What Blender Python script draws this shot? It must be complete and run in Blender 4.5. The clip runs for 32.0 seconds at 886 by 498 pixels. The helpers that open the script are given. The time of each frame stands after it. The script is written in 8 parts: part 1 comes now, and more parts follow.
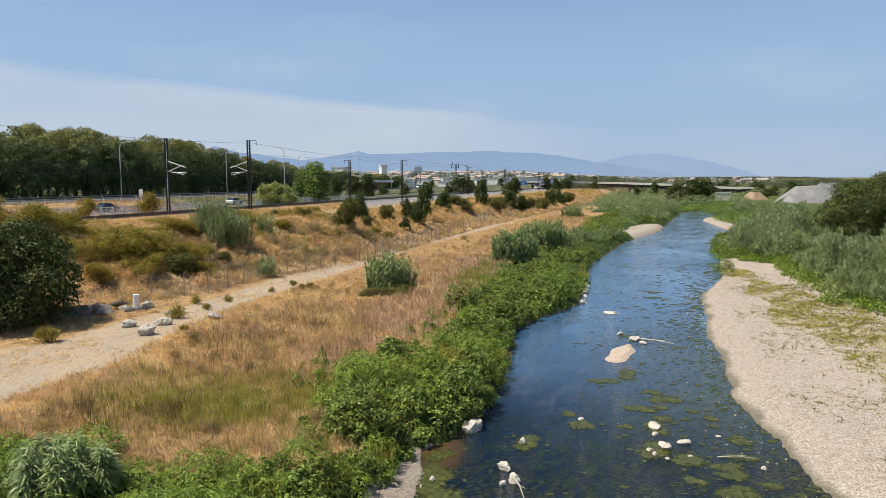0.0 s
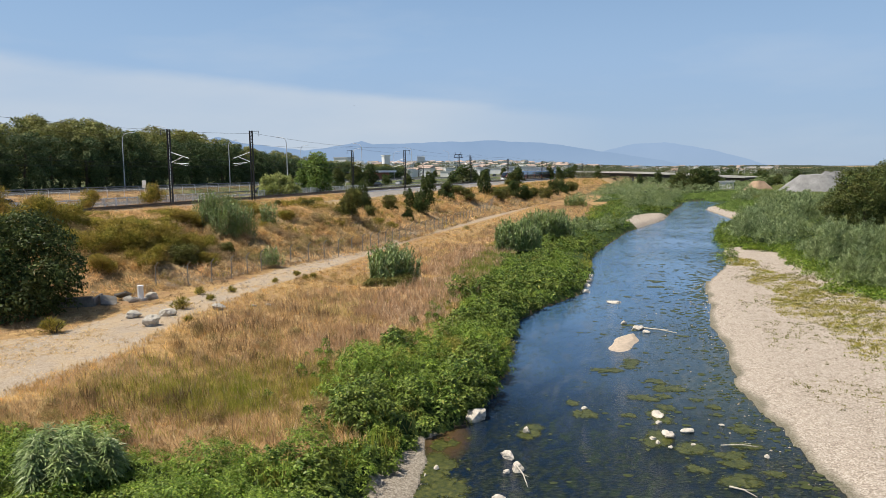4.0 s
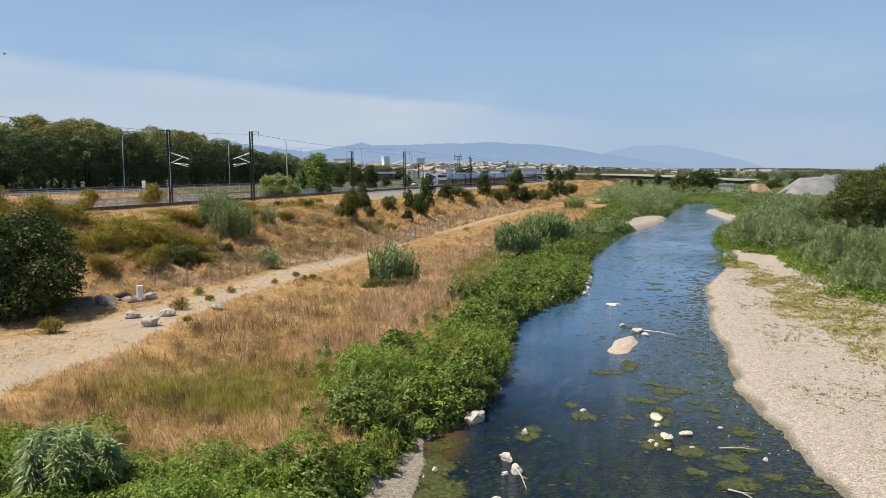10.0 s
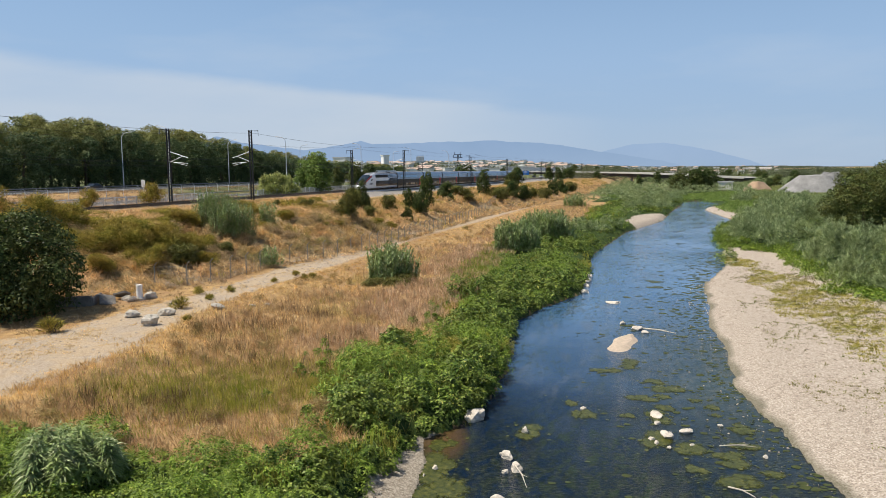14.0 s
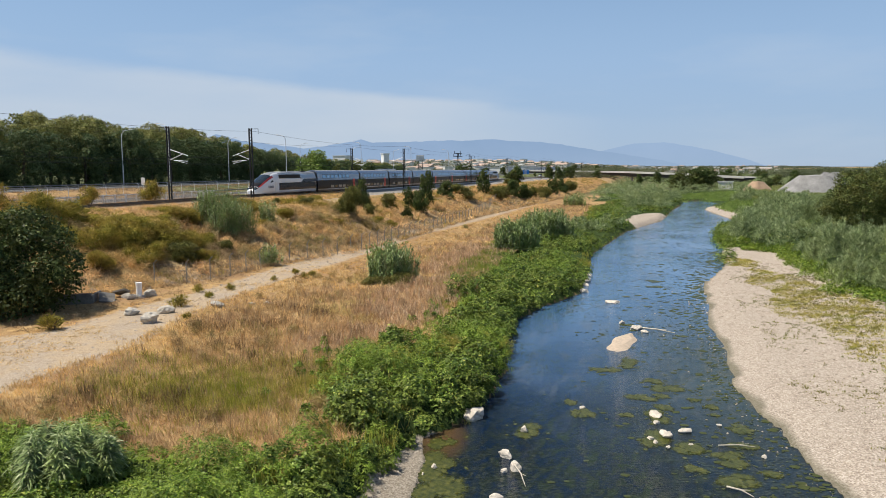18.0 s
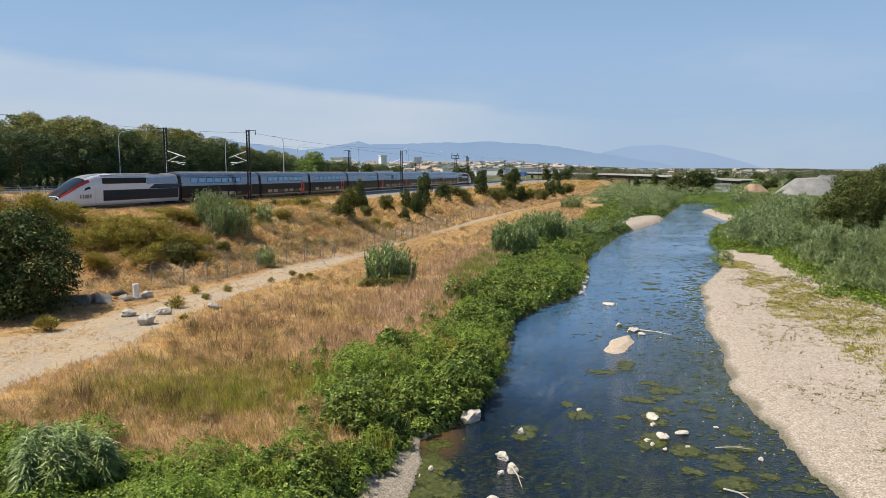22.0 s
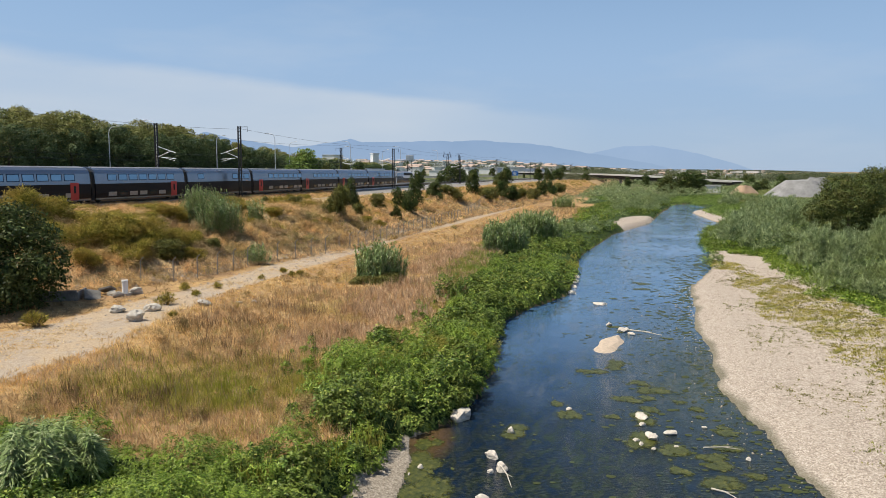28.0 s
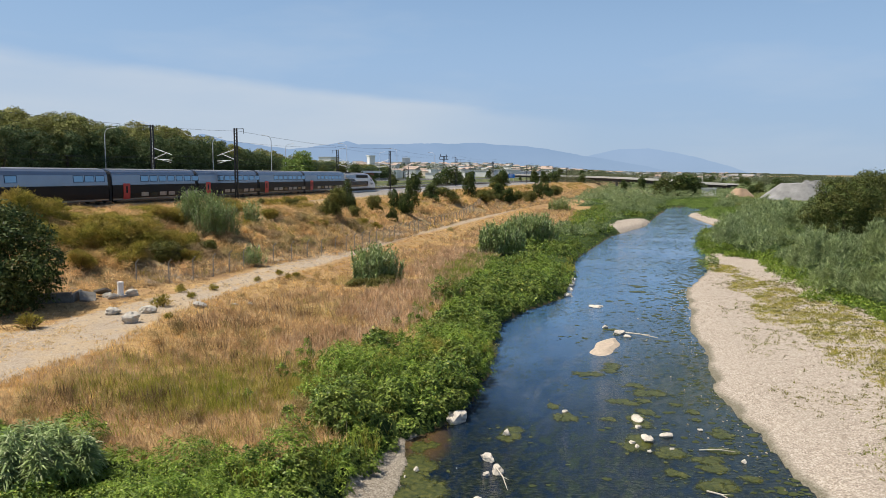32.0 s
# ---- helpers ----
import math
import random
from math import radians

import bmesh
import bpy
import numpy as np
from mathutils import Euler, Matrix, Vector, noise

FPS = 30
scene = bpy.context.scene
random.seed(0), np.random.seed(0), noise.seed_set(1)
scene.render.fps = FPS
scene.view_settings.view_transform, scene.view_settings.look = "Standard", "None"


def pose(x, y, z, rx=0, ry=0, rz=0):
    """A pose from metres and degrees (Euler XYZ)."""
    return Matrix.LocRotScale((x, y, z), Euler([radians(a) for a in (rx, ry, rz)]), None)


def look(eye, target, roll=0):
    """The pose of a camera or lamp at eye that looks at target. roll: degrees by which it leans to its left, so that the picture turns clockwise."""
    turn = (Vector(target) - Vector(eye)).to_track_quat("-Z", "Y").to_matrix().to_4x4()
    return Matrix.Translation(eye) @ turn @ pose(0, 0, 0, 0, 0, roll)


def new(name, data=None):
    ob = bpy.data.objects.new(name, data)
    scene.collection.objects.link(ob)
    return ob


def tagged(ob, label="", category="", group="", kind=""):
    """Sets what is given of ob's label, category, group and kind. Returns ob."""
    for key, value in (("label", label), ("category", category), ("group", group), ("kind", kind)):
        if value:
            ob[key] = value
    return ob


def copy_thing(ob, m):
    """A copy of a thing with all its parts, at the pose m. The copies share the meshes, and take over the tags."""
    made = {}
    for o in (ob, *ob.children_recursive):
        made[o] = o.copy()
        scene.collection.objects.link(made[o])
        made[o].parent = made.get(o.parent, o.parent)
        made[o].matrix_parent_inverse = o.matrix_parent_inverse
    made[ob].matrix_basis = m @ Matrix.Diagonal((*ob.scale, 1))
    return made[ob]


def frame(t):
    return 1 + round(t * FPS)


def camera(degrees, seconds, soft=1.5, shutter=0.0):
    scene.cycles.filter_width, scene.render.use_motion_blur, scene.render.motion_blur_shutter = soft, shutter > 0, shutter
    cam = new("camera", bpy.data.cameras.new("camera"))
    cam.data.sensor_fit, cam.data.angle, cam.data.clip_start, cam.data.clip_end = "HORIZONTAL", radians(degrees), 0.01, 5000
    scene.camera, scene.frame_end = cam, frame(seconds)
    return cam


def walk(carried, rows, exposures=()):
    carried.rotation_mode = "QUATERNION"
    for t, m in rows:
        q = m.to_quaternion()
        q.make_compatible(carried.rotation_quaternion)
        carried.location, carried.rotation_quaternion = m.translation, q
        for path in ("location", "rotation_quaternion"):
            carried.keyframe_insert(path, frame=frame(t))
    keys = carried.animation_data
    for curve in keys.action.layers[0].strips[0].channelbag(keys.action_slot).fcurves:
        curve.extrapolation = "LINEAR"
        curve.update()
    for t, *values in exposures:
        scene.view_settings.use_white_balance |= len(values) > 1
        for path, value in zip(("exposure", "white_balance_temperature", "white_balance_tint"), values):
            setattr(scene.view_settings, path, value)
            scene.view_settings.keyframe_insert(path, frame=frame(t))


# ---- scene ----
EYE = 10.8          # height of the lens over the river
cam = camera(63.29, 32.0, soft=0.55)
walk(cam, [
    (0, pose(0, 0, EYE, 84.713, 0.467, 0.057)),
    (0.5, pose(0, 0, EYE, 84.640, 0.519, 0.106)),
    (1, pose(0, 0, EYE, 84.488, 0.687, 0.113)),
    (1.5, pose(0, 0, EYE, 84.438, 0.516, 0.150)),
    (2, pose(0, 0, EYE, 84.368, 0.518, 0.178)),
    (2.5, pose(0, 0, EYE, 84.267, 0.613, 0.213)),
    (3, pose(0, 0, EYE, 84.053, 0.805, 0.293)),
    (3.5, pose(0, 0, EYE, 83.949, 0.708, 0.296)),
    (5.5, pose(0, 0, EYE, 83.881, 0.691, 0.266)),
    (6, pose(0, 0, EYE, 83.861, 0.613, 0.292)),
    (6.5, pose(0, 0, EYE, 83.865, 0.595, 0.296)),
    (7, pose(0, 0, EYE, 83.857, 0.617, 0.294)),
    (7.5, pose(0, 0, EYE, 83.812, 0.729, 0.315)),
    (8, pose(0, 0, EYE, 83.761, 0.723, 0.381)),
    (8.5, pose(0, 0, EYE, 83.817, 0.387, 0.371)),
    (9, pose(0, 0, EYE, 83.886, 0.379, 0.312)),
    (9.5, pose(0, 0, EYE, 83.991, 0.385, 0.279)),
    (10, pose(0, 0, EYE, 84.038, 0.450, 0.267)),
    (10.5, pose(0, 0, EYE, 83.955, 0.526, 0.292)),
    (11, pose(0, 0, EYE, 83.944, 0.441, 0.297)),
    (11.5, pose(0, 0, EYE, 83.933, 0.563, 0.288)),
    (12, pose(0, 0, EYE, 83.891, 0.537, 0.304)),
    (12.5, pose(0, 0, EYE, 83.956, 0.390, 0.276)),
    (13, pose(0, 0, EYE, 83.992, 0.367, 0.243)),
    (13.5, pose(0, 0, EYE, 84.017, 0.391, 0.213)),
    (14, pose(0, 0, EYE, 83.914, 0.591, 0.227)),
    (14.5, pose(0, 0, EYE, 83.846, 0.583, 0.242)),
    (16.5, pose(0, 0, EYE, 83.796, 0.592, 0.235)),
    (17, pose(0, 0, EYE, 83.801, 0.411, 0.260)),
    (17.5, pose(0, 0, EYE, 83.802, 0.523, 0.258)),
    (18, pose(0, 0, EYE, 83.818, 0.388, 0.228)),
    (18.5, pose(0, 0, EYE, 83.868, 0.410, 0.205)),
    (19, pose(0, 0, EYE, 83.894, 0.321, 0.154)),
    (19.5, pose(0, 0, EYE, 84.002, 0.131, 0.149)),
    (20, pose(0, 0, EYE, 84.033, 0.203, 0.078)),
    (20.5, pose(0, 0, EYE, 84.040, 0.262, 0.053)),
    (21, pose(0, 0, EYE, 83.981, 0.357, 0.051)),
    (21.5, pose(0, 0, EYE, 83.982, 0.238, 0.043)),
    (22, pose(0, 0, EYE, 83.968, 0.258, 0.029)),
    (22.5, pose(0, 0, EYE, 83.914, 0.074, 0.026)),
    (23, pose(0, 0, EYE, 83.875, -0.000, 0.000)),
    (23.5, pose(0, 0, EYE, 83.848, 0.031, -0.051)),
    (24, pose(0, 0, EYE, 83.847, 0.072, -0.104)),
    (24.5, pose(0, 0, EYE, 83.863, 0.034, -0.150)),
    (25, pose(0, 0, EYE, 83.893, -0.211, -0.241)),
    (25.5, pose(0, 0, EYE, 83.888, -0.222, -0.290)),
    (27.5, pose(0, 0, EYE, 83.845, -0.213, -0.555)),
    (28, pose(0, 0, EYE, 83.855, -0.301, -0.614)),
    (28.5, pose(0, 0, EYE, 83.819, -0.214, -0.655)),
    (29, pose(0, 0, EYE, 83.793, -0.232, -0.677)),
    (29.5, pose(0, 0, EYE, 83.799, -0.271, -0.687)),
    (30, pose(0, 0, EYE, 83.825, -0.294, -0.748)),
    (30.5, pose(0, 0, EYE, 83.901, -0.298, -0.765)),
    (31, pose(0, 0, EYE, 83.945, -0.319, -0.812)),
    (31.5, pose(0, 0, EYE, 83.986, -0.325, -0.854)),
    (32, pose(0, 0, EYE, 84.043, -0.426, -0.899)),
])

# ---- light ----
SUN_AZ, SUN_EL = radians(-90), radians(60)     # from +y towards +x
scene.view_settings.exposure = 0.2
world = bpy.data.worlds.new("sky")
scene.world = world
world.use_nodes = True


def build_sky():
    nt = world.node_tree
    N, L = nt.nodes, nt.links
    N.clear()
    out, bg = N.new("ShaderNodeOutputWorld"), N.new("ShaderNodeBackground")
    sky = N.new("ShaderNodeTexSky")
    sky.sky_type, sky.sun_disc = "NISHITA", False
    sky.sun_elevation, sky.sun_rotation = SUN_EL, SUN_AZ
    sky.air_density, sky.dust_density, sky.ozone_density = 1.0, 0.6, 2.5
    bg.inputs["Strength"].default_value = 0.087
    co, sep = N.new("ShaderNodeTexCoord"), N.new("ShaderNodeSeparateXYZ")
    L.new(co.outputs["Generated"], sep.inputs[0])

    def calc(op, a, b=None, c=None):
        n = N.new("ShaderNodeMath")
        n.operation = op
        for i, v in enumerate((a, b, c)):
            if v is None:
                continue
            if isinstance(v, (int, float)):
                n.inputs[i].default_value = v
            else:
                L.new(v, n.inputs[i])
        return n.outputs[0]

    mp = N.new("ShaderNodeMapping")
    mp.inputs["Scale"].default_value = (2.2, 2.2, 9.0)
    L.new(co.outputs["Generated"], mp.inputs[0])
    nz = N.new("ShaderNodeTexNoise")
    nz.inputs["Scale"].default_value, nz.inputs["Detail"].default_value = 1.6, 7.0
    L.new(mp.outputs[0], nz.inputs["Vector"])
    # thin cirrus sheet: its upper edge falls from west to east
    edge = calc("MULTIPLY_ADD", sep.outputs[0], -0.1, 0.097)
    wob = calc("MULTIPLY_ADD", nz.outputs["Fac"], 0.04, -0.02)
    d = calc("SUBTRACT", calc("ADD", edge, wob), sep.outputs[2])
    veil = N.new("ShaderNodeMapRange")
    veil.interpolation_type = "SMOOTHSTEP"
    veil.inputs["From Min"].default_value, veil.inputs["From Max"].default_value = -0.004, 0.014
    veil.inputs["To Max"].default_value = 0.5
    L.new(d, veil.inputs["Value"])
    thin = N.new("ShaderNodeMapRange")
    thin.inputs["From Min"].default_value, thin.inputs["From Max"].default_value = -0.06, 0.22
    thin.inputs["To Min"].default_value, thin.inputs["To Max"].default_value = 1.0, 0.1
    L.new(sep.outputs[0], thin.inputs["Value"])
    wisp = N.new("ShaderNodeMapRange")
    wisp.inputs["From Min"].default_value, wisp.inputs["From Max"].default_value = 0.52, 0.8
    wisp.inputs["To Max"].default_value = 0.24
    L.new(nz.outputs["Fac"], wisp.inputs["Value"])
    fac = calc("MAXIMUM", calc("MULTIPLY", calc("MULTIPLY", veil.outputs[0], thin.outputs[0]), calc("MULTIPLY_ADD", nz.outputs["Fac"], 1.3, 0.35)), wisp.outputs[0])
    # summer haze: pale over the horizon, clearer above
    up = N.new("ShaderNodeMapRange")
    up.inputs["From Min"].default_value, up.inputs["From Max"].default_value = 0.0, 0.24
    L.new(sep.outputs[2], up.inputs["Value"])
    tint = N.new("ShaderNodeMixRGB")
    tint.inputs[1].default_value, tint.inputs[2].default_value = (3.8, 5.1, 6.9, 1), (3.15, 4.95, 7.6, 1)
    L.new(up.outputs[0], tint.inputs[0])
    hz = N.new("ShaderNodeMapRange")
    hz.inputs["From Min"].default_value, hz.inputs["From Max"].default_value = 0.14, 0.42
    hz.inputs["To Min"].default_value, hz.inputs["To Max"].default_value = 0.9, 0.0
    L.new(sep.outputs[2], hz.inputs["Value"])
    mh = N.new("ShaderNodeMixRGB")
    L.new(hz.outputs[0], mh.inputs[0])
    L.new(sky.outputs[0], mh.inputs[1])
    L.new(tint.outputs[0], mh.inputs[2])
    mx = N.new("ShaderNodeMixRGB")
    mx.inputs[2].default_value = (6.5, 6.95, 7.45, 1)
    L.new(fac, mx.inputs[0])
    L.new(mh.outputs[0], mx.inputs[1])
    L.new(mx.outputs[0], bg.inputs["Color"])
    L.new(bg.outputs[0], out.inputs["Surface"])


build_sky()
sun = new("sun", bpy.data.lights.new("sun", "SUN"))
sun.data.energy, sun.data.angle, sun.data.color = 5.0, radians(0.55), (1.0, 0.925, 0.80)
SUN_DIR = Vector((math.sin(SUN_AZ) * math.cos(SUN_EL), math.cos(SUN_AZ) * math.cos(SUN_EL), math.sin(SUN_EL)))
sun.matrix_world = look(SUN_DIR * 200, (0, 0, 0))


# ---- materials ----
class Mat:
    """A small builder for procedural node materials."""

    def __init__(self, name, rough=0.8, metal=0.0, spec=0.3):
        self.m = bpy.data.materials.new(name)
        self.m.use_nodes = True
        self.N, self.L = self.m.node_tree.nodes, self.m.node_tree.links
        self.b = self.N["Principled BSDF"]
        self.b.inputs["Roughness"].default_value = rough
        self.b.inputs["Metallic"].default_value = metal
        self.b.inputs["Specular IOR Level"].default_value = spec
        self.co = self.N.new("ShaderNodeTexCoord").outputs["Object"]

    def noise(self, scale, detail=4.0, stretch=None, rough=0.55):
        n = self.N.new("ShaderNodeTexNoise")
        n.inputs["Scale"].default_value, n.inputs["Detail"].default_value = scale, detail
        n.inputs["Roughness"].default_value = rough
        src = self.co
        if stretch:
            mp = self.N.new("ShaderNodeMapping")
            mp.inputs["Scale"].default_value = stretch
            self.L.new(src, mp.inputs[0])
            src = mp.outputs[0]
        self.L.new(src, n.inputs["Vector"])
        return n.outputs["Fac"]

    def ramp(self, fac, stops):
        r = self.N.new("ShaderNodeValToRGB")
        while len(r.color_ramp.elements) < len(stops):
            r.color_ramp.elements.new(0.5)
        for e, (p, c) in zip(r.color_ramp.elements, stops):
            e.position, e.color = p, (*c, 1) if len(c) == 3 else c
        self.L.new(fac, r.inputs[0])
        return r.outputs[0]

    def span(self, fac, a, b, lo=0.0, hi=1.0):
        r = self.N.new("ShaderNodeMapRange")
        for k, v in zip(("From Min", "From Max", "To Min", "To Max"), (a, b, lo, hi)):
            r.inputs[k].default_value = v
        self.L.new(fac, r.inputs["Value"])
        return r.outputs[0]

    def mix(self, fac, a, b, kind="MIX"):
        n = self.N.new("ShaderNodeMixRGB")
        n.blend_type = kind
        for i, v in enumerate((fac, a, b)):
            if isinstance(v, (int, float)):
                n.inputs[i].default_value = v
            elif isinstance(v, tuple):
                n.inputs[i].default_value = (*v, 1)
            else:
                self.L.new(v, n.inputs[i])
        return n.outputs[0]

    def attr(self, name):
        n = self.N.new("ShaderNodeAttribute")
        n.attribute_name = name
        return n.outputs["Fac"]

    def island(self):
        return self.N.new("ShaderNodeNewGeometry").outputs["Random Per Island"]

    def each(self):
        return self.N.new("ShaderNodeObjectInfo").outputs["Random"]

    def bump(self, height, strength=0.4, distance=0.02):
        n = self.N.new("ShaderNodeBump")
        n.inputs["Strength"].default_value, n.inputs["Distance"].default_value = strength, distance
        self.L.new(height, n.inputs["Height"])
        self.L.new(n.outputs[0], self.b.inputs["Normal"])

    def done(self, colour):
        if isinstance(colour, tuple):
            self.b.inputs["Base Color"].default_value = (*colour, 1)
        else:
            self.L.new(colour, self.b.inputs["Base Color"])
        return self.m


def plain(name, colour, rough=0.6, metal=0.0, vary=0.18, scale=6.0, bump=0.15):
    """Paint, metal or concrete with blotches at two scales and faint relief."""
    m = Mat(name, rough, metal)
    f = m.noise(scale, 5)
    g = m.noise(scale * 9, 3)
    lo = tuple(c * (1 - vary) for c in colour)
    hi = tuple(min(1, c * (1 + vary)) for c in colour)
    c = m.ramp(f, [(0.3, lo), (0.7, hi)])
    c = m.mix(0.25, c, m.ramp(g, [(0.35, lo), (0.65, hi)]))
    if bump:
        m.bump(g, bump, 0.01)
    return m.done(c)


def leafy(name, stops, patch=None, scale=0.35, rough=0.55, glow=0.25, patch2=None, scale2=0.1):
    """Leaves or blades: colour by the single leaf, patches by place, a little light let through."""
    m = Mat(name, rough, 0, 0.15)
    c = m.ramp(m.island(), stops)
    if patch:
        c = m.mix(m.span(m.noise(scale, 4), 0.42, 0.62), c, m.mix(0.75, c, patch))
    if patch2:
        c = m.mix(m.span(m.noise(scale2, 5), 0.5, 0.64), c, m.mix(0.7, c, patch2))
    c = m.mix(1.0, c, m.span(m.noise(1.5, 6, (1, 1, 1), 0.65), 0.36, 0.64, 0.58, 1.36), "MULTIPLY")
    m.done(c)
    if glow:
        tr = m.N.new("ShaderNodeBsdfTranslucent")
        m.L.new(c, tr.inputs["Color"])
        ms = m.N.new("ShaderNodeMixShader")
        ms.inputs[0].default_value = glow
        m.L.new(m.b.outputs[0], ms.inputs[1])
        m.L.new(tr.outputs[0], ms.inputs[2])
        m.L.new(ms.outputs[0], m.N["Material Output"].inputs["Surface"])
    return m.m


def ground_material():
    m = Mat("ground_soil", 0.95, 0, 0.1)
    n1, n2, n3 = m.noise(0.25, 6), m.noise(1.7, 6), m.noise(14, 4)
    dry = m.ramp(n2, [(0.3, (0.26, 0.165, 0.08)), (0.5, (0.44, 0.285, 0.13)), (0.7, (0.58, 0.40, 0.175))])
    dry = m.mix(m.span(m.noise(26, 4), 0.44, 0.68, 0, 0.7), dry, (0.15, 0.10, 0.052))
    dry = m.mix(m.span(n1, 0.45, 0.65), dry, m.mix(0.7, dry, (0.25, 0.15, 0.085)))
    path = m.ramp(n3, [(0.3, (0.26, 0.205, 0.15)), (0.55, (0.40, 0.33, 0.25)), (0.75, (0.54, 0.47, 0.38))])
    path = m.mix(m.span(m.noise(0.5, 6), 0.43, 0.56, 0, 0.85), path, m.mix(0.3, path, (0.52, 0.355, 0.165)))
    path = m.mix(m.span(m.noise(5.5, 5), 0.5, 0.7, 0, 0.75), path, (0.24, 0.175, 0.12))
    gravel_n = m.N.new("ShaderNodeTexVoronoi")
    gravel_n.inputs["Scale"].default_value = 20.0
    m.L.new(m.co, gravel_n.inputs["Vector"])
    gv = m.ramp(gravel_n.outputs["Color"], [(0.1, (0.20, 0.16, 0.125)), (0.5, (0.385, 0.325, 0.262)), (0.9, (0.58, 0.51, 0.435))])
    gv = m.mix(m.span(n1, 0.4, 0.7, 0, 0.3), gv, (0.42, 0.365, 0.30))
    gv = m.mix(m.span(m.noise(5.0, 5), 0.5, 0.72, 0, 0.55), gv, (0.21, 0.17, 0.135))
    green = m.ramp(n2, [(0.3, (0.02, 0.035, 0.01)), (0.7, (0.06, 0.09, 0.022))])
    slope = m.ramp(n2, [(0.25, (0.20, 0.14, 0.085)), (0.5, (0.42, 0.285, 0.15)), (0.75, (0.60, 0.44, 0.23))])
    slope = m.mix(m.span(m.noise(9, 4), 0.46, 0.70, 0, 0.65), slope, (0.13, 0.095, 0.06))
    slope = m.mix(m.span(n1, 0.48, 0.62), slope, m.mix(0.5, slope, (0.18, 0.165, 0.06)))
    tone = m.ramp(n1, [(0.3, (0.055, 0.075, 0.03)), (0.5, (0.10, 0.12, 0.05)), (0.7, (0.24, 0.21, 0.11))])
    wob = m.span(n2, 0.3, 0.7, -0.28, 0.28)

    def zone(name):
        a = m.N.new("ShaderNodeMath")
        a.operation = "ADD"
        m.L.new(m.attr(name), a.inputs[0])
        m.L.new(wob, a.inputs[1])
        return m.span(a.outputs[0], 0.35, 0.65)

    c = m.mix(zone("far"), dry, tone)
    c = m.mix(zone("slope"), c, slope)
    c = m.mix(zone("green"), c, green)
    c = m.mix(zone("path"), c, path)
    c = m.mix(zone("gravel"), c, gv)
    c = m.mix(m.span(m.attr("wet"), 0.2, 0.8, 0, 0.85), c, m.mix(0.8, c, (0.075, 0.075, 0.042)))
    bed = m.ramp(n2, [(0.3, (0.05, 0.045, 0.025)), (0.6, (0.10, 0.085, 0.045)), (0.8, (0.16, 0.14, 0.10))])
    c = m.mix(zone("bed"), c, bed)
    road = m.ramp(n3, [(0.3, (0.07, 0.07, 0.07)), (0.7, (0.115, 0.115, 0.11))])
    c = m.mix(m.span(m.attr("road"), 0.45, 0.55), c, road)
    bal = m.ramp(n3, [(0.3, (0.16, 0.145, 0.13)), (0.5, (0.27, 0.25, 0.225)), (0.7, (0.40, 0.38, 0.345))])
    c = m.mix(m.span(m.attr("ballast"), 0.4, 0.6), c, bal)
    m.bump(n3, 0.5, 0.05)
    return m.done(c)


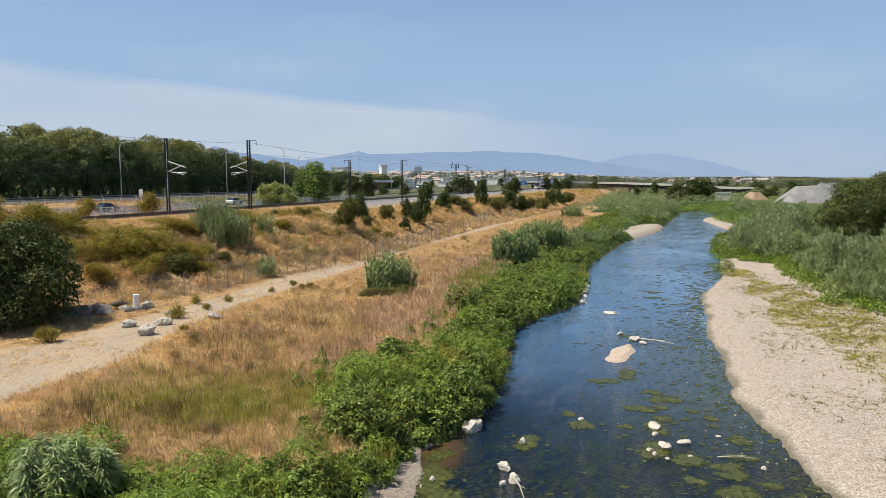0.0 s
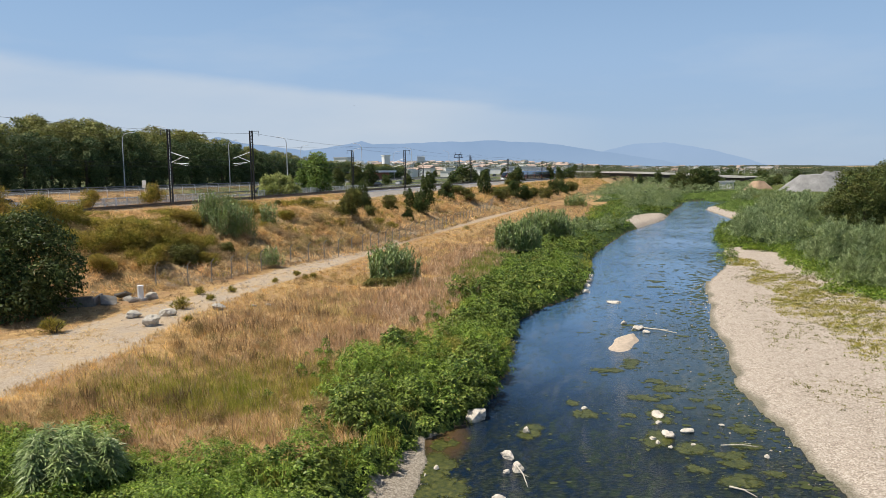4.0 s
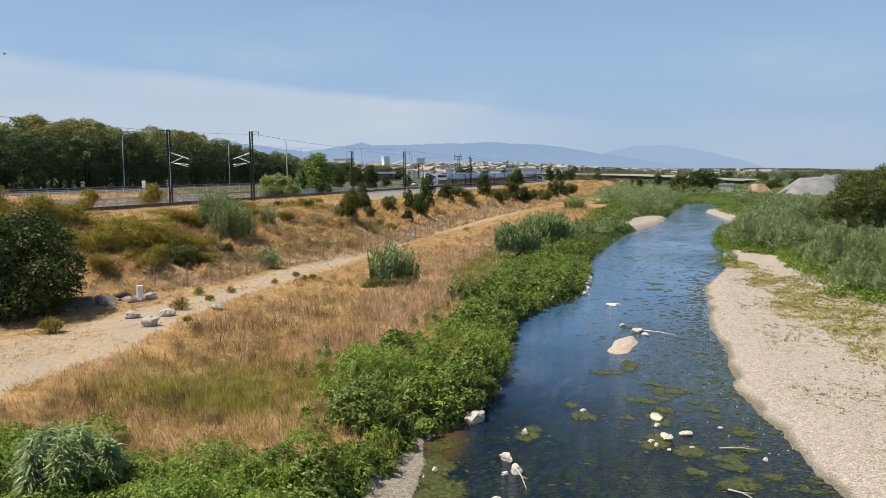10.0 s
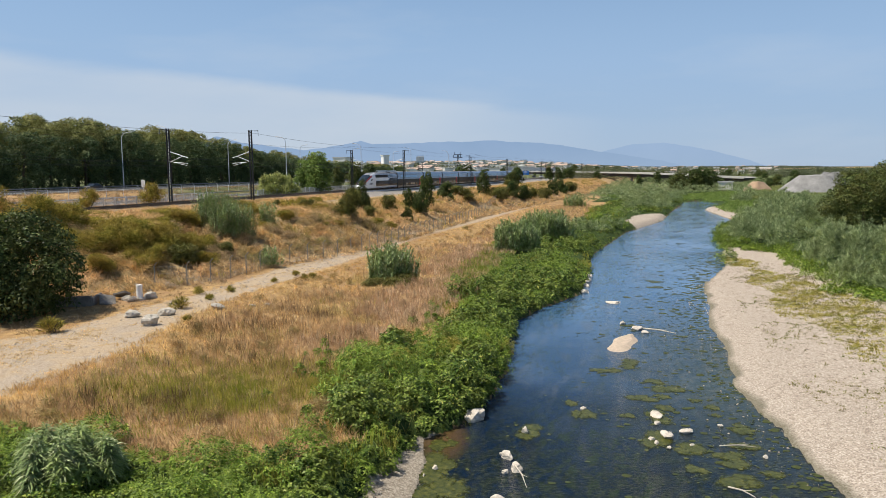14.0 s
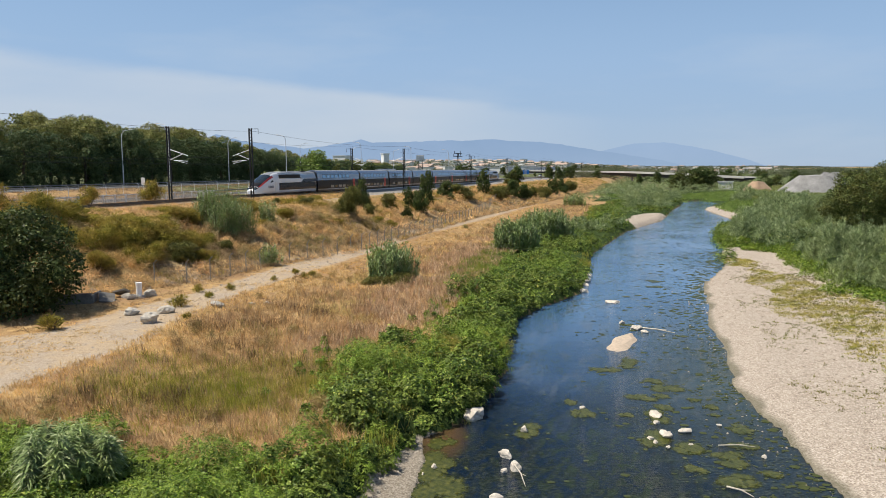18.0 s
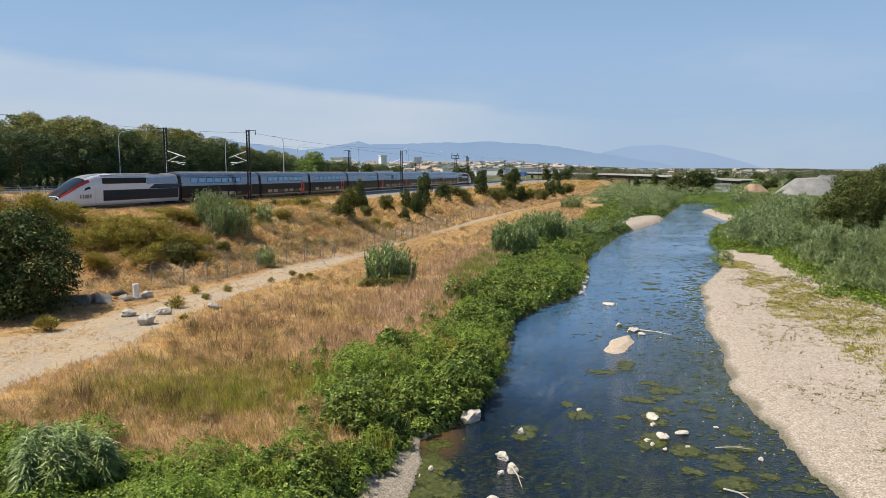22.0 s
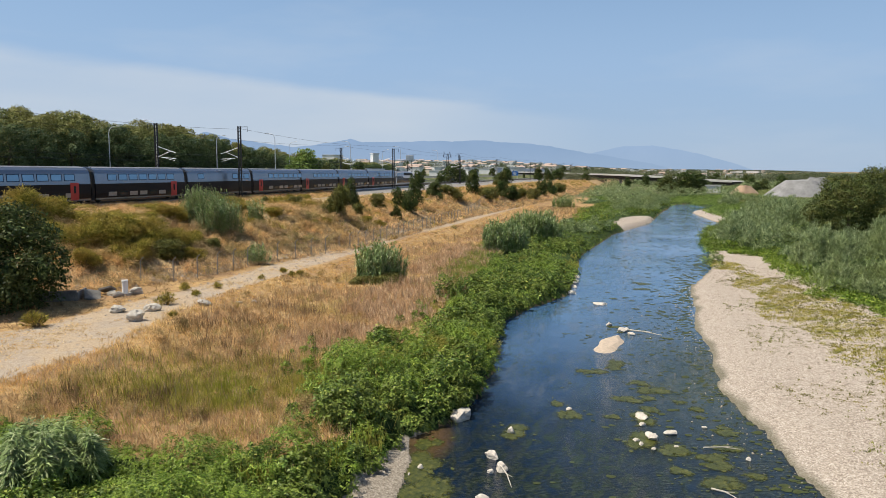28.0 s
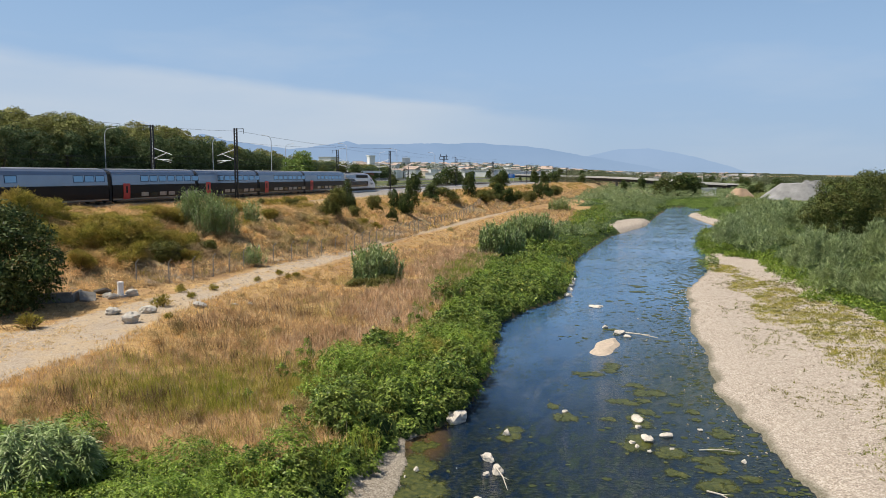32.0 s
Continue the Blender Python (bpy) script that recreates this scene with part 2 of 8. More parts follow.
def water_material():
    m = Mat("river_water", 0.06, 0, 0.5)
    m.b.inputs["IOR"].default_value = 1.333
    moving = m.co
    place = m.N.new("ShaderNodeNewGeometry").outputs["Position"]
    sep = m.N.new("ShaderNodeSeparateXYZ")
    m.L.new(place, sep.inputs[0])

    def calc(op, a, b, c=None):
        n = m.N.new("ShaderNodeMath")
        n.operation = op
        for i, v in enumerate((a, b, c)):
            if isinstance(v, (int, float)):
                n.inputs[i].default_value = v
            elif v is not None:
                m.L.new(v, n.inputs[i])
        return n.outputs[0]

    # across and along the current
    across = calc("MULTIPLY_ADD", sep.outputs[1], -0.215, sep.outputs[0])
    flow = m.N.new("ShaderNodeCombineXYZ")
    m.L.new(across, flow.inputs[0])
    m.L.new(sep.outputs[1], flow.inputs[1])
    m.co = flow.outputs[0]
    n1, n2, n3 = m.noise(0.13, 5, (1, 0.5, 1)), m.noise(0.62, 6, (1, 0.22, 1), 0.6), m.noise(2.6, 4, (1, 0.5, 1))
    silt = m.noise(0.5, 6, (1.2, 0.34, 1), 0.62)
    silt.node.inputs["Distortion"].default_value = 1.1
    weed = m.noise(2.2, 5, (1.2, 0.55, 1), 0.65)
    weed.node.inputs["Distortion"].default_value = 0.5
    near = m.span(sep.outputs[1], 62, 36)
    bank = calc("MULTIPLY_ADD", n2, 6.0, across)
    shallow = m.mix(1.0, m.span(bank, 1.5, 9.5, 0, 0.9), near, "MULTIPLY")
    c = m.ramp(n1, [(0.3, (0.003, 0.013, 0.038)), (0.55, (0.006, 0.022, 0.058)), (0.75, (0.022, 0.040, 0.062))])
    # far water: paler blue painted in to strengthen the sky's reflection
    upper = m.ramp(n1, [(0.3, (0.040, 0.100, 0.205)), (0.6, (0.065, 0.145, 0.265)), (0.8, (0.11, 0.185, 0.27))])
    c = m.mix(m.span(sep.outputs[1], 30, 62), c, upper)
    c = m.mix(m.span(silt, 0.52, 0.68, 0, 0.5), c, (0.085, 0.10, 0.115))
    c = m.mix(m.span(n2, 0.56, 0.70, 0, 0.42), c, (0.10, 0.092, 0.075))
    bed = m.ramp(n3, [(0.3, (0.012, 0.022, 0.014)), (0.5, (0.040, 0.048, 0.022)), (0.7, (0.095, 0.09, 0.05))])
    c = m.mix(shallow, c, bed)
    # close to the bridge: a darkening painted into the colour, then dark bed weed
    dim_and_weed = m.span(calc("MULTIPLY_ADD", n1, 10.0, sep.outputs[1]), 40.0, 30.0)
    c = m.mix(m.mix(1.0, dim_and_weed, (0.8, 0.8, 0.8), "MULTIPLY"), c, (0.002, 0.009, 0.020))
    spots = m.mix(1.0, m.span(weed, 0.40, 0.56), dim_and_weed, "MULTIPLY")
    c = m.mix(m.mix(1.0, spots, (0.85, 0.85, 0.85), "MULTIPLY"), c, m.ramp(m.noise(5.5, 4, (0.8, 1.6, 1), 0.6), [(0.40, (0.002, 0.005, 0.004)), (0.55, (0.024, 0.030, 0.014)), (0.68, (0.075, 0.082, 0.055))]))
    some = m.mix(1.0, m.span(weed, 0.53, 0.60, 0, 0.75), m.span(n1, 0.42, 0.54), "MULTIPLY")
    c = m.mix(some, c, (0.022, 0.036, 0.018))
    # brown silt in the still corner by the spit
    ex, ey = calc("ADD", sep.outputs[0], 0.4), calc("ADD", sep.outputs[1], -28.4)
    r2 = calc("ADD", calc("MULTIPLY", ex, ex), calc("MULTIPLY", calc("MULTIPLY", ey, ey), 0.22))
    c = m.mix(m.span(calc("MULTIPLY_ADD", n2, 1.6, r2), 2.6, 0.6, 0, 0.75), c, (0.15, 0.085, 0.024))
    m.co = moving
    w1, w2 = m.noise(4.2, 3, (0.55, 1.5, 1)), m.noise(1.5, 3, (0.6, 1.5, 1))
    w3, w4 = m.noise(11.0, 2, (0.6, 1.6, 1)), m.noise(0.55, 3, (0.6, 1.5, 1))
    calm = m.span(m.noise(0.09, 3, (1, 0.6, 1)), 0.38, 0.58, 0.25, 1.0)
    h = m.mix(0.45, m.mix(0.5, w1, w2), w3)
    h = m.mix(0.25, h, w4)
    bp = m.N.new("ShaderNodeBump")
    m.L.new(m.mix(1.0, calm, m.span(sep.outputs[1], 26, 46, 1.0, 0.2), "MULTIPLY"), bp.inputs["Strength"])
    bp.inputs["Distance"].default_value = 0.2
    m.L.new(h, bp.inputs["Height"])
    m.L.new(bp.outputs[0], m.b.inputs["Normal"])
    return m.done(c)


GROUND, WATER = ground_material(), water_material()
TANGLE = leafy("dry_tangle", [(0.0, (0.20, 0.135, 0.07)), (0.5, (0.44, 0.30, 0.16)), (1.0, (0.62, 0.48, 0.269))], (0.30, 0.27, 0.084), 0.3, 0.85, 0.15, (0.44, 0.26, 0.0924), 0.2)
DRY = leafy("dry_grass", [(0.0, (0.28, 0.175, 0.085)), (0.4, (0.60, 0.40, 0.19)), (0.8, (0.80, 0.58, 0.29)), (1.0, (0.92, 0.77, 0.46))], (0.52, 0.345, 0.20), 0.34, 0.8, 0.3, (0.64, 0.53, 0.22), 0.2)
STRAW = leafy("straw_grass", [(0.0, (0.50, 0.33, 0.13)), (0.5, (0.76, 0.54, 0.24)), (1.0, (0.92, 0.73, 0.40))], (0.62, 0.39, 0.15), 0.3, 0.8, 0.4)
SLOPE_DRY = leafy("rusty_grass", [(0.0, (0.42, 0.24, 0.115)), (0.5, (0.84, 0.545, 0.265)), (1.0, (0.98, 0.80, 0.47))], (0.62, 0.45, 0.17), 0.14, 0.8, 0.4, (0.60, 0.37, 0.18), 0.4)
MAUVE = leafy("seeding_grass", [(0.0, (0.33, 0.21, 0.13)), (0.5, (0.60, 0.42, 0.27)), (1.0, (0.84, 0.67, 0.47))], (0.48, 0.31, 0.16), 0.35, 0.85, 0.25)
DOCK = leafy("dock_stalk", [(0.0, (0.12, 0.07, 0.04)), (0.6, (0.26, 0.16, 0.09)), (1.0, (0.42, 0.30, 0.17))], (0.18, 0.15, 0.05), 0.6, 0.85, 0.1)
VIVID = leafy("vivid_grass", [(0.0, (0.10, 0.17, 0.022)), (0.5, (0.21, 0.31, 0.045)), (1.0, (0.36, 0.44, 0.09))], (0.28, 0.30, 0.06), 0.4, 0.55, 0.3)
GRASS = leafy("green_grass", [(0.0, (0.20, 0.20, 0.04)), (0.5, (0.38, 0.36, 0.07)), (1.0, (0.62, 0.50, 0.16))], (0.27, 0.31, 0.04), 0.5, 0.55, 0.4)
WEED = leafy("yellow_weed", [(0.0, (0.221, 0.187, 0.0298)), (0.5, (0.357, 0.306, 0.051)), (1.0, (0.476, 0.425, 0.111))], (0.255, 0.264, 0.0425), 0.6, 0.6, 0.35)
LEAF = leafy("bank_leaf", [(0.0, (0.035, 0.07, 0.013)), (0.5, (0.112, 0.185, 0.031)), (0.9, (0.25, 0.33, 0.06)), (1.0, (0.46, 0.46, 0.11))], (0.185, 0.225, 0.04), 0.45, 0.45, 0.06)
LEAF_B = leafy("bright_leaf", [(0.0, (0.045, 0.095, 0.012)), (0.5, (0.155, 0.25, 0.029)), (1.0, (0.36, 0.43, 0.075))], (0.165, 0.225, 0.03), 0.6, 0.45, 0.08)
REED = leafy("reed_leaf", [(0.0, (0.08, 0.125, 0.05)), (0.5, (0.24, 0.31, 0.14)), (0.9, (0.42, 0.485, 0.25)), (1.0, (0.54, 0.58, 0.33))], (0.25, 0.295, 0.11), 0.22, 0.6, 0.2)
REED_L = leafy("pale_reed_leaf", [(0.0, (0.11, 0.175, 0.06)), (0.5, (0.24, 0.32, 0.12)), (0.85, (0.38, 0.45, 0.20)), (1.0, (0.58, 0.62, 0.38))], (0.22, 0.28, 0.075), 0.6, 0.4, 0.1)
CANE = plain("reed_cane", (0.32, 0.30, 0.14), 0.6)
SHRUB = leafy("shrub_leaf", [(0.0, (0.10, 0.11, 0.02)), (0.5, (0.29, 0.265, 0.045)), (1.0, (0.56, 0.45, 0.095))], (0.38, 0.235, 0.07), 0.3, 0.6, 0.35)
BRUSH = leafy("grey_brush", [(0.0, (0.20, 0.14, 0.085)), (0.5, (0.42, 0.315, 0.20)), (1.0, (0.66, 0.54, 0.36))], (0.36, 0.23, 0.10), 0.3, 0.8, 0.2)
MIDLEAF = leafy("green_shrub_leaf", [(0.0, (0.06, 0.07, 0.018)), (0.5, (0.15, 0.155, 0.036)), (1.0, (0.26, 0.26, 0.07))], (0.20, 0.165, 0.05), 0.4)
HEDGE = leafy("hedge_leaf", [(0.0, (0.16, 0.20, 0.05)), (0.5, (0.36, 0.39, 0.12)), (1.0, (0.55, 0.55, 0.22))], (0.30, 0.34, 0.09), 0.4)
MEADOW = leafy("meadow_grass", [(0.0, (0.15, 0.18, 0.06)), (0.5, (0.25, 0.27, 0.09)), (1.0, (0.38, 0.36, 0.15))], (0.20, 0.25, 0.07), 0.1)
LIGHTLEAF = leafy("light_tree_leaf", [(0.0, (0.11, 0.18, 0.035)), (0.5, (0.19, 0.28, 0.06)), (1.0, (0.32, 0.40, 0.11))], (0.14, 0.2, 0.045), 0.4)
DARKLEAF = leafy("tree_leaf", [(0.0, (0.03, 0.058, 0.014)), (0.5, (0.06, 0.095, 0.024)), (1.0, (0.13, 0.165, 0.045))], (0.10, 0.10, 0.028), 0.25)
EDGELEAF = leafy("edge_tree_leaf", [(0.0, (0.03, 0.055, 0.014)), (0.5, (0.075, 0.11, 0.028)), (1.0, (0.18, 0.205, 0.06))], (0.15, 0.14, 0.036), 0.35)
# leaf tones greyed: haze over the far woods is put into the colour
HAZED_WOODLEAF = leafy("hazed_wood_leaf", [(0.0, (0.06, 0.08, 0.045)), (0.5, (0.10, 0.125, 0.065)), (1.0, (0.17, 0.19, 0.10))], (0.13, 0.13, 0.07), 0.03)
FARLEAF = leafy("plane_leaf", [(0.0, (0.034, 0.0561, 0.0145)), (0.5, (0.068, 0.0952, 0.0238)), (1.0, (0.17, 0.187, 0.0467))], (0.119, 0.115, 0.0298), 0.12)
FIGLEAF = leafy("fig_leaf", [(0.0, (0.02, 0.036, 0.011)), (0.5, (0.052, 0.086, 0.026)), (0.85, (0.12, 0.165, 0.05)), (1.0, (0.30, 0.34, 0.13))], (0.085, 0.095, 0.024), 0.5)
PLANELEAF = leafy("plane_tree_leaf", [(0.0, (0.06, 0.09, 0.024)), (0.5, (0.22, 0.245, 0.07)), (1.0, (0.48, 0.46, 0.16))], (0.27, 0.235, 0.065), 0.2, 0.55, 0.12)
ROWLEAF = leafy("row_tree_leaf", [(0.0, (0.014, 0.034, 0.012)), (0.5, (0.062, 0.108, 0.038)), (1.0, (0.17, 0.23, 0.09))], (0.095, 0.115, 0.038), 0.25, 0.55, 0.08)
BARK = plain("bark", (0.10, 0.075, 0.05), 0.9, vary=0.4, bump=0.6)
STONE = plain("pale_stone", (0.47, 0.43, 0.365), 0.85, vary=0.25, scale=3, bump=0.7)
RIVERSTONE = plain("bleached_stone", (0.54, 0.485, 0.41), 0.85, vary=0.3, scale=4, bump=0.6)
STEEL = plain("dark_steel", (0.032, 0.032, 0.032), 0.6, 0.4)
GALV = plain("galvanised", (0.55, 0.56, 0.56), 0.45, 0.6)
DULLSTEEL = plain("weathered_galvanised", (0.27, 0.275, 0.275), 0.6, 0.3, vary=0.25, scale=1.5)
PALE = plain("pale_metal", (0.70, 0.71, 0.72), 0.5, 0.2)
RAIL = plain("rail_steel", (0.12, 0.09, 0.07), 0.45, 0.7)
# blotched culvert concrete, its colour darkened for the fig tree's shade
SHADED_CONCRETE = plain("shaded_concrete", (0.17, 0.16, 0.145), 0.95, vary=0.45, scale=1.2, bump=0.5)
CONCRETE = plain("concrete", (0.36, 0.345, 0.315), 0.9, vary=0.2, scale=2)
WHITE = plain("white_paint", (0.80, 0.80, 0.79), 0.5, vary=0.05)
BLACK = plain("black_rubber", (0.025, 0.025, 0.025), 0.8)
T_SILVER = plain("train_silver", (0.235, 0.275, 0.335), 0.22, 0.65, 0.06, 0.6, 0)
T_DARK = plain("train_anthracite", (0.014, 0.012, 0.014), 0.34, 0.0, 0.15, 0.6, 0)
T_DARK.node_tree.nodes["Principled BSDF"].inputs["Specular IOR Level"].default_value = 0.12
T_WHITE = plain("train_white", (0.72, 0.73, 0.75), 0.3, 0.1, 0.05, 0.6, 0)
T_NAVY = plain("train_navy", (0.012, 0.016, 0.035), 0.22, 0.1, 0.15, 0.6, 0)
T_RED = plain("train_red", (0.46, 0.045, 0.04), 0.4, 0, 0.1, 2, 0)
T_ROOF = plain("train_roof", (0.24, 0.25, 0.27), 0.55, 0.3, 0.2, 0.8, 0)
GLASS = plain("dark_glass", (0.02, 0.03, 0.04), 0.06, 0.0, 0.1, 1, 0)
PANE = plain("blue_glass", (0.2, 0.33, 0.45), 0.08, 0.7, 0.1, 0.5, 0)
LITPANE = plain("pale_blind_glass", (0.34, 0.315, 0.28), 0.2, 0.0, 0.2, 2, 0)


# ---- plan ----
HEAD = radians(14.8)                                    # direction of the railway
U = np.array([math.sin(HEAD), math.cos(HEAD)])
NRM = np.array([math.cos(HEAD), -math.sin(HEAD)])
BEND_AT, BEND = 120.0, 0.00025
RAIL_Z = 6.84


def line(a, q, z=0.0):
    """Point a metres along the railway and q metres to its far side from the bridge."""
    b = max(a - BEND_AT, 0.0)
    p = U * a - NRM * (q - 0.5 * BEND * b * b)
    return Vector((p[0], p[1], z))


def to_line(x, y):
    a = x * U[0] + y * U[1]
    b = np.maximum(a - BEND_AT, 0)
    return a, -(x * NRM[0] + y * NRM[1]) + 0.5 * BEND * b * b


Y_L = [5, 22.9, 28.1, 31.1, 40.1, 49.9, 56.1, 62.5, 76.7, 92.4, 126, 153, 191, 218, 243, 252, 300]
X_L = [-2, -1.2, -0.8, 1.4, 3.6, 4.5, 7.5, 11.8, 15.4, 18.9, 31.6, 46, 60, 71, 80, 91, 120]
Y_R = [5, 22.7, 27.7, 34.4, 42.2, 52.2, 68.2, 80.2, 97.5, 119, 151, 177, 196, 229, 250, 300]
X_R = [12.4, 12.9, 13.6, 14.3, 16.6, 19.2, 24.7, 31.3, 37.6, 44.3, 60.5, 65.5, 70.0, 86.4, 89, 90]
Y_N = [5, 25, 29, 32.5, 37.3, 45.5, 54, 63, 77, 90, 105, 120, 143, 180, 240]
X_N = [-24, -19.8, -18.9, -17.9, -16.7, -16.7, -15.6, -13.4, -9.8, -6.6, -3.0, 2.0, 9.0, 20, 38]
Y_F = [5, 30, 39.6, 41, 47.3, 53.1, 58.4, 68.8, 80.4, 97, 107, 121, 143, 180, 240]
X_F = [-36, -31, -25.3, -22.8, -21.7, -19.6, -18.0, -16.2, -12.0, -7.9, -5.6, -0.8, 6.2, 17, 35]
Y_G = [5, 23, 23.6, 26, 28.7, 31.6, 38.7, 42, 60.3, 78, 108.1, 122, 137, 150, 166, 180.5, 258]
X_G = [-30, -8, -5.0, -3.4, -5.0, -5.2, -4.0, 0.3, 2.4, 6.2, 13, 20, 27, 31, 34, 38, 66]
Y_V = [5, 30, 50.7, 58.1, 71.5, 83.6, 90, 97, 110, 119, 135, 151, 190, 240]
X_V = [26, 30, 31.8, 32.7, 36.1, 40.1, 40, 38.5, 42.8, 47, 54, 62.5, 83, 96]
A_T = [0, 45, 51, 64, 76, 92, 140, 245, 400]
Q_T = [40, 38.5, 35.5, 34, 30.5, 30, 30, 24, 22]


def smooth(x, a, b):
    t = np.clip((x - a) / (b - a), 0, 1)
    return t * t * (3 - 2 * t)


def waves(x, y, s, seed=0.0):
    """Cheap uneven relief between about -1 and 1."""
    x, y = x / s + seed, y / s - seed
    return (np.sin(x * 1.0 + 1.7 * np.sin(y * 0.83)) + np.sin(y * 1.31 + 1.3 * np.sin(x * 0.71 + 2)) + 0.6 * np.sin(2.3 * x - 1.9 * y) + 0.5 * np.sin(3.1 * y + 2.7 * x + 1)) / 3.1


def corner(x, y):
    """Above 0 in the green corner below the bridge."""
    return np.where(x < -5.0, np.interp(x, [-30, -17, -15, -12, -9, -5.6], [26.5, 25.8, 26.2, 25.0, 23.2, 22.6]) - y, -1.0)


def sandbar(x, y):
    """Above 0 on the pale sand bar at the bend of the left bank."""
    u, v = x - 43.0, y - 149.0
    return 1 - np.hypot((0.38 * u + 0.925 * v) / 19, (0.925 * u - 0.38 * v) / 4.6) + 0.12 * waves(x, y, 3.0, 2)


def spit_width(y):
    """Breadth of the gravel spit on the left bank."""
    return np.interp(y, [18, 23, 26, 28.8, 29], [2.2, 1.6, 1.0, 0.2, -2])


def ground_z(x, y):
    x, y = np.asarray(x, float), np.asarray(y, float)
    a, q = to_line(x, y)
    xl, xr = np.interp(y, Y_L, X_L), np.interp(y, Y_R, X_R)
    far = smooth(y, 290, 330)
    dl, dr = xl - x + 0.22 * waves(x, y, 1.0, 4) * (y < 60), x - xr + 0.2 * waves(x, y, 2.9, 2) + 0.16 * waves(x, y, 0.7, 6) + 0.06 * waves(x, y, 0.23, 3)
    # left plain up to the path
    left = 0.75 * smooth(dl, -0.4, 1.6) + 0.35 * smooth(dl, 1, 8) + 0.6 * smooth(x, np.interp(y, Y_N, X_N) + 6, np.interp(y, Y_N, X_N)) + 0.06 * waves(x, y, 1.7)
    left = left * (1 - 0.7 * smooth(spit_width(y) + 0.7 - dl, 0, 0.7) * (y < 29))
    bar = smooth(dr, -1.0, 2.5) * 0.35 + smooth(dr, 2, 16) * 0.7 + 0.8 * smooth(x - np.interp(y, Y_V, X_V), 0, 6) + 0.035 * waves(x, y, 1.1, 3) + 0.01 * waves(x, y, 0.37, 1)
    z = np.where(dl > dr, left, bar)
    inside = np.minimum(-dl, -dr)
    z = np.where(inside > 0, np.minimum(z, -0.55 * smooth(inside, -0.6, 1.5) + 0.06 * waves(x, y, 0.9)), z)
    z = z * (1 - far) + far * 1.5
    # embankment of the railway
    toe = np.interp(a, A_T, Q_T)
    bumps = (0.35 * waves(x, y, 3.3, 1) + 0.16 * waves(x, y, 1.2, 4)) * smooth(q, toe, toe + 6) * (1 - smooth(q, 50, 57))
    emb = 1.7 + 4.0 * smooth(q, toe, toe + 15) + bumps
    emb = emb + 0.55 * np.exp(-((q - 49.5) / 3.5) ** 2) * (1 - smooth(a, 95, 135))
    emb = emb + (RAIL_Z - 0.35 - 5.7) * smooth(q, 56.5, 60.6)
    emb = emb - 0.5 * smooth(q, 71, 74) + 0.35 * smooth(q, 76, 79.5) + 1.35 * smooth(q, 90, 99)
    emb = emb + 0.002 * np.maximum(q - 130, 0)
    w = smooth(q, toe - 2.5, toe)
    rise = 0.0165 * (1 - 0.75 * smooth(np.arctan2(x, np.maximum(y, 1)), 0.08, 0.28)) * np.clip(np.hypot(x, y) - 520, 0, 2200) + 2.5 * smooth(np.hypot(x, y), 300, 480) * (1 - w)
    return z * (1 - w) + emb * w + rise


def part(name, data, material, parent=None, label=""):
    """Links a bmesh or a mesh as one object, under a thing or a part."""
    if isinstance(data, bmesh.types.BMesh):
        me = bpy.data.meshes.new(name)
        data.to_mesh(me)
        data.free()
    else:
        me = data
    if material and not me.materials:
        me.materials.append(material)
    ob = new(name, me)
    if parent:
        ob.parent = parent
    if label:
        ob["label"] = label
    return ob


def empty(name, m=None):
    ob = new(name)
    ob.empty_display_size = 0.2
    if m is not None:
        ob.matrix_world = m
    return ob


def soup(name, verts, sides=4, smooth_shade=False):
    """A mesh of separate faces, sides corners each, from an array of corners."""
    v = np.ascontiguousarray(verts, np.float32).reshape(-1, 3)
    n = len(v) // sides
    me = bpy.data.meshes.new(name)
    me.vertices.add(len(v))
    me.vertices.foreach_set("co", v.ravel())
    me.loops.add(len(v))
    me.loops.foreach_set("vertex_index", np.arange(len(v), dtype=np.int32))
    me.polygons.add(n)
    me.polygons.foreach_set("loop_start", np.arange(0, len(v), sides, dtype=np.int32))
    me.polygons.foreach_set("loop_total", np.full(n, sides, dtype=np.int32))
    me.update(calc_edges=True)
    return me


def blades(p, d, length, width, rng, droop=0.0, face=None):
    """Pointed leaves from the points p along d, turned towards face where it is given. Returns corners, four a leaf."""
    n = len(p)
    length, width = np.broadcast_to(length, n)[:, None], np.broadcast_to(width, n)[:, None]
    d = d / np.maximum(np.linalg.norm(d, axis=1, keepdims=True), 1e-6)
    s = np.cross(d, rng.normal(size=(n, 3)) if face is None else face + 0.45 * rng.normal(size=(n, 3)))
    s /= np.maximum(np.linalg.norm(s, axis=1, keepdims=True), 1e-6)
    mid = p + d * length * 0.45
    tip = p + d * length
    tip[:, 2] -= (droop * length)[:, 0]
    return np.stack([p, mid + s * width / 2, tip, mid - s * width / 2], 1).reshape(-1, 3)


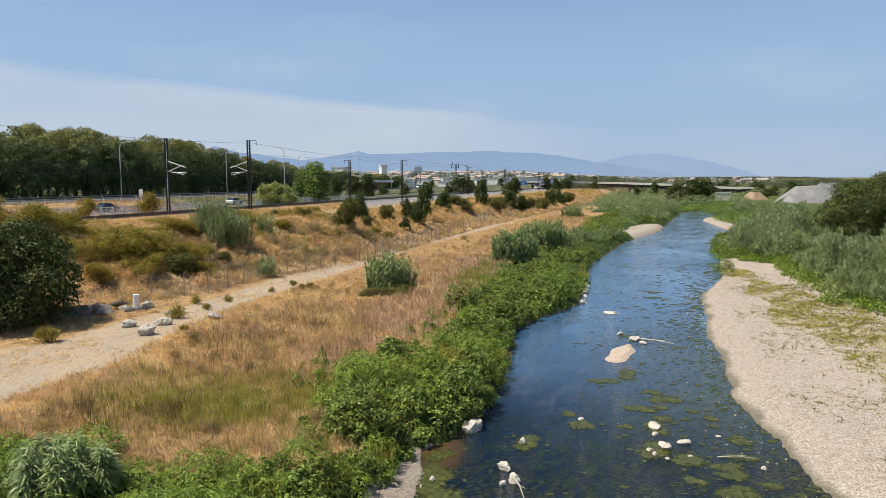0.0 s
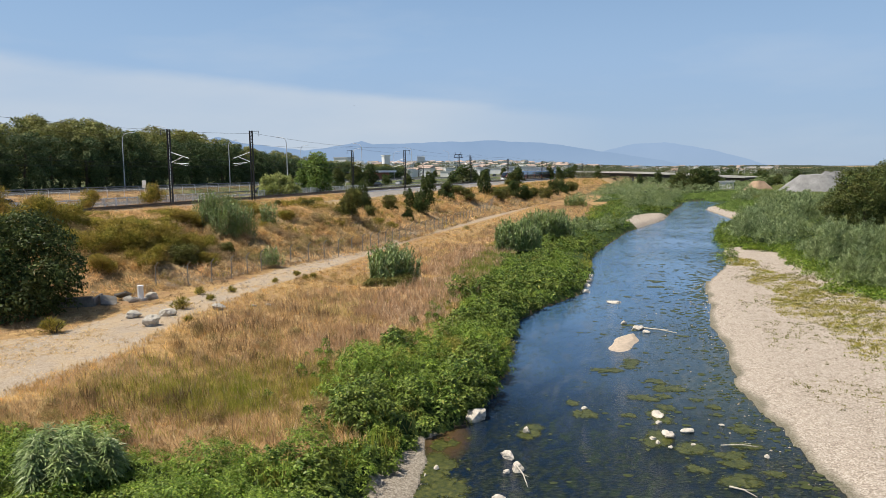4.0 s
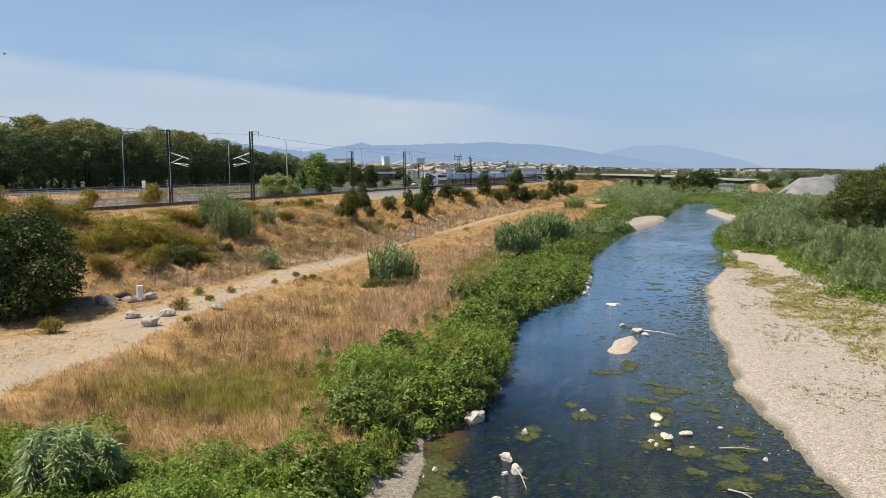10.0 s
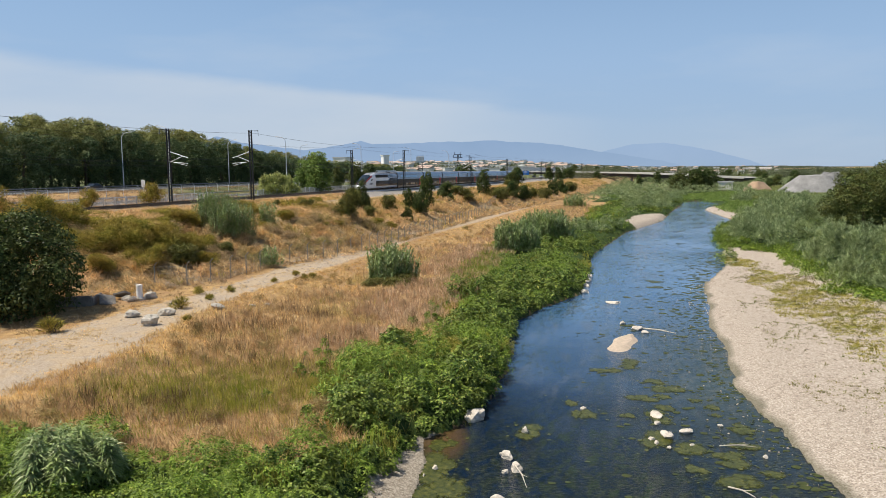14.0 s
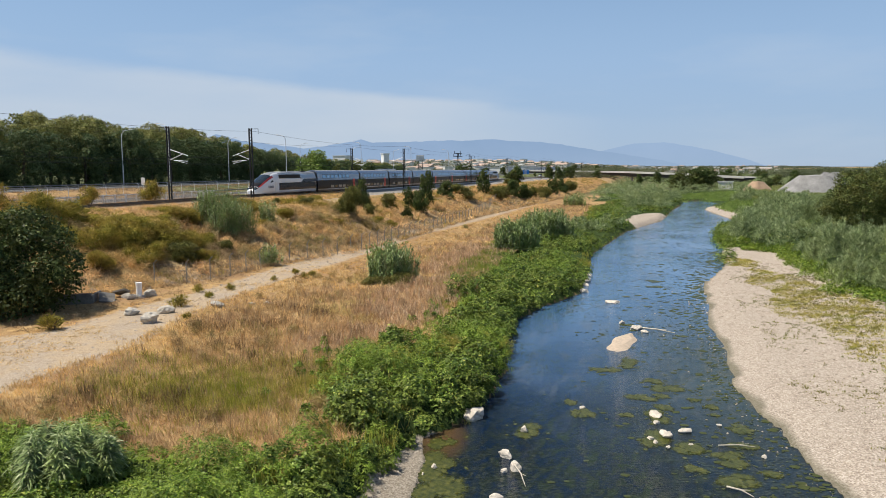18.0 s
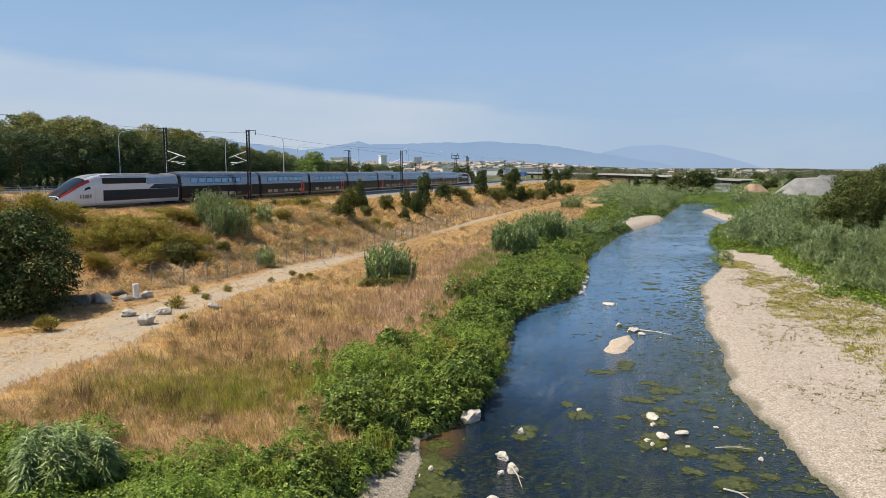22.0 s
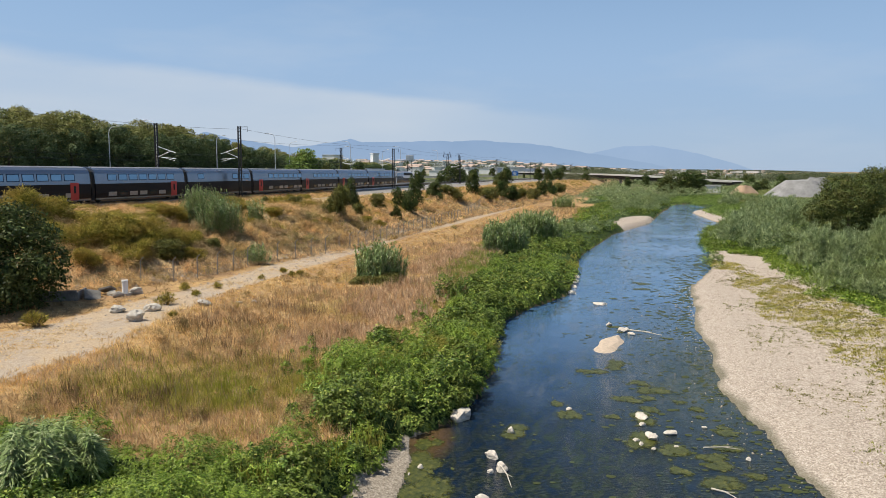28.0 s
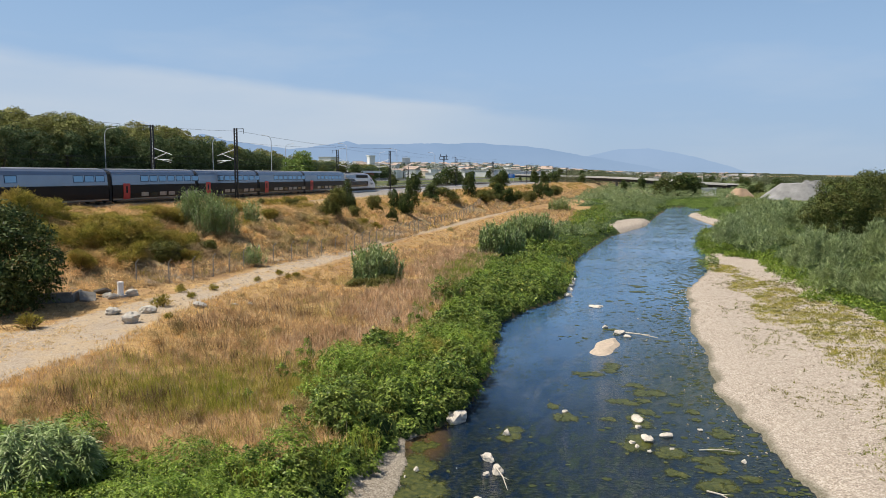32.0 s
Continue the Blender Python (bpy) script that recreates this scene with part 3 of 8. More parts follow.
def box(bm, x0, x1, y0, y1, z0, z1, m=None, bevel=0.0):
    vs = [bm.verts.new((x, y, z)) for z in (z0, z1) for x, y in ((x0, y0), (x1, y0), (x1, y1), (x0, y1))]
    fs = [bm.faces.new([vs[i] for i in f]) for f in ((3, 2, 1, 0), (4, 5, 6, 7), (0, 1, 5, 4), (1, 2, 6, 5), (2, 3, 7, 6), (3, 0, 4, 7))]
    if bevel:
        bmesh.ops.bevel(bm, geom=list({e for f in fs for e in f.edges}), offset=bevel, segments=2, affect="EDGES")
    elif m is not None:
        bmesh.ops.transform(bm, matrix=m, verts=vs)
    return bm


def tube(bm, pts, radii, sides=6):
    """A tapered tube through the points."""
    rings = []
    pts = [Vector(p) for p in pts]
    for i, p in enumerate(pts):
        d = (pts[min(i + 1, len(pts) - 1)] - pts[max(i - 1, 0)]).normalized()
        s = d.orthogonal().normalized()
        t = d.cross(s)
        r = radii[i] if isinstance(radii, (list, tuple)) else radii
        rings.append([bm.verts.new(p + (s * math.cos(k) + t * math.sin(k)) * r) for k in (2 * math.pi * j / sides for j in range(sides))])
    for a, b in zip(rings, rings[1:]):
        for j in range(sides):
            bm.faces.new((a[j], a[(j + 1) % sides], b[(j + 1) % sides], b[j]))
    bm.faces.new(rings[0][::-1])
    bm.faces.new(rings[-1])
    return bm


def BM():
    return bmesh.new()


def lump_stone(rng, sx, sy, sz, detail=3):
    """A worn boulder: an uneven ball with a few flattened, weathered sides."""
    bm = BM()
    bmesh.ops.create_icosphere(bm, subdivisions=detail, radius=1)
    k = Vector(rng.random(3) * 9)
    cuts = rng.normal(size=(9, 3))
    cuts /= np.linalg.norm(cuts, axis=1, keepdims=True)
    deep = 0.55 + 0.2 * rng.random(9)
    for v in bm.verts:
        c = v.co.copy()
        f = 1 + 0.22 * noise.noise(c * 1.1 + k)
        for n, dd in zip(cuts, deep):
            d = c.dot(Vector(n))
            f = min(f, dd / d) if d > 0.4 else f
        f += 0.13 * noise.noise(c * 2.9 + k) + 0.11 * noise.noise(c * 6.1 + k)
        v.co = Vector((c.x * f * sx, c.y * f * sy, c.z * f * sz))
    return bm


# ---- ground and river ----
def build_ground():
    rad = 6.0 * (5200 / 6.0) ** (np.linspace(0, 1, 430) ** 0.9)
    az = np.concatenate([np.linspace(-180, -42, 30)[:-1], np.linspace(-42, 42, 420), np.linspace(42, 180, 30)[1:-1]])
    A, R = np.meshgrid(np.radians(az), rad)
    X, Y = R * np.sin(A), R * np.cos(A)
    Z = ground_z(X, Y)
    m, n = X.shape
    v = np.stack([X, Y, Z], -1).reshape(-1, 3)
    centre = len(v)
    v = np.vstack([v, [[0, 0, -0.5]]])
    i, j = np.meshgrid(np.arange(m - 1), np.arange(n), indexing="ij")
    k = (j + 1) % n
    q = np.stack([i * n + j, i * n + k, (i + 1) * n + k, (i + 1) * n + j], -1).reshape(-1, 4)[:, ::-1]
    me = bpy.data.meshes.new("ground")
    me.from_pydata(v.tolist(), [], q.tolist() + [(centre, (jj + 1) % n, jj) for jj in range(n)])
    x, y = v[:, 0], v[:, 1]
    a, qq = to_line(x, y)
    xl, xr = np.interp(y, Y_L, X_L), np.interp(y, Y_R, X_R)
    xn, xf = np.interp(y, Y_N, X_N), np.interp(y, Y_F, X_F)
    toe = np.interp(a, A_T, Q_T)
    near = y < 300
    zones = {
        "path": smooth(x, xf - 0.7, xf + 0.7) * (1 - smooth(x, xn - 0.7, xn + 0.9)) * near * (corner(x, y) < 0),
        "gravel": (smooth(x, xr - 1.5, xr) * (1 - smooth(x, np.interp(y, Y_V, X_V) - 0.5, np.interp(y, Y_V, X_V) + 1.2))) * np.maximum(y < 98, smooth(y, 154, 162) * (1 - smooth(y, 200, 212)) * (x < xr + 5))
        + smooth(x, xl - spit_width(y) - 0.3, xl - spit_width(y) + 0.2) * (y < 29) * (x < xl + 0.5) * 1.0 + smooth(sandbar(x, y), -0.1, 0.1),
        "bed": smooth(x, xl - 0.1, xl + 0.8) * (1 - smooth(x, xr - 1.2, xr - 0.4)) * near,
        "green": np.maximum(smooth(x, np.interp(y, Y_G, X_G) - 1, np.interp(y, Y_G, X_G) + 1), smooth(corner(x, y), -0.5, 1)) * (x < xl) * near + (x > np.interp(y, Y_V, X_V)) * near * (qq < 0) + ((x > xr) & (y > 96) & (y < 156)) * 1.0 + ((x > xr + 4.2) & (y > 150) & (y < 235)) * 1.0 + ((x > xr - 3) & (y > 203) & (y < 240)) * 1.0 + smooth(y, 216, 232) * (1 - smooth(y, 290, 330)) * (qq < 15),
        "slope": smooth(qq, toe - 0.5, toe + 2) * (1 - smooth(qq, 56, 58)),
        "far": np.maximum(np.maximum(smooth(qq, 122, 128), smooth(y, 230, 330)), smooth(qq, 72, 76) * smooth(a, 110, 150)),
        "wet": (1 - smooth(v[:, 2], 0.04, 0.19)) * near * ((x > 4) | (y > 29.5)) + 0.5 * (smooth(x, xl - spit_width(y) - 0.3, xl - spit_width(y) + 0.2) * (y < 29) * (x < 3)),
        "road": smooth(qq, 101.6, 102) * (1 - smooth(qq, 124, 124.4)) + smooth(qq, 80.0, 80.3) * (1 - smooth(qq, 88.7, 89)),
        "ballast": smooth(qq + 1.3 * smooth(a, 100, 130), 56.4, 57.2) * (1 - smooth(qq, 71.5, 73)),
    }
    for name, val in zones.items():
        at = me.attributes.new(name, "FLOAT", "POINT")
        at.data.foreach_set("value", np.ascontiguousarray(np.clip(val, 0, 1), np.float32))
    me.polygons.foreach_set("use_smooth", np.ones(len(me.polygons), bool))
    ob = part("ground", me, GROUND)
    tagged(ob, "dry river plain with gravel bars, dirt path and railway embankment", "ground", kind="structure")


build_ground()


def build_water():
    ys = np.arange(-40, 330, 3.0)
    bm = BM()
    rows = [(bm.verts.new((np.interp(y, Y_L, X_L) - 16, y, 0)), bm.verts.new((np.interp(y, Y_R, X_R) + 7, y, 0))) for y in ys]
    for a, b in zip(rows, rows[1:]):
        bm.faces.new((a[0], a[1], b[1], b[0]))
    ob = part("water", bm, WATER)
    return tagged(ob, "dark blue shallow river with slow ripples", "river", kind="structure")


water = build_water()


# ---- railway ----
def rails(q, name_label):
    track = empty("railway_track", Matrix.Translation(line(60, q, RAIL_Z)))
    o = line(60, q, RAIL_Z)
    stops = [-120 + 12 * i for i in range(70)]
    for off in (-0.75, 0.75):
        bm = BM()
        prev = None
        for a in stops:
            ring = []
            for dq, dz in ((-0.075, -0.17), (-0.075, -0.14), (-0.012, -0.12), (-0.036, -0.04), (-0.036, 0), (0.036, 0), (0.036, -0.04), (0.012, -0.12), (0.075, -0.14), (0.075, -0.17)):
                ring.append(bm.verts.new(line(a, q + off + dq, RAIL_Z + dz) - o))
            if prev:
                for i in range(len(ring)):
                    j = (i + 1) % len(ring)
                    bm.faces.new((prev[i], prev[j], ring[j], ring[i]))
            prev = ring
        part("rail", bm, RAIL, track)
    corners = []
    for i in range(620):
        a = -60 + i * 0.6
        c = [line(a - 0.13, q - 1.25) - o, line(a + 0.13, q - 1.25) - o, line(a + 0.13, q + 1.25) - o, line(a - 0.13, q + 1.25) - o]
        top = [(p.x, p.y, -0.17) for p in c]
        low = [(p.x, p.y, -0.33) for p in c]
        corners += top
        for k in range(4):
            corners += [low[k], low[(k + 1) % 4], top[(k + 1) % 4], top[k]]
    tagged(part("sleepers", soup("sleepers", np.array(corners)), CONCRETE, track), kind="stuff")
    return tagged(track, name_label, "railway track", group="tracks")


rails(63.1, "near rail track on pale ballast, brown steel rails")
rails(67.1, "far rail track on pale ballast, brown steel rails")


def build_kerb():
    bm = BM()
    prev = None
    for i in range(60):
        a = -60 + 10 * i
        ring = [bm.verts.new(line(a, q, z)) for q, z in ((61.0, 6.3), (61.0, 6.66), (60.75, 6.66), (60.75, 6.3))]
        if prev:
            for k in range(4):
                bm.faces.new((prev[k], prev[(k + 1) % 4], ring[(k + 1) % 4], ring[k]))
        prev = ring
    tagged(part("trim", bm, PALE), "pale concrete cable trough along the railway ballast", "kerb", kind="structure")


build_kerb()


# ---- train ----
PROFILE = [(1.36, 0.32), (1.42, 0.75), (1.45, 1.2), (1.45, 2.28), (1.43, 2.65), (1.36, 3.5), (1.20, 3.92), (0.85, 4.18), (0.40, 4.29), (0.0, 4.31)]


def side_x(z):
    return float(np.interp(z, [p[1] for p in PROFILE], [p[0] for p in PROFILE]))


def loft(rings, closed=False):
    """A skin through rows of points."""
    bm = BM()
    rr = [[bm.verts.new(p) for p in r] for r in rings]
    for a, b in zip(rr, rr[1:]):
        for i in range(len(a) - (0 if closed else 1)):
            j = (i + 1) % len(a)
            bm.faces.new((a[i], a[j], b[j], b[i]))
    return bm


def section(pts, y):
    """The points of a half section, mirrored into a whole one."""
    return [(x, y, z) for x, z in pts] + [(-x, y, z) for x, z in reversed(pts) if x > 1e-6]


def solid(rings):
    bm = loft(rings, True)
    bm.verts.ensure_lookup_table()
    n = len(rings[0])
    bm.faces.new([bm.verts[i] for i in range(n)][::-1])
    bm.faces.new([bm.verts[len(bm.verts) - n + i] for i in range(n)])
    bmesh.ops.recalc_face_normals(bm, faces=bm.faces)
    return bm


def plate(bm, y0, y1, z0, z1, s, proud=0.015, slant=0.0):
    """A thin plate that follows the side wall of a car; s: the side."""
    zs = [z0] + [p[1] for p in PROFILE if z0 + 0.05 < p[1] < z1 - 0.05] + [z1]
    rows = []
    for z in zs:
        k = slant * (z - z0) / (z1 - z0)
        rows.append([bm.verts.new((s * (side_x(z) + out), y, z)) for out, y in ((-0.03, y0 - k), (proud, y0 - k), (proud, y1 - k), (-0.03, y1 - k))])
    for a, b in zip(rows, rows[1:]):
        for i in range(4):
            bm.faces.new((a[i], a[(i + 1) % 4], b[(i + 1) % 4], b[i]))
    bm.faces.new(rows[0][::-1])
    bm.faces.new(rows[-1])
    bmesh.ops.recalc_face_normals(bm, faces=bm.faces)
    return bm


def bogie(parent, y):
    bm = BM()
    for s in (-1, 1):
        box(bm, s * 1.06 - 0.09, s * 1.06 + 0.09, y - 1.5, y + 1.5, 0.42, 0.66)
        box(bm, s * 1.06 - 0.12, s * 1.06 + 0.12, y - 0.3, y + 0.3, 0.3, 0.8)
    for dy in (-1.5, 1.5):
        for s in (-1, 1):
            w = bmesh.ops.create_cone(bm, cap_ends=True, segments=20, radius1=0.46, radius2=0.46, depth=0.13)["verts"]
            bmesh.ops.transform(bm, matrix=pose(s * 0.75, y + dy, 0.46, 0, 90, 0), verts=w)
    part("bogie", bm, BLACK, parent)


def trailer(train, y0, length, i):
    y1 = y0 + length
    g0, g1 = y0 + 0.38, y1 - 0.38
    low = [p for p in PROFILE if p[1] <= 2.29]
    car = part("trailer_car", solid([section(low, g0), section(low, g1)]), T_DARK, train, "two-deck trailer car, silver over anthracite")
    up = [p for p in PROFILE if p[1] >= 2.28]
    inset = [(x * 0.97, z if z < 3 else z - 0.05) for x, z in up]
    part("upper_shell", solid([section(inset, g0), section(up, g0 + 0.12), section(up, g1 - 0.12), section(inset, g1)]), T_SILVER, car, "silver upper shell")
    crown = [(0.86, 4.19), (0.41, 4.31), (0.0, 4.335)]
    part("roof_strip", loft([section(crown, g0 + 0.3), section(crown, g1 - 0.3)]), T_ROOF, car)
    bell = [(x * 0.9, 0.6 + (z - 0.6) * 0.93) for x, z in PROFILE]
    part("gangway", solid([section(bell, y0 - 0.02), section(bell, g0 + 0.02)]), BLACK, car)
    for s in (-1, 1):
        part("sill_strip", plate(BM(), g0, g1, 0.36, 0.58, s, 0.012), T_SILVER, car)
    if i == 3:
        doors = []
        wins = [y0 + 3.0, y0 + 12.6, y0 + 14.4, y0 + 16.2]
    else:
        doors = [y0 + length * 0.84] if i < 3 else [y0 + length * 0.16]
        start = y0 + (2.6 if i < 3 else length * 0.16 + 2.9)
        wins = [start + 1.95 * k for k in range(7)]
    for y in wins:
        for s in (-1, 1):
            part("window_frame", plate(BM(), y - 0.1, y + 1.55, 2.66, 3.48, s, 0.01), T_NAVY, car)
            part("upper_window", plate(BM(), y, y + 1.45, 2.74, 3.40, s, 0.018), PANE, car)
            if i != 3 and (i != 0 or y > wins[1]):
                part("lower_window", plate(BM(), y, y + 1.45, 0.78, 1.28, s), LITPANE if (i + int(y)) % 3 else GLASS, car)
    for y in doors:
        for s in (-1, 1):
            part("door", plate(BM(), y - 0.65, y + 0.65, 0.45, 2.45, s, 0.02), T_RED, car, "red sliding door")
            part("door_window", plate(BM(), y - 0.16, y + 0.16, 1.25, 2.1, s, 0.032), GLASS, car)
    bogie(car, y0)
    return car


NOSE = [(0.0, 0.55, 0.85), (0.25, 0.85, 1.15), (0.8, 1.10, 1.55), (1.6, 1.24, 2.0), (2.6, 1.33, 2.55), (3.7, 1.39, 3.15), (4.8, 1.43, 3.62), (6.0, 1.45, 3.93), (7.4, 1.45, 4.06), (9.0, 1.45, 4.08)]
FORM = [(0.93, 0.0), (0.98, 0.1), (1.0, 0.25), (1.0, 0.5), (0.975, 0.66), (0.92, 0.79), (0.80, 0.90), (0.60, 0.965), (0.30, 0.99), (0.0, 1.0)]


def nose_ring(y, lift=0.0):
    w = float(np.interp(y, [n[0] for n in NOSE], [n[1] for n in NOSE])) + lift
    h = float(np.interp(y, [n[0] for n in NOSE], [n[2] for n in NOSE])) + lift
    return [(x * w, 0.32 + z * (h - 0.32)) for x, z in FORM]


def power_car(train, front=True):
    """Built with its nose at y = 0; the rear one is turned round."""
    ys = [0, 0.12, 0.25, 0.5, 0.8, 1.2, 1.6, 2.1, 2.6, 3.2, 3.7, 4.3, 4.8, 5.4, 6, 6.7, 7.4, 8.2, 9, 15, 21.75]
    car = part("power_car", solid([section(nose_ring(y), y) for y in ys]), T_WHITE, train, "streamlined power car with white nose and navy flank")
    for p in car.data.polygons:
        p.use_smooth = len(p.vertices) == 4

    def skin(name, y0, y1, i0, i1, mat, lift, label="", step=0.3):
        n = max(2, int((y1 - y0) / step))
        for s in (-1, 1):
            rings = []
            for k in range(n + 1):
                y = y0 + (y1 - y0) * k / n
                r = nose_ring(y, lift)
                rings.append([(s * r[i][0], y, r[i][1]) for i in range(i0, i1 + 1)])
            bm = loft(rings)
            bmesh.ops.recalc_face_normals(bm, faces=bm.faces)
            ob = part(name, bm, mat, car, label)
            for p in ob.data.polygons:
                p.use_smooth = True

    skin("windscreen", 2.0, 4.7, 6, 9, GLASS, 0.012, "dark raked windscreen")
    skin("cab_roof", 4.7, 7.2, 7, 9, T_ROOF, 0.012)
    skin("nose_cover", 0.25, 2.0, 5, 9, T_DARK, 0.012, "dark grey nose cover")
    skin("red_stripe", 1.0, 5.2, 5, 6, T_RED, 0.018, "red stripe beside the windscreen")
    skin("roof_panel", 7.2, 21.6, 6, 9, T_ROOF, 0.014, "grey roof", 3)
    for s in (-1, 1):
        bm = BM()
        v = [bm.verts.new((s * (nose_ring(y, 0.02)[4][0]), y, z)) for y, z in ((4.2, 2.05), (5.0, 1.95), (5.25, 2.35), (5.0, 2.6), (4.35, 2.35))]
        bm.faces.new(v if s > 0 else v[::-1])
        part("cab_window", bm, GLASS, car, "dark side window of the cab")
    for s in (-1, 1):
        bm = BM()
        box(bm, s * 0.62 - 0.16, s * 0.62 + 0.16, 0.18, 0.6, 1.08, 1.28)
        part("headlight", bm, PANE, car)
    for name, y0, y1, z0, z1, mat, slant in (("flank_band", 7.2, 21.6, 0.80, 2.08, T_NAVY, 0.0), ("upper_grille", 7.2, 15.1, 2.85, 3.55, BLACK, 0.0),
                                             ("waist_band", 7.2, 15.4, 2.12, 2.72, T_WHITE, -1.2), ("rear_panel", 15.5, 21.6, 2.12, 2.70, T_NAVY, -1.2), ("rear_shell", 15.3, 21.6, 2.76, 3.5, T_SILVER, 0.0), ("cab_door", 5.8, 6.7, 0.55, 2.35, PALE, 0.0)):
        for s in (-1, 1):
            part(name, plate(BM(), y0, y1, z0, z1, s, 0.035 if name != "cab_door" else 0.045, slant), mat, car)
    # plain bars in place of the maker's lettering
    for y0, y1 in ((3.6, 3.75), (4.0, 4.2), (4.35, 5.0), (5.15, 5.35)):
        for s in (-1, 1):
            part("marking", plate(BM(), y0 - 0.1, y1 - 0.1, 1.2, 1.65, s, 0.03), T_ROOF, car)
    bm = BM()
    box(bm, -0.7, 0.7, 17.2, 18.8, 4.05, 4.22)
    tube(bm, [(0, 17.3, 4.2), (0, 18.6, 4.5)], 0.05)
    box(bm, -0.8, 0.8, 18.5, 18.62, 4.48, 4.54)
    part("pantograph", bm, STEEL, car)
    bogie(car, 5.0)
    bogie(car, 18.4)
    if not front:
        car.matrix_basis = pose(0, 200.19, 0, 0, 0, 180)
    return car


def build_train():
    train = empty("passenger_train")
    power_car(train)
    y = 22.15
    for i in range(8):
        n = 21.845 if i in (0, 7) else 18.7
        trailer(train, y, n, i)
        y += n
    power_car(train, False)
    return tagged(train, "silver and anthracite two-deck train with red doors on rails", "train")


train = build_train()

# ---- catenary ----
def mast(a, q, top, arm, reach):
    """Lattice mast; arm +1: its brackets reach towards the river, -1: away from it."""
    o = line(a, q, RAIL_Z - 0.6)
    ob = empty("catenary_mast", Matrix.Translation(o) @ Matrix.Rotation(-HEAD, 4, "Z"))
    h = top - o.z
    for s in (-1, 1):
        part("leg", box(BM(), s * 0.22 - 0.075, s * 0.22 + 0.075, -0.11, 0.11, 0, h), STEEL, ob)
    bm = BM()
    n = int(h / 0.55)
    for i in range(n):
        z0, z1 = h * i / n, h * (i + 1) / n
        s = 1 if i % 2 else -1
        tube(bm, [(-0.2 * s, 0, z0), (0.2 * s, 0, z1)], 0.04, 4)
    tagged(part("lacing", bm, STEEL, ob), kind="stuff")
    part("footing", box(BM(), -0.45, 0.45, -0.4, 0.4, -0.6, 0.15), CONCRETE, ob)
    bm = BM()
    box(bm, min(0, -arm * 1.4), max(0, -arm * 1.4) if arm else 0.1, -0.04, 0.04, h - 0.15, h - 0.07)
    box(bm, -arm * 1.4 - 0.03, -arm * 1.4 + 0.03, -0.03, 0.03, h - 0.9, h - 0.1)
    part("top_bracket", bm, STEEL, ob)
    z = RAIL_Z - o.z
    if reach <= 0:
        return tagged(ob, "dark lattice catenary mast beyond the tracks", "mast", group="catenary masts")
    for name, p0, p1, r in (("stay_tube", (0.2, 7.6), (reach, 6.6), 0.05), ("cantilever", (0.2, 6.0), (reach * 0.75, 6.9), 0.05),
                            ("registration_arm", (reach * 0.25, 5.9), (reach * 1.0, 5.75), 0.04), ("steady_arm", (reach * 0.5, 5.75), (reach * 0.95, 5.4), 0.03)):
        part(name, tube(BM(), [(arm * p0[0], 0, z + p0[1]), (arm * p1[0], 0, z + p1[1])], r, 6), PALE, ob)
    for zz in (6.0, 7.6):
        bm = BM()
        tube(bm, [(arm * 0.22, 0, z + zz), (arm * 0.62, 0, z + zz + (0.13 if zz < 7 else -0.13))], 0.085, 8)
        part("insulator", bm, PALE, ob)
    return tagged(ob, "dark lattice catenary mast with pale bracket tubes", "mast", group="catenary masts")


MASTS = [(97.8, 70.4, 18.0, 1, 3.4), (104.2, 59.8, 17.8, -1, 3.4), (171.7, 70.4, 16.7, 1, 3.4), (180.0, 59.3, 16.7, -1, 3.6), (252.8, 59.8, 16.2, -1, 3.4),
         (291.0, 70.4, 17.8, 1, 3.4), (314.0, 59.8, 16.4, -1, 3.4), (394.0, 59.8, 16.2, -1, 3.4), (65.2, 70.4, 17.7, 1, 0), (34.0, 59.8, 17.6, -1, 3.4),
         (460.0, 70.4, 16.4, 1, 3.4), (530.0, 59.8, 16.4, -1, 3.4)]
for mm in MASTS:
    mast(*mm)


def overhead(q, side):
    ob = empty("overhead_line", Matrix.Translation(line(100, q, RAIL_Z + 5.3)))
    o = line(100, q, RAIL_Z + 5.3)
    spans = sorted(m[0] for m in MASTS if (m[3] > 0) == (side > 0)) + [600]
    spans = [-80] + spans
    carrier, contact, feeder = [], [], []
    bm = BM()
    qm = 70.4 + 0.8 if side > 0 else 59.8 - 0.8
    for a, b in zip(spans, spans[1:]):
        for i in range(8):
            t = i / 8
            s = a + (b - a) * t
            carrier.append(line(s, q, RAIL_Z + 6.6 - 4 * 0.8 * t * (1 - t)) - o)
            contact.append(line(s, q, RAIL_Z + 5.3) - o)
            feeder.append(line(s, qm, 17.3 - 3.6 * 0.9 * t * (1 - t)) - o)
            if i:
                tube(bm, [contact[-1], carrier[-1]], 0.008, 3)
    part("messenger_wire", tube(BM(), carrier, 0.022, 4), STEEL, ob)
    part("contact_wire", tube(BM(), contact, 0.02, 4), STEEL, ob)
    part("feeder_wire", tube(BM(), feeder, 0.022, 4), STEEL, ob)
    tagged(part("droppers", bm, STEEL, ob), kind="stuff")
    tagged(ob, "dark overhead contact line strung between the masts", "overhead wire")


overhead(63.1, -1)
overhead(67.1, 1)


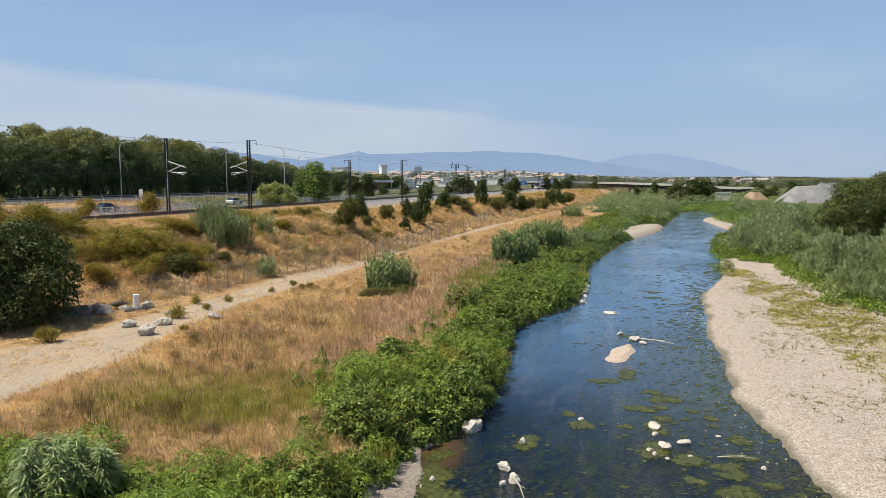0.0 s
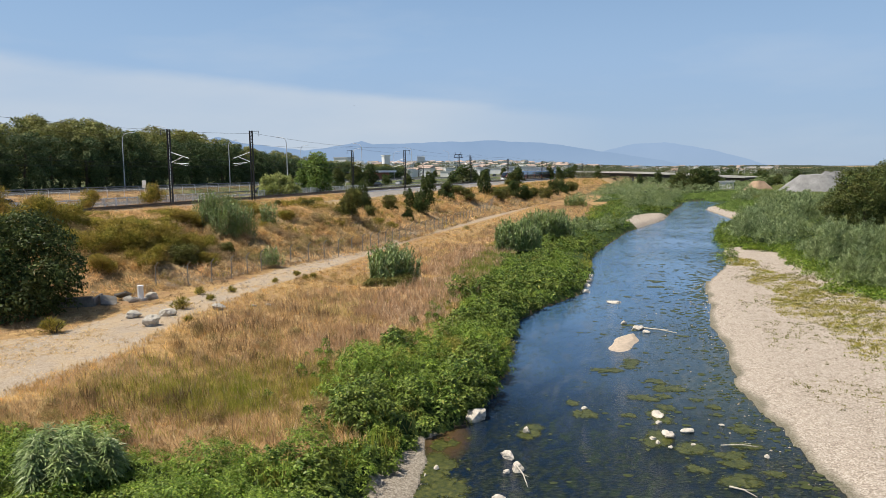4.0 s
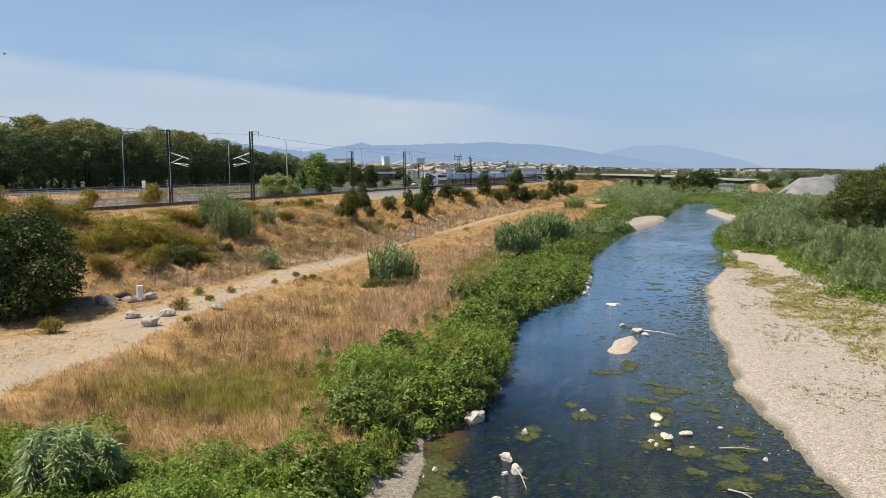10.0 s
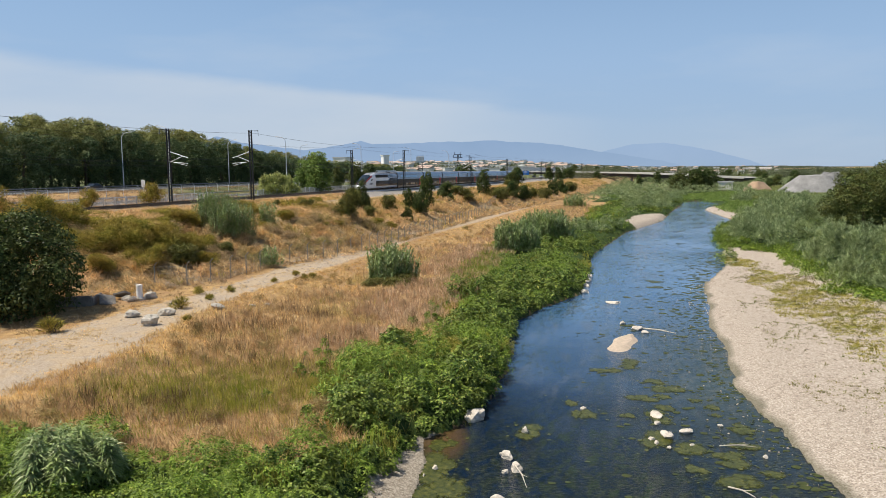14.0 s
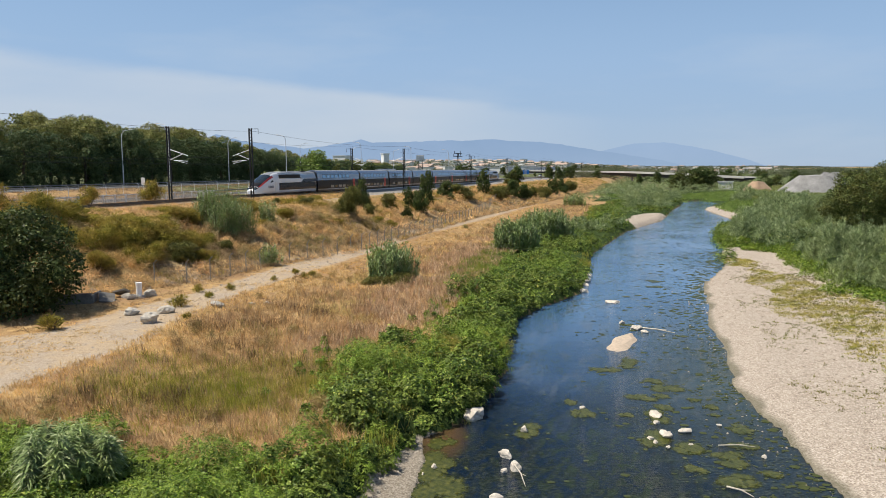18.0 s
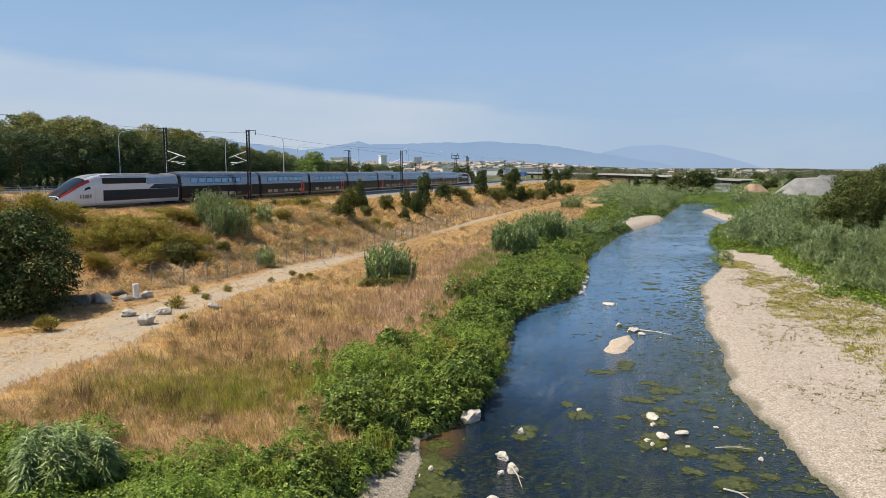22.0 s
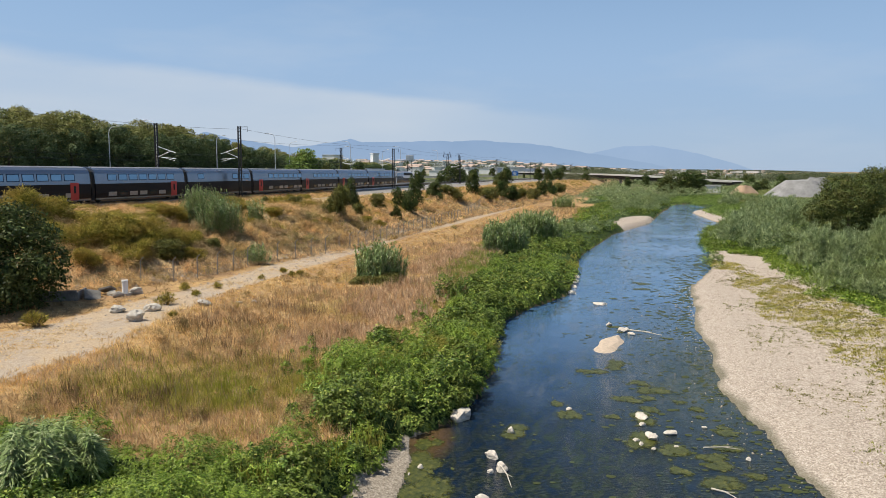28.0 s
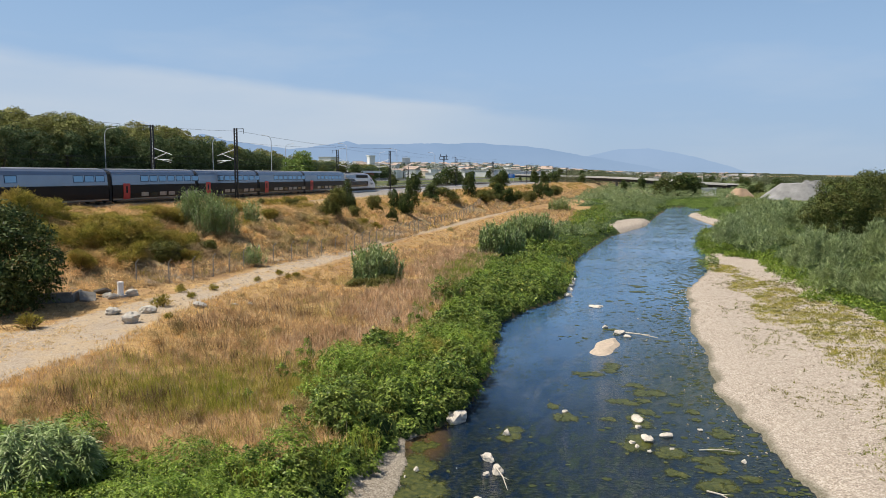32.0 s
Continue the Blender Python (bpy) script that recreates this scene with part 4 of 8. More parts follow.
# ---- plants ----
def canopy(rng, n, blobs, leaf, width=0.5, up=0.0, fill=0.22, shaggy=0.1):
    """Leaves over a crown of several lobes (x, y, z, rx, ry, rz), lying roughly along its surface."""
    B = np.array(blobs, float)
    w = B[:, 3] * B[:, 4] + (B[:, 3] + B[:, 4]) * B[:, 5]
    w = w / np.square(np.broadcast_to(leaf, len(B)))
    pick = rng.choice(len(B), n, p=w / w.sum())
    B = B[pick]
    d = rng.normal(size=(n, 3))
    d /= np.linalg.norm(d, axis=1, keepdims=True)
    d[:, 2] = np.where((d[:, 2] < -0.35) & (rng.random(n) < 0.75), -d[:, 2], d[:, 2])
    lump = 1 + 0.15 * np.sin(5 * d[:, 0] + 3 * pick) * np.sin(4 * d[:, 1] + pick) + 0.10 * np.sin(9 * d[:, 2] + 7 * d[:, 0] + pick) + 0.08 * np.sin(13 * d[:, 1] - 8 * d[:, 2] + 2 * pick)
    r = 1 - fill * rng.random(n) ** 1.5 + shaggy * rng.normal(size=n)
    p = B[:, :3] + d * (r * lump)[:, None] * B[:, 3:]
    face = d + np.array([0, 0, 0.35])
    v = np.cross(d, rng.normal(size=(n, 3))) + d * 0.45
    v[:, 2] += up
    L = np.broadcast_to(leaf, n) if np.ndim(leaf) == 0 else np.asarray(leaf)[pick]
    L = L * (0.6 + 0.8 * rng.random(n))
    return blades(p, v, L, L * width, rng, 0.12, face)


def rosettes(rng, tip, axis, L, width, per=7, droop=0.35, spread=1.0):
    """Leafy shoot tips: leaves set round each axis, the lower ones longer and flatter."""
    n = len(tip)
    axis = axis / np.linalg.norm(axis, axis=1, keepdims=True)
    u = np.cross(axis, rng.normal(size=(n, 3)))
    u /= np.maximum(np.linalg.norm(u, axis=1, keepdims=True), 1e-6)
    v = np.cross(axis, u)
    L = np.broadcast_to(L, n)
    out = []
    for k in range(per):
        ang = (2.4 * k + 0.35 * rng.normal(size=n))[:, None]
        d = (u * np.cos(ang) + v * np.sin(ang)) * spread + axis * (0.95 - 1.05 * spread * k / per)
        p = tip - axis * (L * 0.6 * k / per)[:, None]
        ln = L * (0.7 + 0.5 * rng.random(n)) * (0.7 + 0.45 * k / per)
        out.append(blades(p, d, ln, ln * width, rng, droop, axis))
    return np.concatenate(out)


def darts(rng, x, y, R, f):
    """Keeps those of the points that stand clear of one another."""
    kept = []
    X, Y, Q = np.empty(len(x)), np.empty(len(x)), np.empty(len(x))
    for i in range(len(x)):
        m = len(kept)
        if m and (np.hypot(X[:m] - x[i], Y[:m] - y[i]) < f * (Q[:m] + R[i])).any():
            continue
        X[m], Y[m], Q[m] = x[i], y[i], R[i]
        kept.append(i)
    return np.array(kept, int)


def mounds(rng, B, spacing, L, width, per=7, droop=0.35, rise=0.55, spread=1.0):
    """Shoots over rounded mounds (x, y, z, rx, ry, rz)."""
    count = np.maximum(4, 2.9 * B[:, 3] * (B[:, 3] + B[:, 5]) / spacing ** 2).astype(int)
    pick = np.repeat(np.arange(len(B)), count)
    n = len(pick)
    b = B[pick]
    d = rng.normal(size=(n, 3))
    d /= np.linalg.norm(d, axis=1, keepdims=True)
    d[:, 2] = np.where(d[:, 2] < -0.25, -d[:, 2], d[:, 2])
    lump = 1 + 0.16 * np.sin(4 * d[:, 0] + 3 * pick) * np.sin(4 * d[:, 1] + pick) + 0.12 * np.sin(8 * d[:, 2] + 7 * d[:, 0] + pick)
    r = lump * (1 - 0.25 * rng.random(n) ** 2 + 0.07 * rng.normal(size=n))
    tip = b[:, :3] + d * r[:, None] * b[:, 3:]
    return rosettes(rng, tip, d * 0.8 + np.array([0, 0, rise]), L * (0.75 + 0.5 * rng.random(n)), width, per, droop, spread)


def arch(p, d, length, width, rng, droop, face):
    """Long leaves that rise and bend over: two faces a leaf."""
    n = len(p)
    length, width = np.broadcast_to(length, n)[:, None], np.broadcast_to(width, n)[:, None]
    d = d / np.linalg.norm(d, axis=1, keepdims=True)
    s = np.cross(d, face + 0.3 * rng.normal(size=(n, 3)))
    s /= np.maximum(np.linalg.norm(s, axis=1, keepdims=True), 1e-6)
    mid = p + d * length * 0.5
    d2 = d.copy()
    d2[:, 2] -= droop * (0.7 + 0.6 * rng.random(n))
    d2 /= np.linalg.norm(d2, axis=1, keepdims=True)
    tip = mid + d2 * length * 0.5
    one = np.stack([p - s * width * 0.3, p + s * width * 0.3, mid + s * width * 0.5, mid - s * width * 0.5], 1)
    two = np.stack([mid - s * width * 0.5, mid + s * width * 0.5, tip + s * width * 0.04, tip - s * width * 0.04], 1)
    return np.concatenate([one, two]).reshape(-1, 3)


def limbs(rng, h, r, crown, n=5):
    bm = BM()
    pts = [(0, 0, -0.3), (0.015 * h * rng.normal(), 0.02 * h, h * 0.35), (0.025 * h * rng.normal(), 0.03 * h * rng.normal(), h * 0.75)]
    tube(bm, pts, [r, r * 0.75, r * 0.35], 8)
    for i in range(n):
        t = 0.35 + 0.5 * i / n
        k = 2.4 * i + rng.random()
        base = Vector(pts[1]).lerp(Vector(pts[2]), max(0, (t - 0.35) / 0.4))
        tip = base + Vector((math.cos(k) * crown * 0.5, math.sin(k) * crown * 0.5, h * 0.1))
        tube(bm, [base, base.lerp(tip, 0.5) + Vector((0, 0, 0.05 * h)), tip], [r * 0.4, r * 0.25, r * 0.08], 5)
    return bm


def tree(name, seed, h, crown, n, leaf, material, label, low=0.3, lobes=9, tall=0.0, knob=0.0):
    """A trunk with limbs and a crown of lobes; tall above 0 draws the crown out into a column, knob above 0 makes it of many small boughs."""
    rng = np.random.default_rng(seed)
    ob = empty(name)
    part("trunk", limbs(rng, h, h * 0.028, crown), BARK, ob)
    blobs = []
    for i in range(lobes):
        k = i * 2.4 + rng.random()
        t = (i + rng.random()) / lobes
        z = h * (low + (0.86 - low) * t)
        if knob:
            rr = crown * 0.82 * math.sin(math.pi * (0.16 + 0.76 * t)) ** 0.7 * (0.72 + 0.33 * rng.random())
            s = crown * knob * (0.65 + 0.7 * rng.random())
            z = h * (low + (0.95 - low) * t)
        else:
            rr = crown * (0.72 - 0.5 * abs(t - 0.3)) * (0.35 + 0.65 * rng.random()) * (1 - 0.5 * tall)
            s = crown * (0.30 + 0.22 * rng.random()) * (1 - 0.25 * t)
        blobs.append((rr * math.cos(k), rr * math.sin(k), z, s, s, s * (0.75 + 0.5 * tall)))
    blobs.append((0, 0, h * (low * 0.5 + 0.42), crown * 0.56, crown * 0.56, h * (1 - low) * 0.4))
    tagged(part("crown", soup("crown", canopy(rng, n, blobs, leaf, shaggy=0.05)), material, ob), kind="stuff")
    return tagged(ob, label, "tree")


def shrub(name, seed, w, h, n, leaf, material, label, lobes=9, width=0.45, up=0.0, shaggy=0.2):
    rng = np.random.default_rng(seed)
    ob = empty(name)
    bm = BM()
    for i in range(5):
        k = i * 1.3 + rng.random()
        tube(bm, [(0, 0, -0.3), (math.cos(k) * w * 0.15, math.sin(k) * w * 0.15, h * 0.35), (math.cos(k) * w * 0.3, math.sin(k) * w * 0.3, h * 0.7)], [0.05, 0.035, 0.012], 5)
    tagged(part("stem_base", bm, BARK, ob), kind="stuff")
    blobs = []
    for i in range(lobes + 5):
        k, q, t = i * 2.4 + seed, 0.15 + 0.85 * rng.random(), rng.random()
        s = w * (0.09 + 0.13 * rng.random())
        blobs.append((w * 0.42 * math.cos(k) * q * (1 - 0.4 * t), w * 0.42 * math.sin(k) * q * (1 - 0.4 * t), h * (0.12 + 0.66 * t ** 1.3), s, s, min(h * 0.25, s * 1.1)))
    tagged(part("foliage", soup("foliage", canopy(rng, n, blobs, leaf, width, up, shaggy=shaggy)), material, ob), kind="stuff")
    return tagged(ob, label, "shrub")


def reed_field(rng, x, y, h, per, leaf, width, lean=None, droop=0.35, bend=False):
    """Leaves of giant reeds that stand at the points x, y and lean outwards from their tussock."""
    n = len(x)
    z = ground_z(x, y)
    lean = rng.normal(size=(n, 2)) * 0.07 + (0 if lean is None else lean)
    out = []
    for k in range(per):
        t = 0.12 + 0.88 * (k + rng.random(n)) / per
        bow = t ** 1.5
        p = np.stack([x + lean[:, 0] * h * bow, y + lean[:, 1] * h * bow, z + h * t * 0.92], 1)
        ang = np.arctan2(lean[:, 1], lean[:, 0]) + rng.normal(size=n) * 1.1
        d = np.stack([np.cos(ang) * 0.6, np.sin(ang) * 0.6, 0.75 + 0.6 * t], 1)
        f = np.stack([lean[:, 0] * 3.2, lean[:, 1] * 3.2, 0.25 + 0.75 * t], 1)
        out.append((arch if bend else blades)(p, d, leaf * (0.7 + 0.6 * rng.random(n)) * (1.1 - 0.3 * t), width, rng, droop, f))
    return np.concatenate(out)


def plumes(rng, cx, cy, R, H, gap):
    """Reed stands as bundles of upright leafy plumes, the tallest in the middle: rows x, y, z, rx, ry, rz for mounds()."""
    count = np.maximum(3, 2.6 * R * R / gap ** 2).astype(int)
    pick = np.repeat(np.arange(len(cx)), count)
    n = len(pick)
    k, q = rng.random(n) * 6.283, np.sqrt(rng.random(n))
    x, y = cx[pick] + np.cos(k) * q * R[pick], cy[pick] + np.sin(k) * q * R[pick]
    h = H[pick] * (0.42 + 0.58 * np.sqrt(np.maximum(1 - q * q, 0))) * (0.75 + 0.4 * rng.random(n))
    r = gap * (0.55 + 0.35 * rng.random(n))
    return np.stack([x, y, ground_z(x, y) + 0.5 * h, r, r, np.maximum(0.5 * h, 0.3)], 1)


def reed_canes(rng, x, y, h):
    z = ground_z(x, y)
    n = len(x)
    p = np.stack([x, y, z - 0.1], 1)
    d = np.stack([rng.normal(size=n) * 0.06, rng.normal(size=n) * 0.06, np.ones(n)], 1)
    return blades(p, d, h, 0.05, rng)


def reed_clump(seed, cx, cy, w, d, h, n, per=11, label="clump of tall grey-green giant reeds on the dry plain", leaf=0.62, width=0.10, bend=False):
    rng = np.random.default_rng(seed)
    k, r = rng.random(n) * 6.283, np.sqrt(rng.random(n))
    r = r * (0.85 + 0.18 * np.sin(3 * k + seed) + 0.1 * np.sin(7 * k))
    x, y = cx + np.cos(k) * r * w / 2, cy + np.sin(k) * r * d / 2
    hh = h * (1 - 0.35 * r ** 3) * (0.7 + 0.35 * rng.random(n)) * (1 + 0.12 * np.sin(4 * k + 2 * seed))
    base = Vector((cx, cy, float(ground_z(cx, cy))))
    ob = empty("reed_clump", Matrix.Translation(base))
    off = np.array(base)
    tagged(part("cane_stand", soup("cane_stand", reed_canes(rng, x, y, hh) - off), CANE, ob), kind="stuff")
    tagged(part("leaves", soup("leaves", reed_field(rng, x, y, hh, per, leaf, width, np.stack([np.cos(k) * r, np.sin(k) * r], 1) * 0.12, 1.3 if bend else 0.55, bend) - off), REED_L, ob), kind="stuff")
    return tagged(ob, label, "reeds", group="reed clumps")


def plume_clump(seed, cx, cy, R, H, gap, space, leaf, width, label="pale grey-green reed clump in the green corner"):
    rng = np.random.default_rng(seed)
    base = Vector((cx, cy, float(ground_z(cx, cy))))
    ob = empty("reed_clump", Matrix.Translation(base))
    B = plumes(rng, np.array([cx]), np.array([cy]), np.array([R]), np.array([H]), gap)
    n = len(B)
    tagged(part("cane_stand", soup("cane_stand", reed_canes(rng, B[:, 0], B[:, 1], 1.6 * B[:, 5]) - np.array(base)), CANE, ob), kind="stuff")
    tagged(part("leaves", soup("leaves", mounds(rng, B, space, leaf, width, 7, 0.4, 1.0) - np.array(base)), REED_L, ob), kind="stuff")
    return tagged(ob, label, "reeds", group="reed clumps")


reed_clump(1, -5.0, 63.3, 4.4, 3.2, 3.4, 260, 13, leaf=0.7, width=0.1, bend=True)
reed_clump(2, 8.3, 86.5, 5.6, 4.6, 3.9, 400, 13, leaf=0.8, width=0.12, bend=True)
reed_clump(3, 14.2, 100.5, 7.6, 6.5, 4.3, 480, 13, leaf=0.8, width=0.13, bend=True)
reed_clump(4, 34.3, 192.0, 5.5, 5.0, 3.6, 170, 10, leaf=1.0, width=0.16)
plume_clump(5, -12.1, 21.9, 1.45, 1.9, 0.36, 0.135, 0.42, 0.115)
reed_clump(6, -23.8, 76.5, 6.4, 4.5, 4.5, 620, 12, "tall grey-green reed bush on the embankment slope", leaf=0.46, width=0.075, bend=True)
reed_clump(7, -20.9, 84.0, 1.9, 1.8, 2.8, 60, 10, "small reed tuft on the embankment slope")
reed_clump(8, -17.2, 69.6, 2.0, 1.8, 2.2, 60, 10, "small grey reed bush beside the fence")


def scatter(rng, n, x0, x1, y0, y1, keep):
    x, y = x0 + (x1 - x0) * rng.random(n), y0 + (y1 - y0) * rng.random(n)
    k = keep(x, y, rng.random(n))
    return x[k], y[k]


def turf(name, rng, x, y, h, w, material, label, lean=0.35, category="grass", per=8, spread=0.10):
    """Tufts of blades at the points x, y."""
    n = len(x)
    h, w = np.broadcast_to(h, n), np.broadcast_to(w, n)
    tall = h * (0.55 + 0.75 * rng.random(n))
    X, Y = np.repeat(x, per) + rng.normal(size=n * per) * spread, np.repeat(y, per) + rng.normal(size=n * per) * spread
    p = np.stack([X, Y, ground_z(X, Y) - 0.03], 1)
    d = np.stack([rng.normal(size=n * per) * lean, rng.normal(size=n * per) * lean, np.ones(n * per)], 1)
    ob = part(name, soup(name, blades(p, d, np.repeat(tall, per) * (0.6 + 0.6 * rng.random(n * per)), np.repeat(w, per), rng, 0.12, np.array([-0.7, -0.1, 0.7]))), material)
    return tagged(ob, label, category, kind="stuff")


def left_plain(x, y):
    """Where the dry field lies on the left plain, and where the green bank does."""
    xl, xg, xn = np.interp(y, Y_L, X_L), np.interp(y, Y_G, X_G), np.interp(y, Y_N, X_N)
    g = xg + 0.9 * waves(x, y, 1.3, 5)
    spit = (y < 29) & (x > xl - spit_width(y))
    low = corner(x, y) + 0.5 * waves(x, y, 1.1) > 0
    return (x > xn - 0.3 + 0.7 * waves(x, y, 0.9)) & (x < g) & ~low, ((x > g) | low) & (x < xl - 0.1) & ~spit


def build_left_plain():
    rng = np.random.default_rng(11)

    def near(x, y, r):
        return r < np.clip(34 / np.hypot(x, y), 0.1, 1) ** 1.2

    x, y = scatter(rng, 230000, -26, 40, 22, 200, lambda x, y, r: near(x, y, r) & left_plain(x, y)[0])
    dist = np.hypot(x, y)
    xn = np.interp(y, Y_N, X_N)
    bare = waves(x, y, 1.1, 6) + 0.5 * waves(x, y, 0.4) < -0.85
    straw = (x - xn < np.interp(y, [45, 65, 120], [2.0, 4.4, 5.0]) + 1.6 * waves(x, y, 2.3)) | (waves(x, y, 5.0, 2) > 0.75) | (y > 85) & (waves(x, y, 6, 1) > 0.45)
    patch = np.hypot((x + 9.5) / 5.0, (y - 30.5) / 3.0) < 0.45 + 0.4 * waves(x, y, 1.0) + 0.7 * rng.random(len(x))
    edge = (np.interp(y, Y_G, X_G) - x < np.interp(y, [50, 65, 95, 110], [1.6, 3.6, 3.6, 1.6]) + 1.6 * waves(x, y, 1.6, 3)) & (y > 30)
    w = 0.020 * np.maximum(1, dist / 34)
    m = straw & ~patch & (x > xn + np.interp(y, [50, 70], [-0.3, 0.9]))
    turf("straw_grass", rng, x[m], y[m], 0.36 * np.interp(y[m], [45, 75, 100], [1, 0.6, 0.5]), w[m], STRAW, "short straw-yellow dry grass beside the path")
    mauve = ~straw & ~patch & (np.hypot((x + 0.6 - 0.24 * (y - 62)) / 4.8, (y - 74) / 36) + 0.35 * waves(x, y, 2.4, 4) < 0.95)
    m = mauve & (rng.random(len(x)) < 0.9)
    turf("seeding_grass", rng, x[m], y[m], 0.78 + 0.2 * waves(x[m], y[m], 1.5, 2), w[m], MAUVE, "tall pinkish-brown seeding grass on the plain", 0.3)
    m = ~straw & ~patch & ~edge & ~bare & ~mauve
    turf("dry_grass", rng, x[m], y[m], 0.55 + 0.3 * waves(x[m], y[m], 1.3, 8), w[m], DRY, "tall brown dry grass and seed heads on the plain", 0.42)
    m = patch | (edge & (rng.random(len(x)) < 0.55)) | (~straw & (waves(x, y, 1.9, 7) > 0.55) & (rng.random(len(x)) < 0.35))
    turf("green_grass", rng, x[m], y[m], 0.6, w[m], GRASS, "low green grass at the edge of the dry field", 0.25)
    m = edge & (y > 64)
    turf("edge_grass", rng, x[m], y[m], 0.75, w[m], VIVID, "vivid green tall grass along the bank plants", 0.25)
    m = ~straw & (rng.random(len(x)) < 0.10)
    turf("dry_stalks", rng, x[m], y[m], 1.0, w[m] * 0.9, BRUSH, "sparse tall grey-brown dead stalks in the dry field", 0.16, per=6, spread=0.14)
    px, py = scatter(rng, 14000, -20, 2, 24, 46, lambda x, y, r: (np.hypot((x + 9.0) / 7.5, (y - 31.5) / 5.0) < 0.25 + r + 0.4 * waves(x, y, 1.0)) & (x > np.interp(y, Y_N, X_N) + 1.5))
    tx, ty = scatter(rng, 20000, -34, -12, 24, 90, lambda x, y, r: (x > np.interp(y, Y_F, X_F) - 1.5) & (x < np.interp(y, Y_N, X_N) + 0.5) & (waves(x, y, 1.7, 9) + 0.4 * waves(x, y, 0.5) + 0.8 * (np.hypot((x + 25) / 5, (y - 38) / 4) < 1) > -0.05 + 0.5 * r) & (r < 40 / y))
    turf("path_straw", rng, tx, ty, 0.16, 0.022, STRAW, "short straw patches on the dirt path", 0.6)
    turf("meadow_patch", rng, px, py, 0.55 + 0.25 * waves(px, py, 0.8), 0.02, GRASS, "soft green grass patch in the dry field", 0.3, spread=0.12)
    # dark dead stalks and leafy sprigs that stand out of the low grass
    x, y = scatter(rng, 3600, -21, -5, 27, 50, lambda x, y, r: (x > np.interp(y, Y_N, X_N) + 0.4) & left_plain(x, y)[0] & (waves(x, y, 1.5, 3) + 0.5 * waves(x, y, 0.6, 1) > 0.25 + 0.5 * r))
    turf("dock_stalks", rng, x, y, 0.95 + 0.3 * waves(x, y, 1.1), 0.022, DOCK, "dark brown dock stalks standing in the dry field", 0.2, "weeds", 9, 0.16)
    x, y = scatter(rng, 420, -8, 0, 27, 52, lambda x, y, r: left_plain(x, y)[0] & (np.interp(y, Y_G, X_G) - x < 3.2 * r + 0.4) & (waves(x, y, 1.2, 8) > -0.1))
    R = 0.10 + 0.15 * rng.random(len(x))
    B = np.stack([x, y, ground_z(x, y) + 0.3, R, R, R * 1.5], 1)
    tagged(part("leafy_sprigs", soup("leafy_sprigs", mounds(rng, B, 0.15, 0.17, 0.5, 7, 0.25)), LEAF_B), "leafy green sprigs at the edge of the dry field", "plants", kind="stuff")
    # rounded tangles of dead stems in the field
    x, y = scatter(rng, 2600, -24, 24, 24, 130, lambda x, y, r: left_plain(x, y)[0] & (waves(x, y, 2.6, 5) + 0.6 * waves(x, y, 0.9, 2) > 0.1) & (x - np.interp(y, Y_N, X_N) > 1.2) & (r < 45 / y))
    R = 0.18 + 0.3 * rng.random(len(x)) ** 1.5
    B = np.stack([x, y, ground_z(x, y) + 0.12, R, R, R * (0.7 + 0.7 * rng.random(len(x)))], 1)
    tagged(part("dead_weeds", soup("dead_weeds", mounds(rng, B, 0.17, 0.3, 0.07, 8, 0.05)), TANGLE), "rounded tangles of dead brown weeds in the field", "weeds", kind="stuff")
    # verge between the path and the slope
    x, y = scatter(rng, 26000, -48, 12, 36, 150, lambda x, y, r: (x < np.interp(y, Y_F, X_F) - np.interp(y, [50, 70], [0.3, 1.0]) + 0.4 * waves(x, y, 0.8)) & (to_line(x, y)[1] < np.interp(to_line(x, y)[0], A_T, Q_T) + 0.8) & (r < 50 / y))
    turf("verge_brush", rng, x, y, (0.34 + 0.2 * waves(x, y, 1.2)) * np.interp(y, [45, 75], [1, 0.6]), 0.03 * np.maximum(1, y / 45), BRUSH, "grey-brown dead brush between path and slope", 0.6, per=7, spread=0.14)
    # mounds of leafy plants along the bank, with gaps between them
    for y0, y1, x0, x1, tries, space, size, grow in ((17, 34, -31, 3, 2600, 0.135, 0.165, 1.0), (34, 58, -12, 12, 1800, 0.175, 0.195, 1.0), (58, 120, -4, 34, 2400, 0.25, 0.235, 1.15), (120, 246, 8, 84, 1500, 0.45, 0.36, 1.7)):
        x, y = scatter(rng, tries, x0, x1, y0, y1, lambda x, y, r: left_plain(x, y)[1] & ((y < 80) | (waves(x, y, 7, 2) > 0.0)) & (sandbar(x, y) < -0.12))
        inland = np.interp(y, Y_L, X_L) - x - np.where(y < 29, np.maximum(spit_width(y), 0), 0)
        R = (0.55 + 0.95 * rng.random(len(x)) ** 1.6) * grow
        R = np.minimum(R, np.maximum(inland * 0.9, 0.55))
        k = darts(rng, x, y, R, 0.6)
        x, y, R, inland = x[k], y[k], R[k], inland[k]
        low = np.interp(y, [20, 32, 55, 75, 215], [1.0, 1.0, 0.95, 0.8, 0.6]) * np.where(x < -8, 0.6, 1.0) * np.where(np.hypot((x + 12) / 2.4, (y - 21.5) / 3.0) < 1, 0.5, 1.0)
        H = np.clip(R * (0.8 + 0.6 * rng.random(len(x))), 0.75, 1.7) * low * np.where((y < 29) & (inland < 1.3), 0.5, 1.0)
        B = np.stack([x, y, ground_z(x, y) + 0.15 * H, R, R, H], 1)
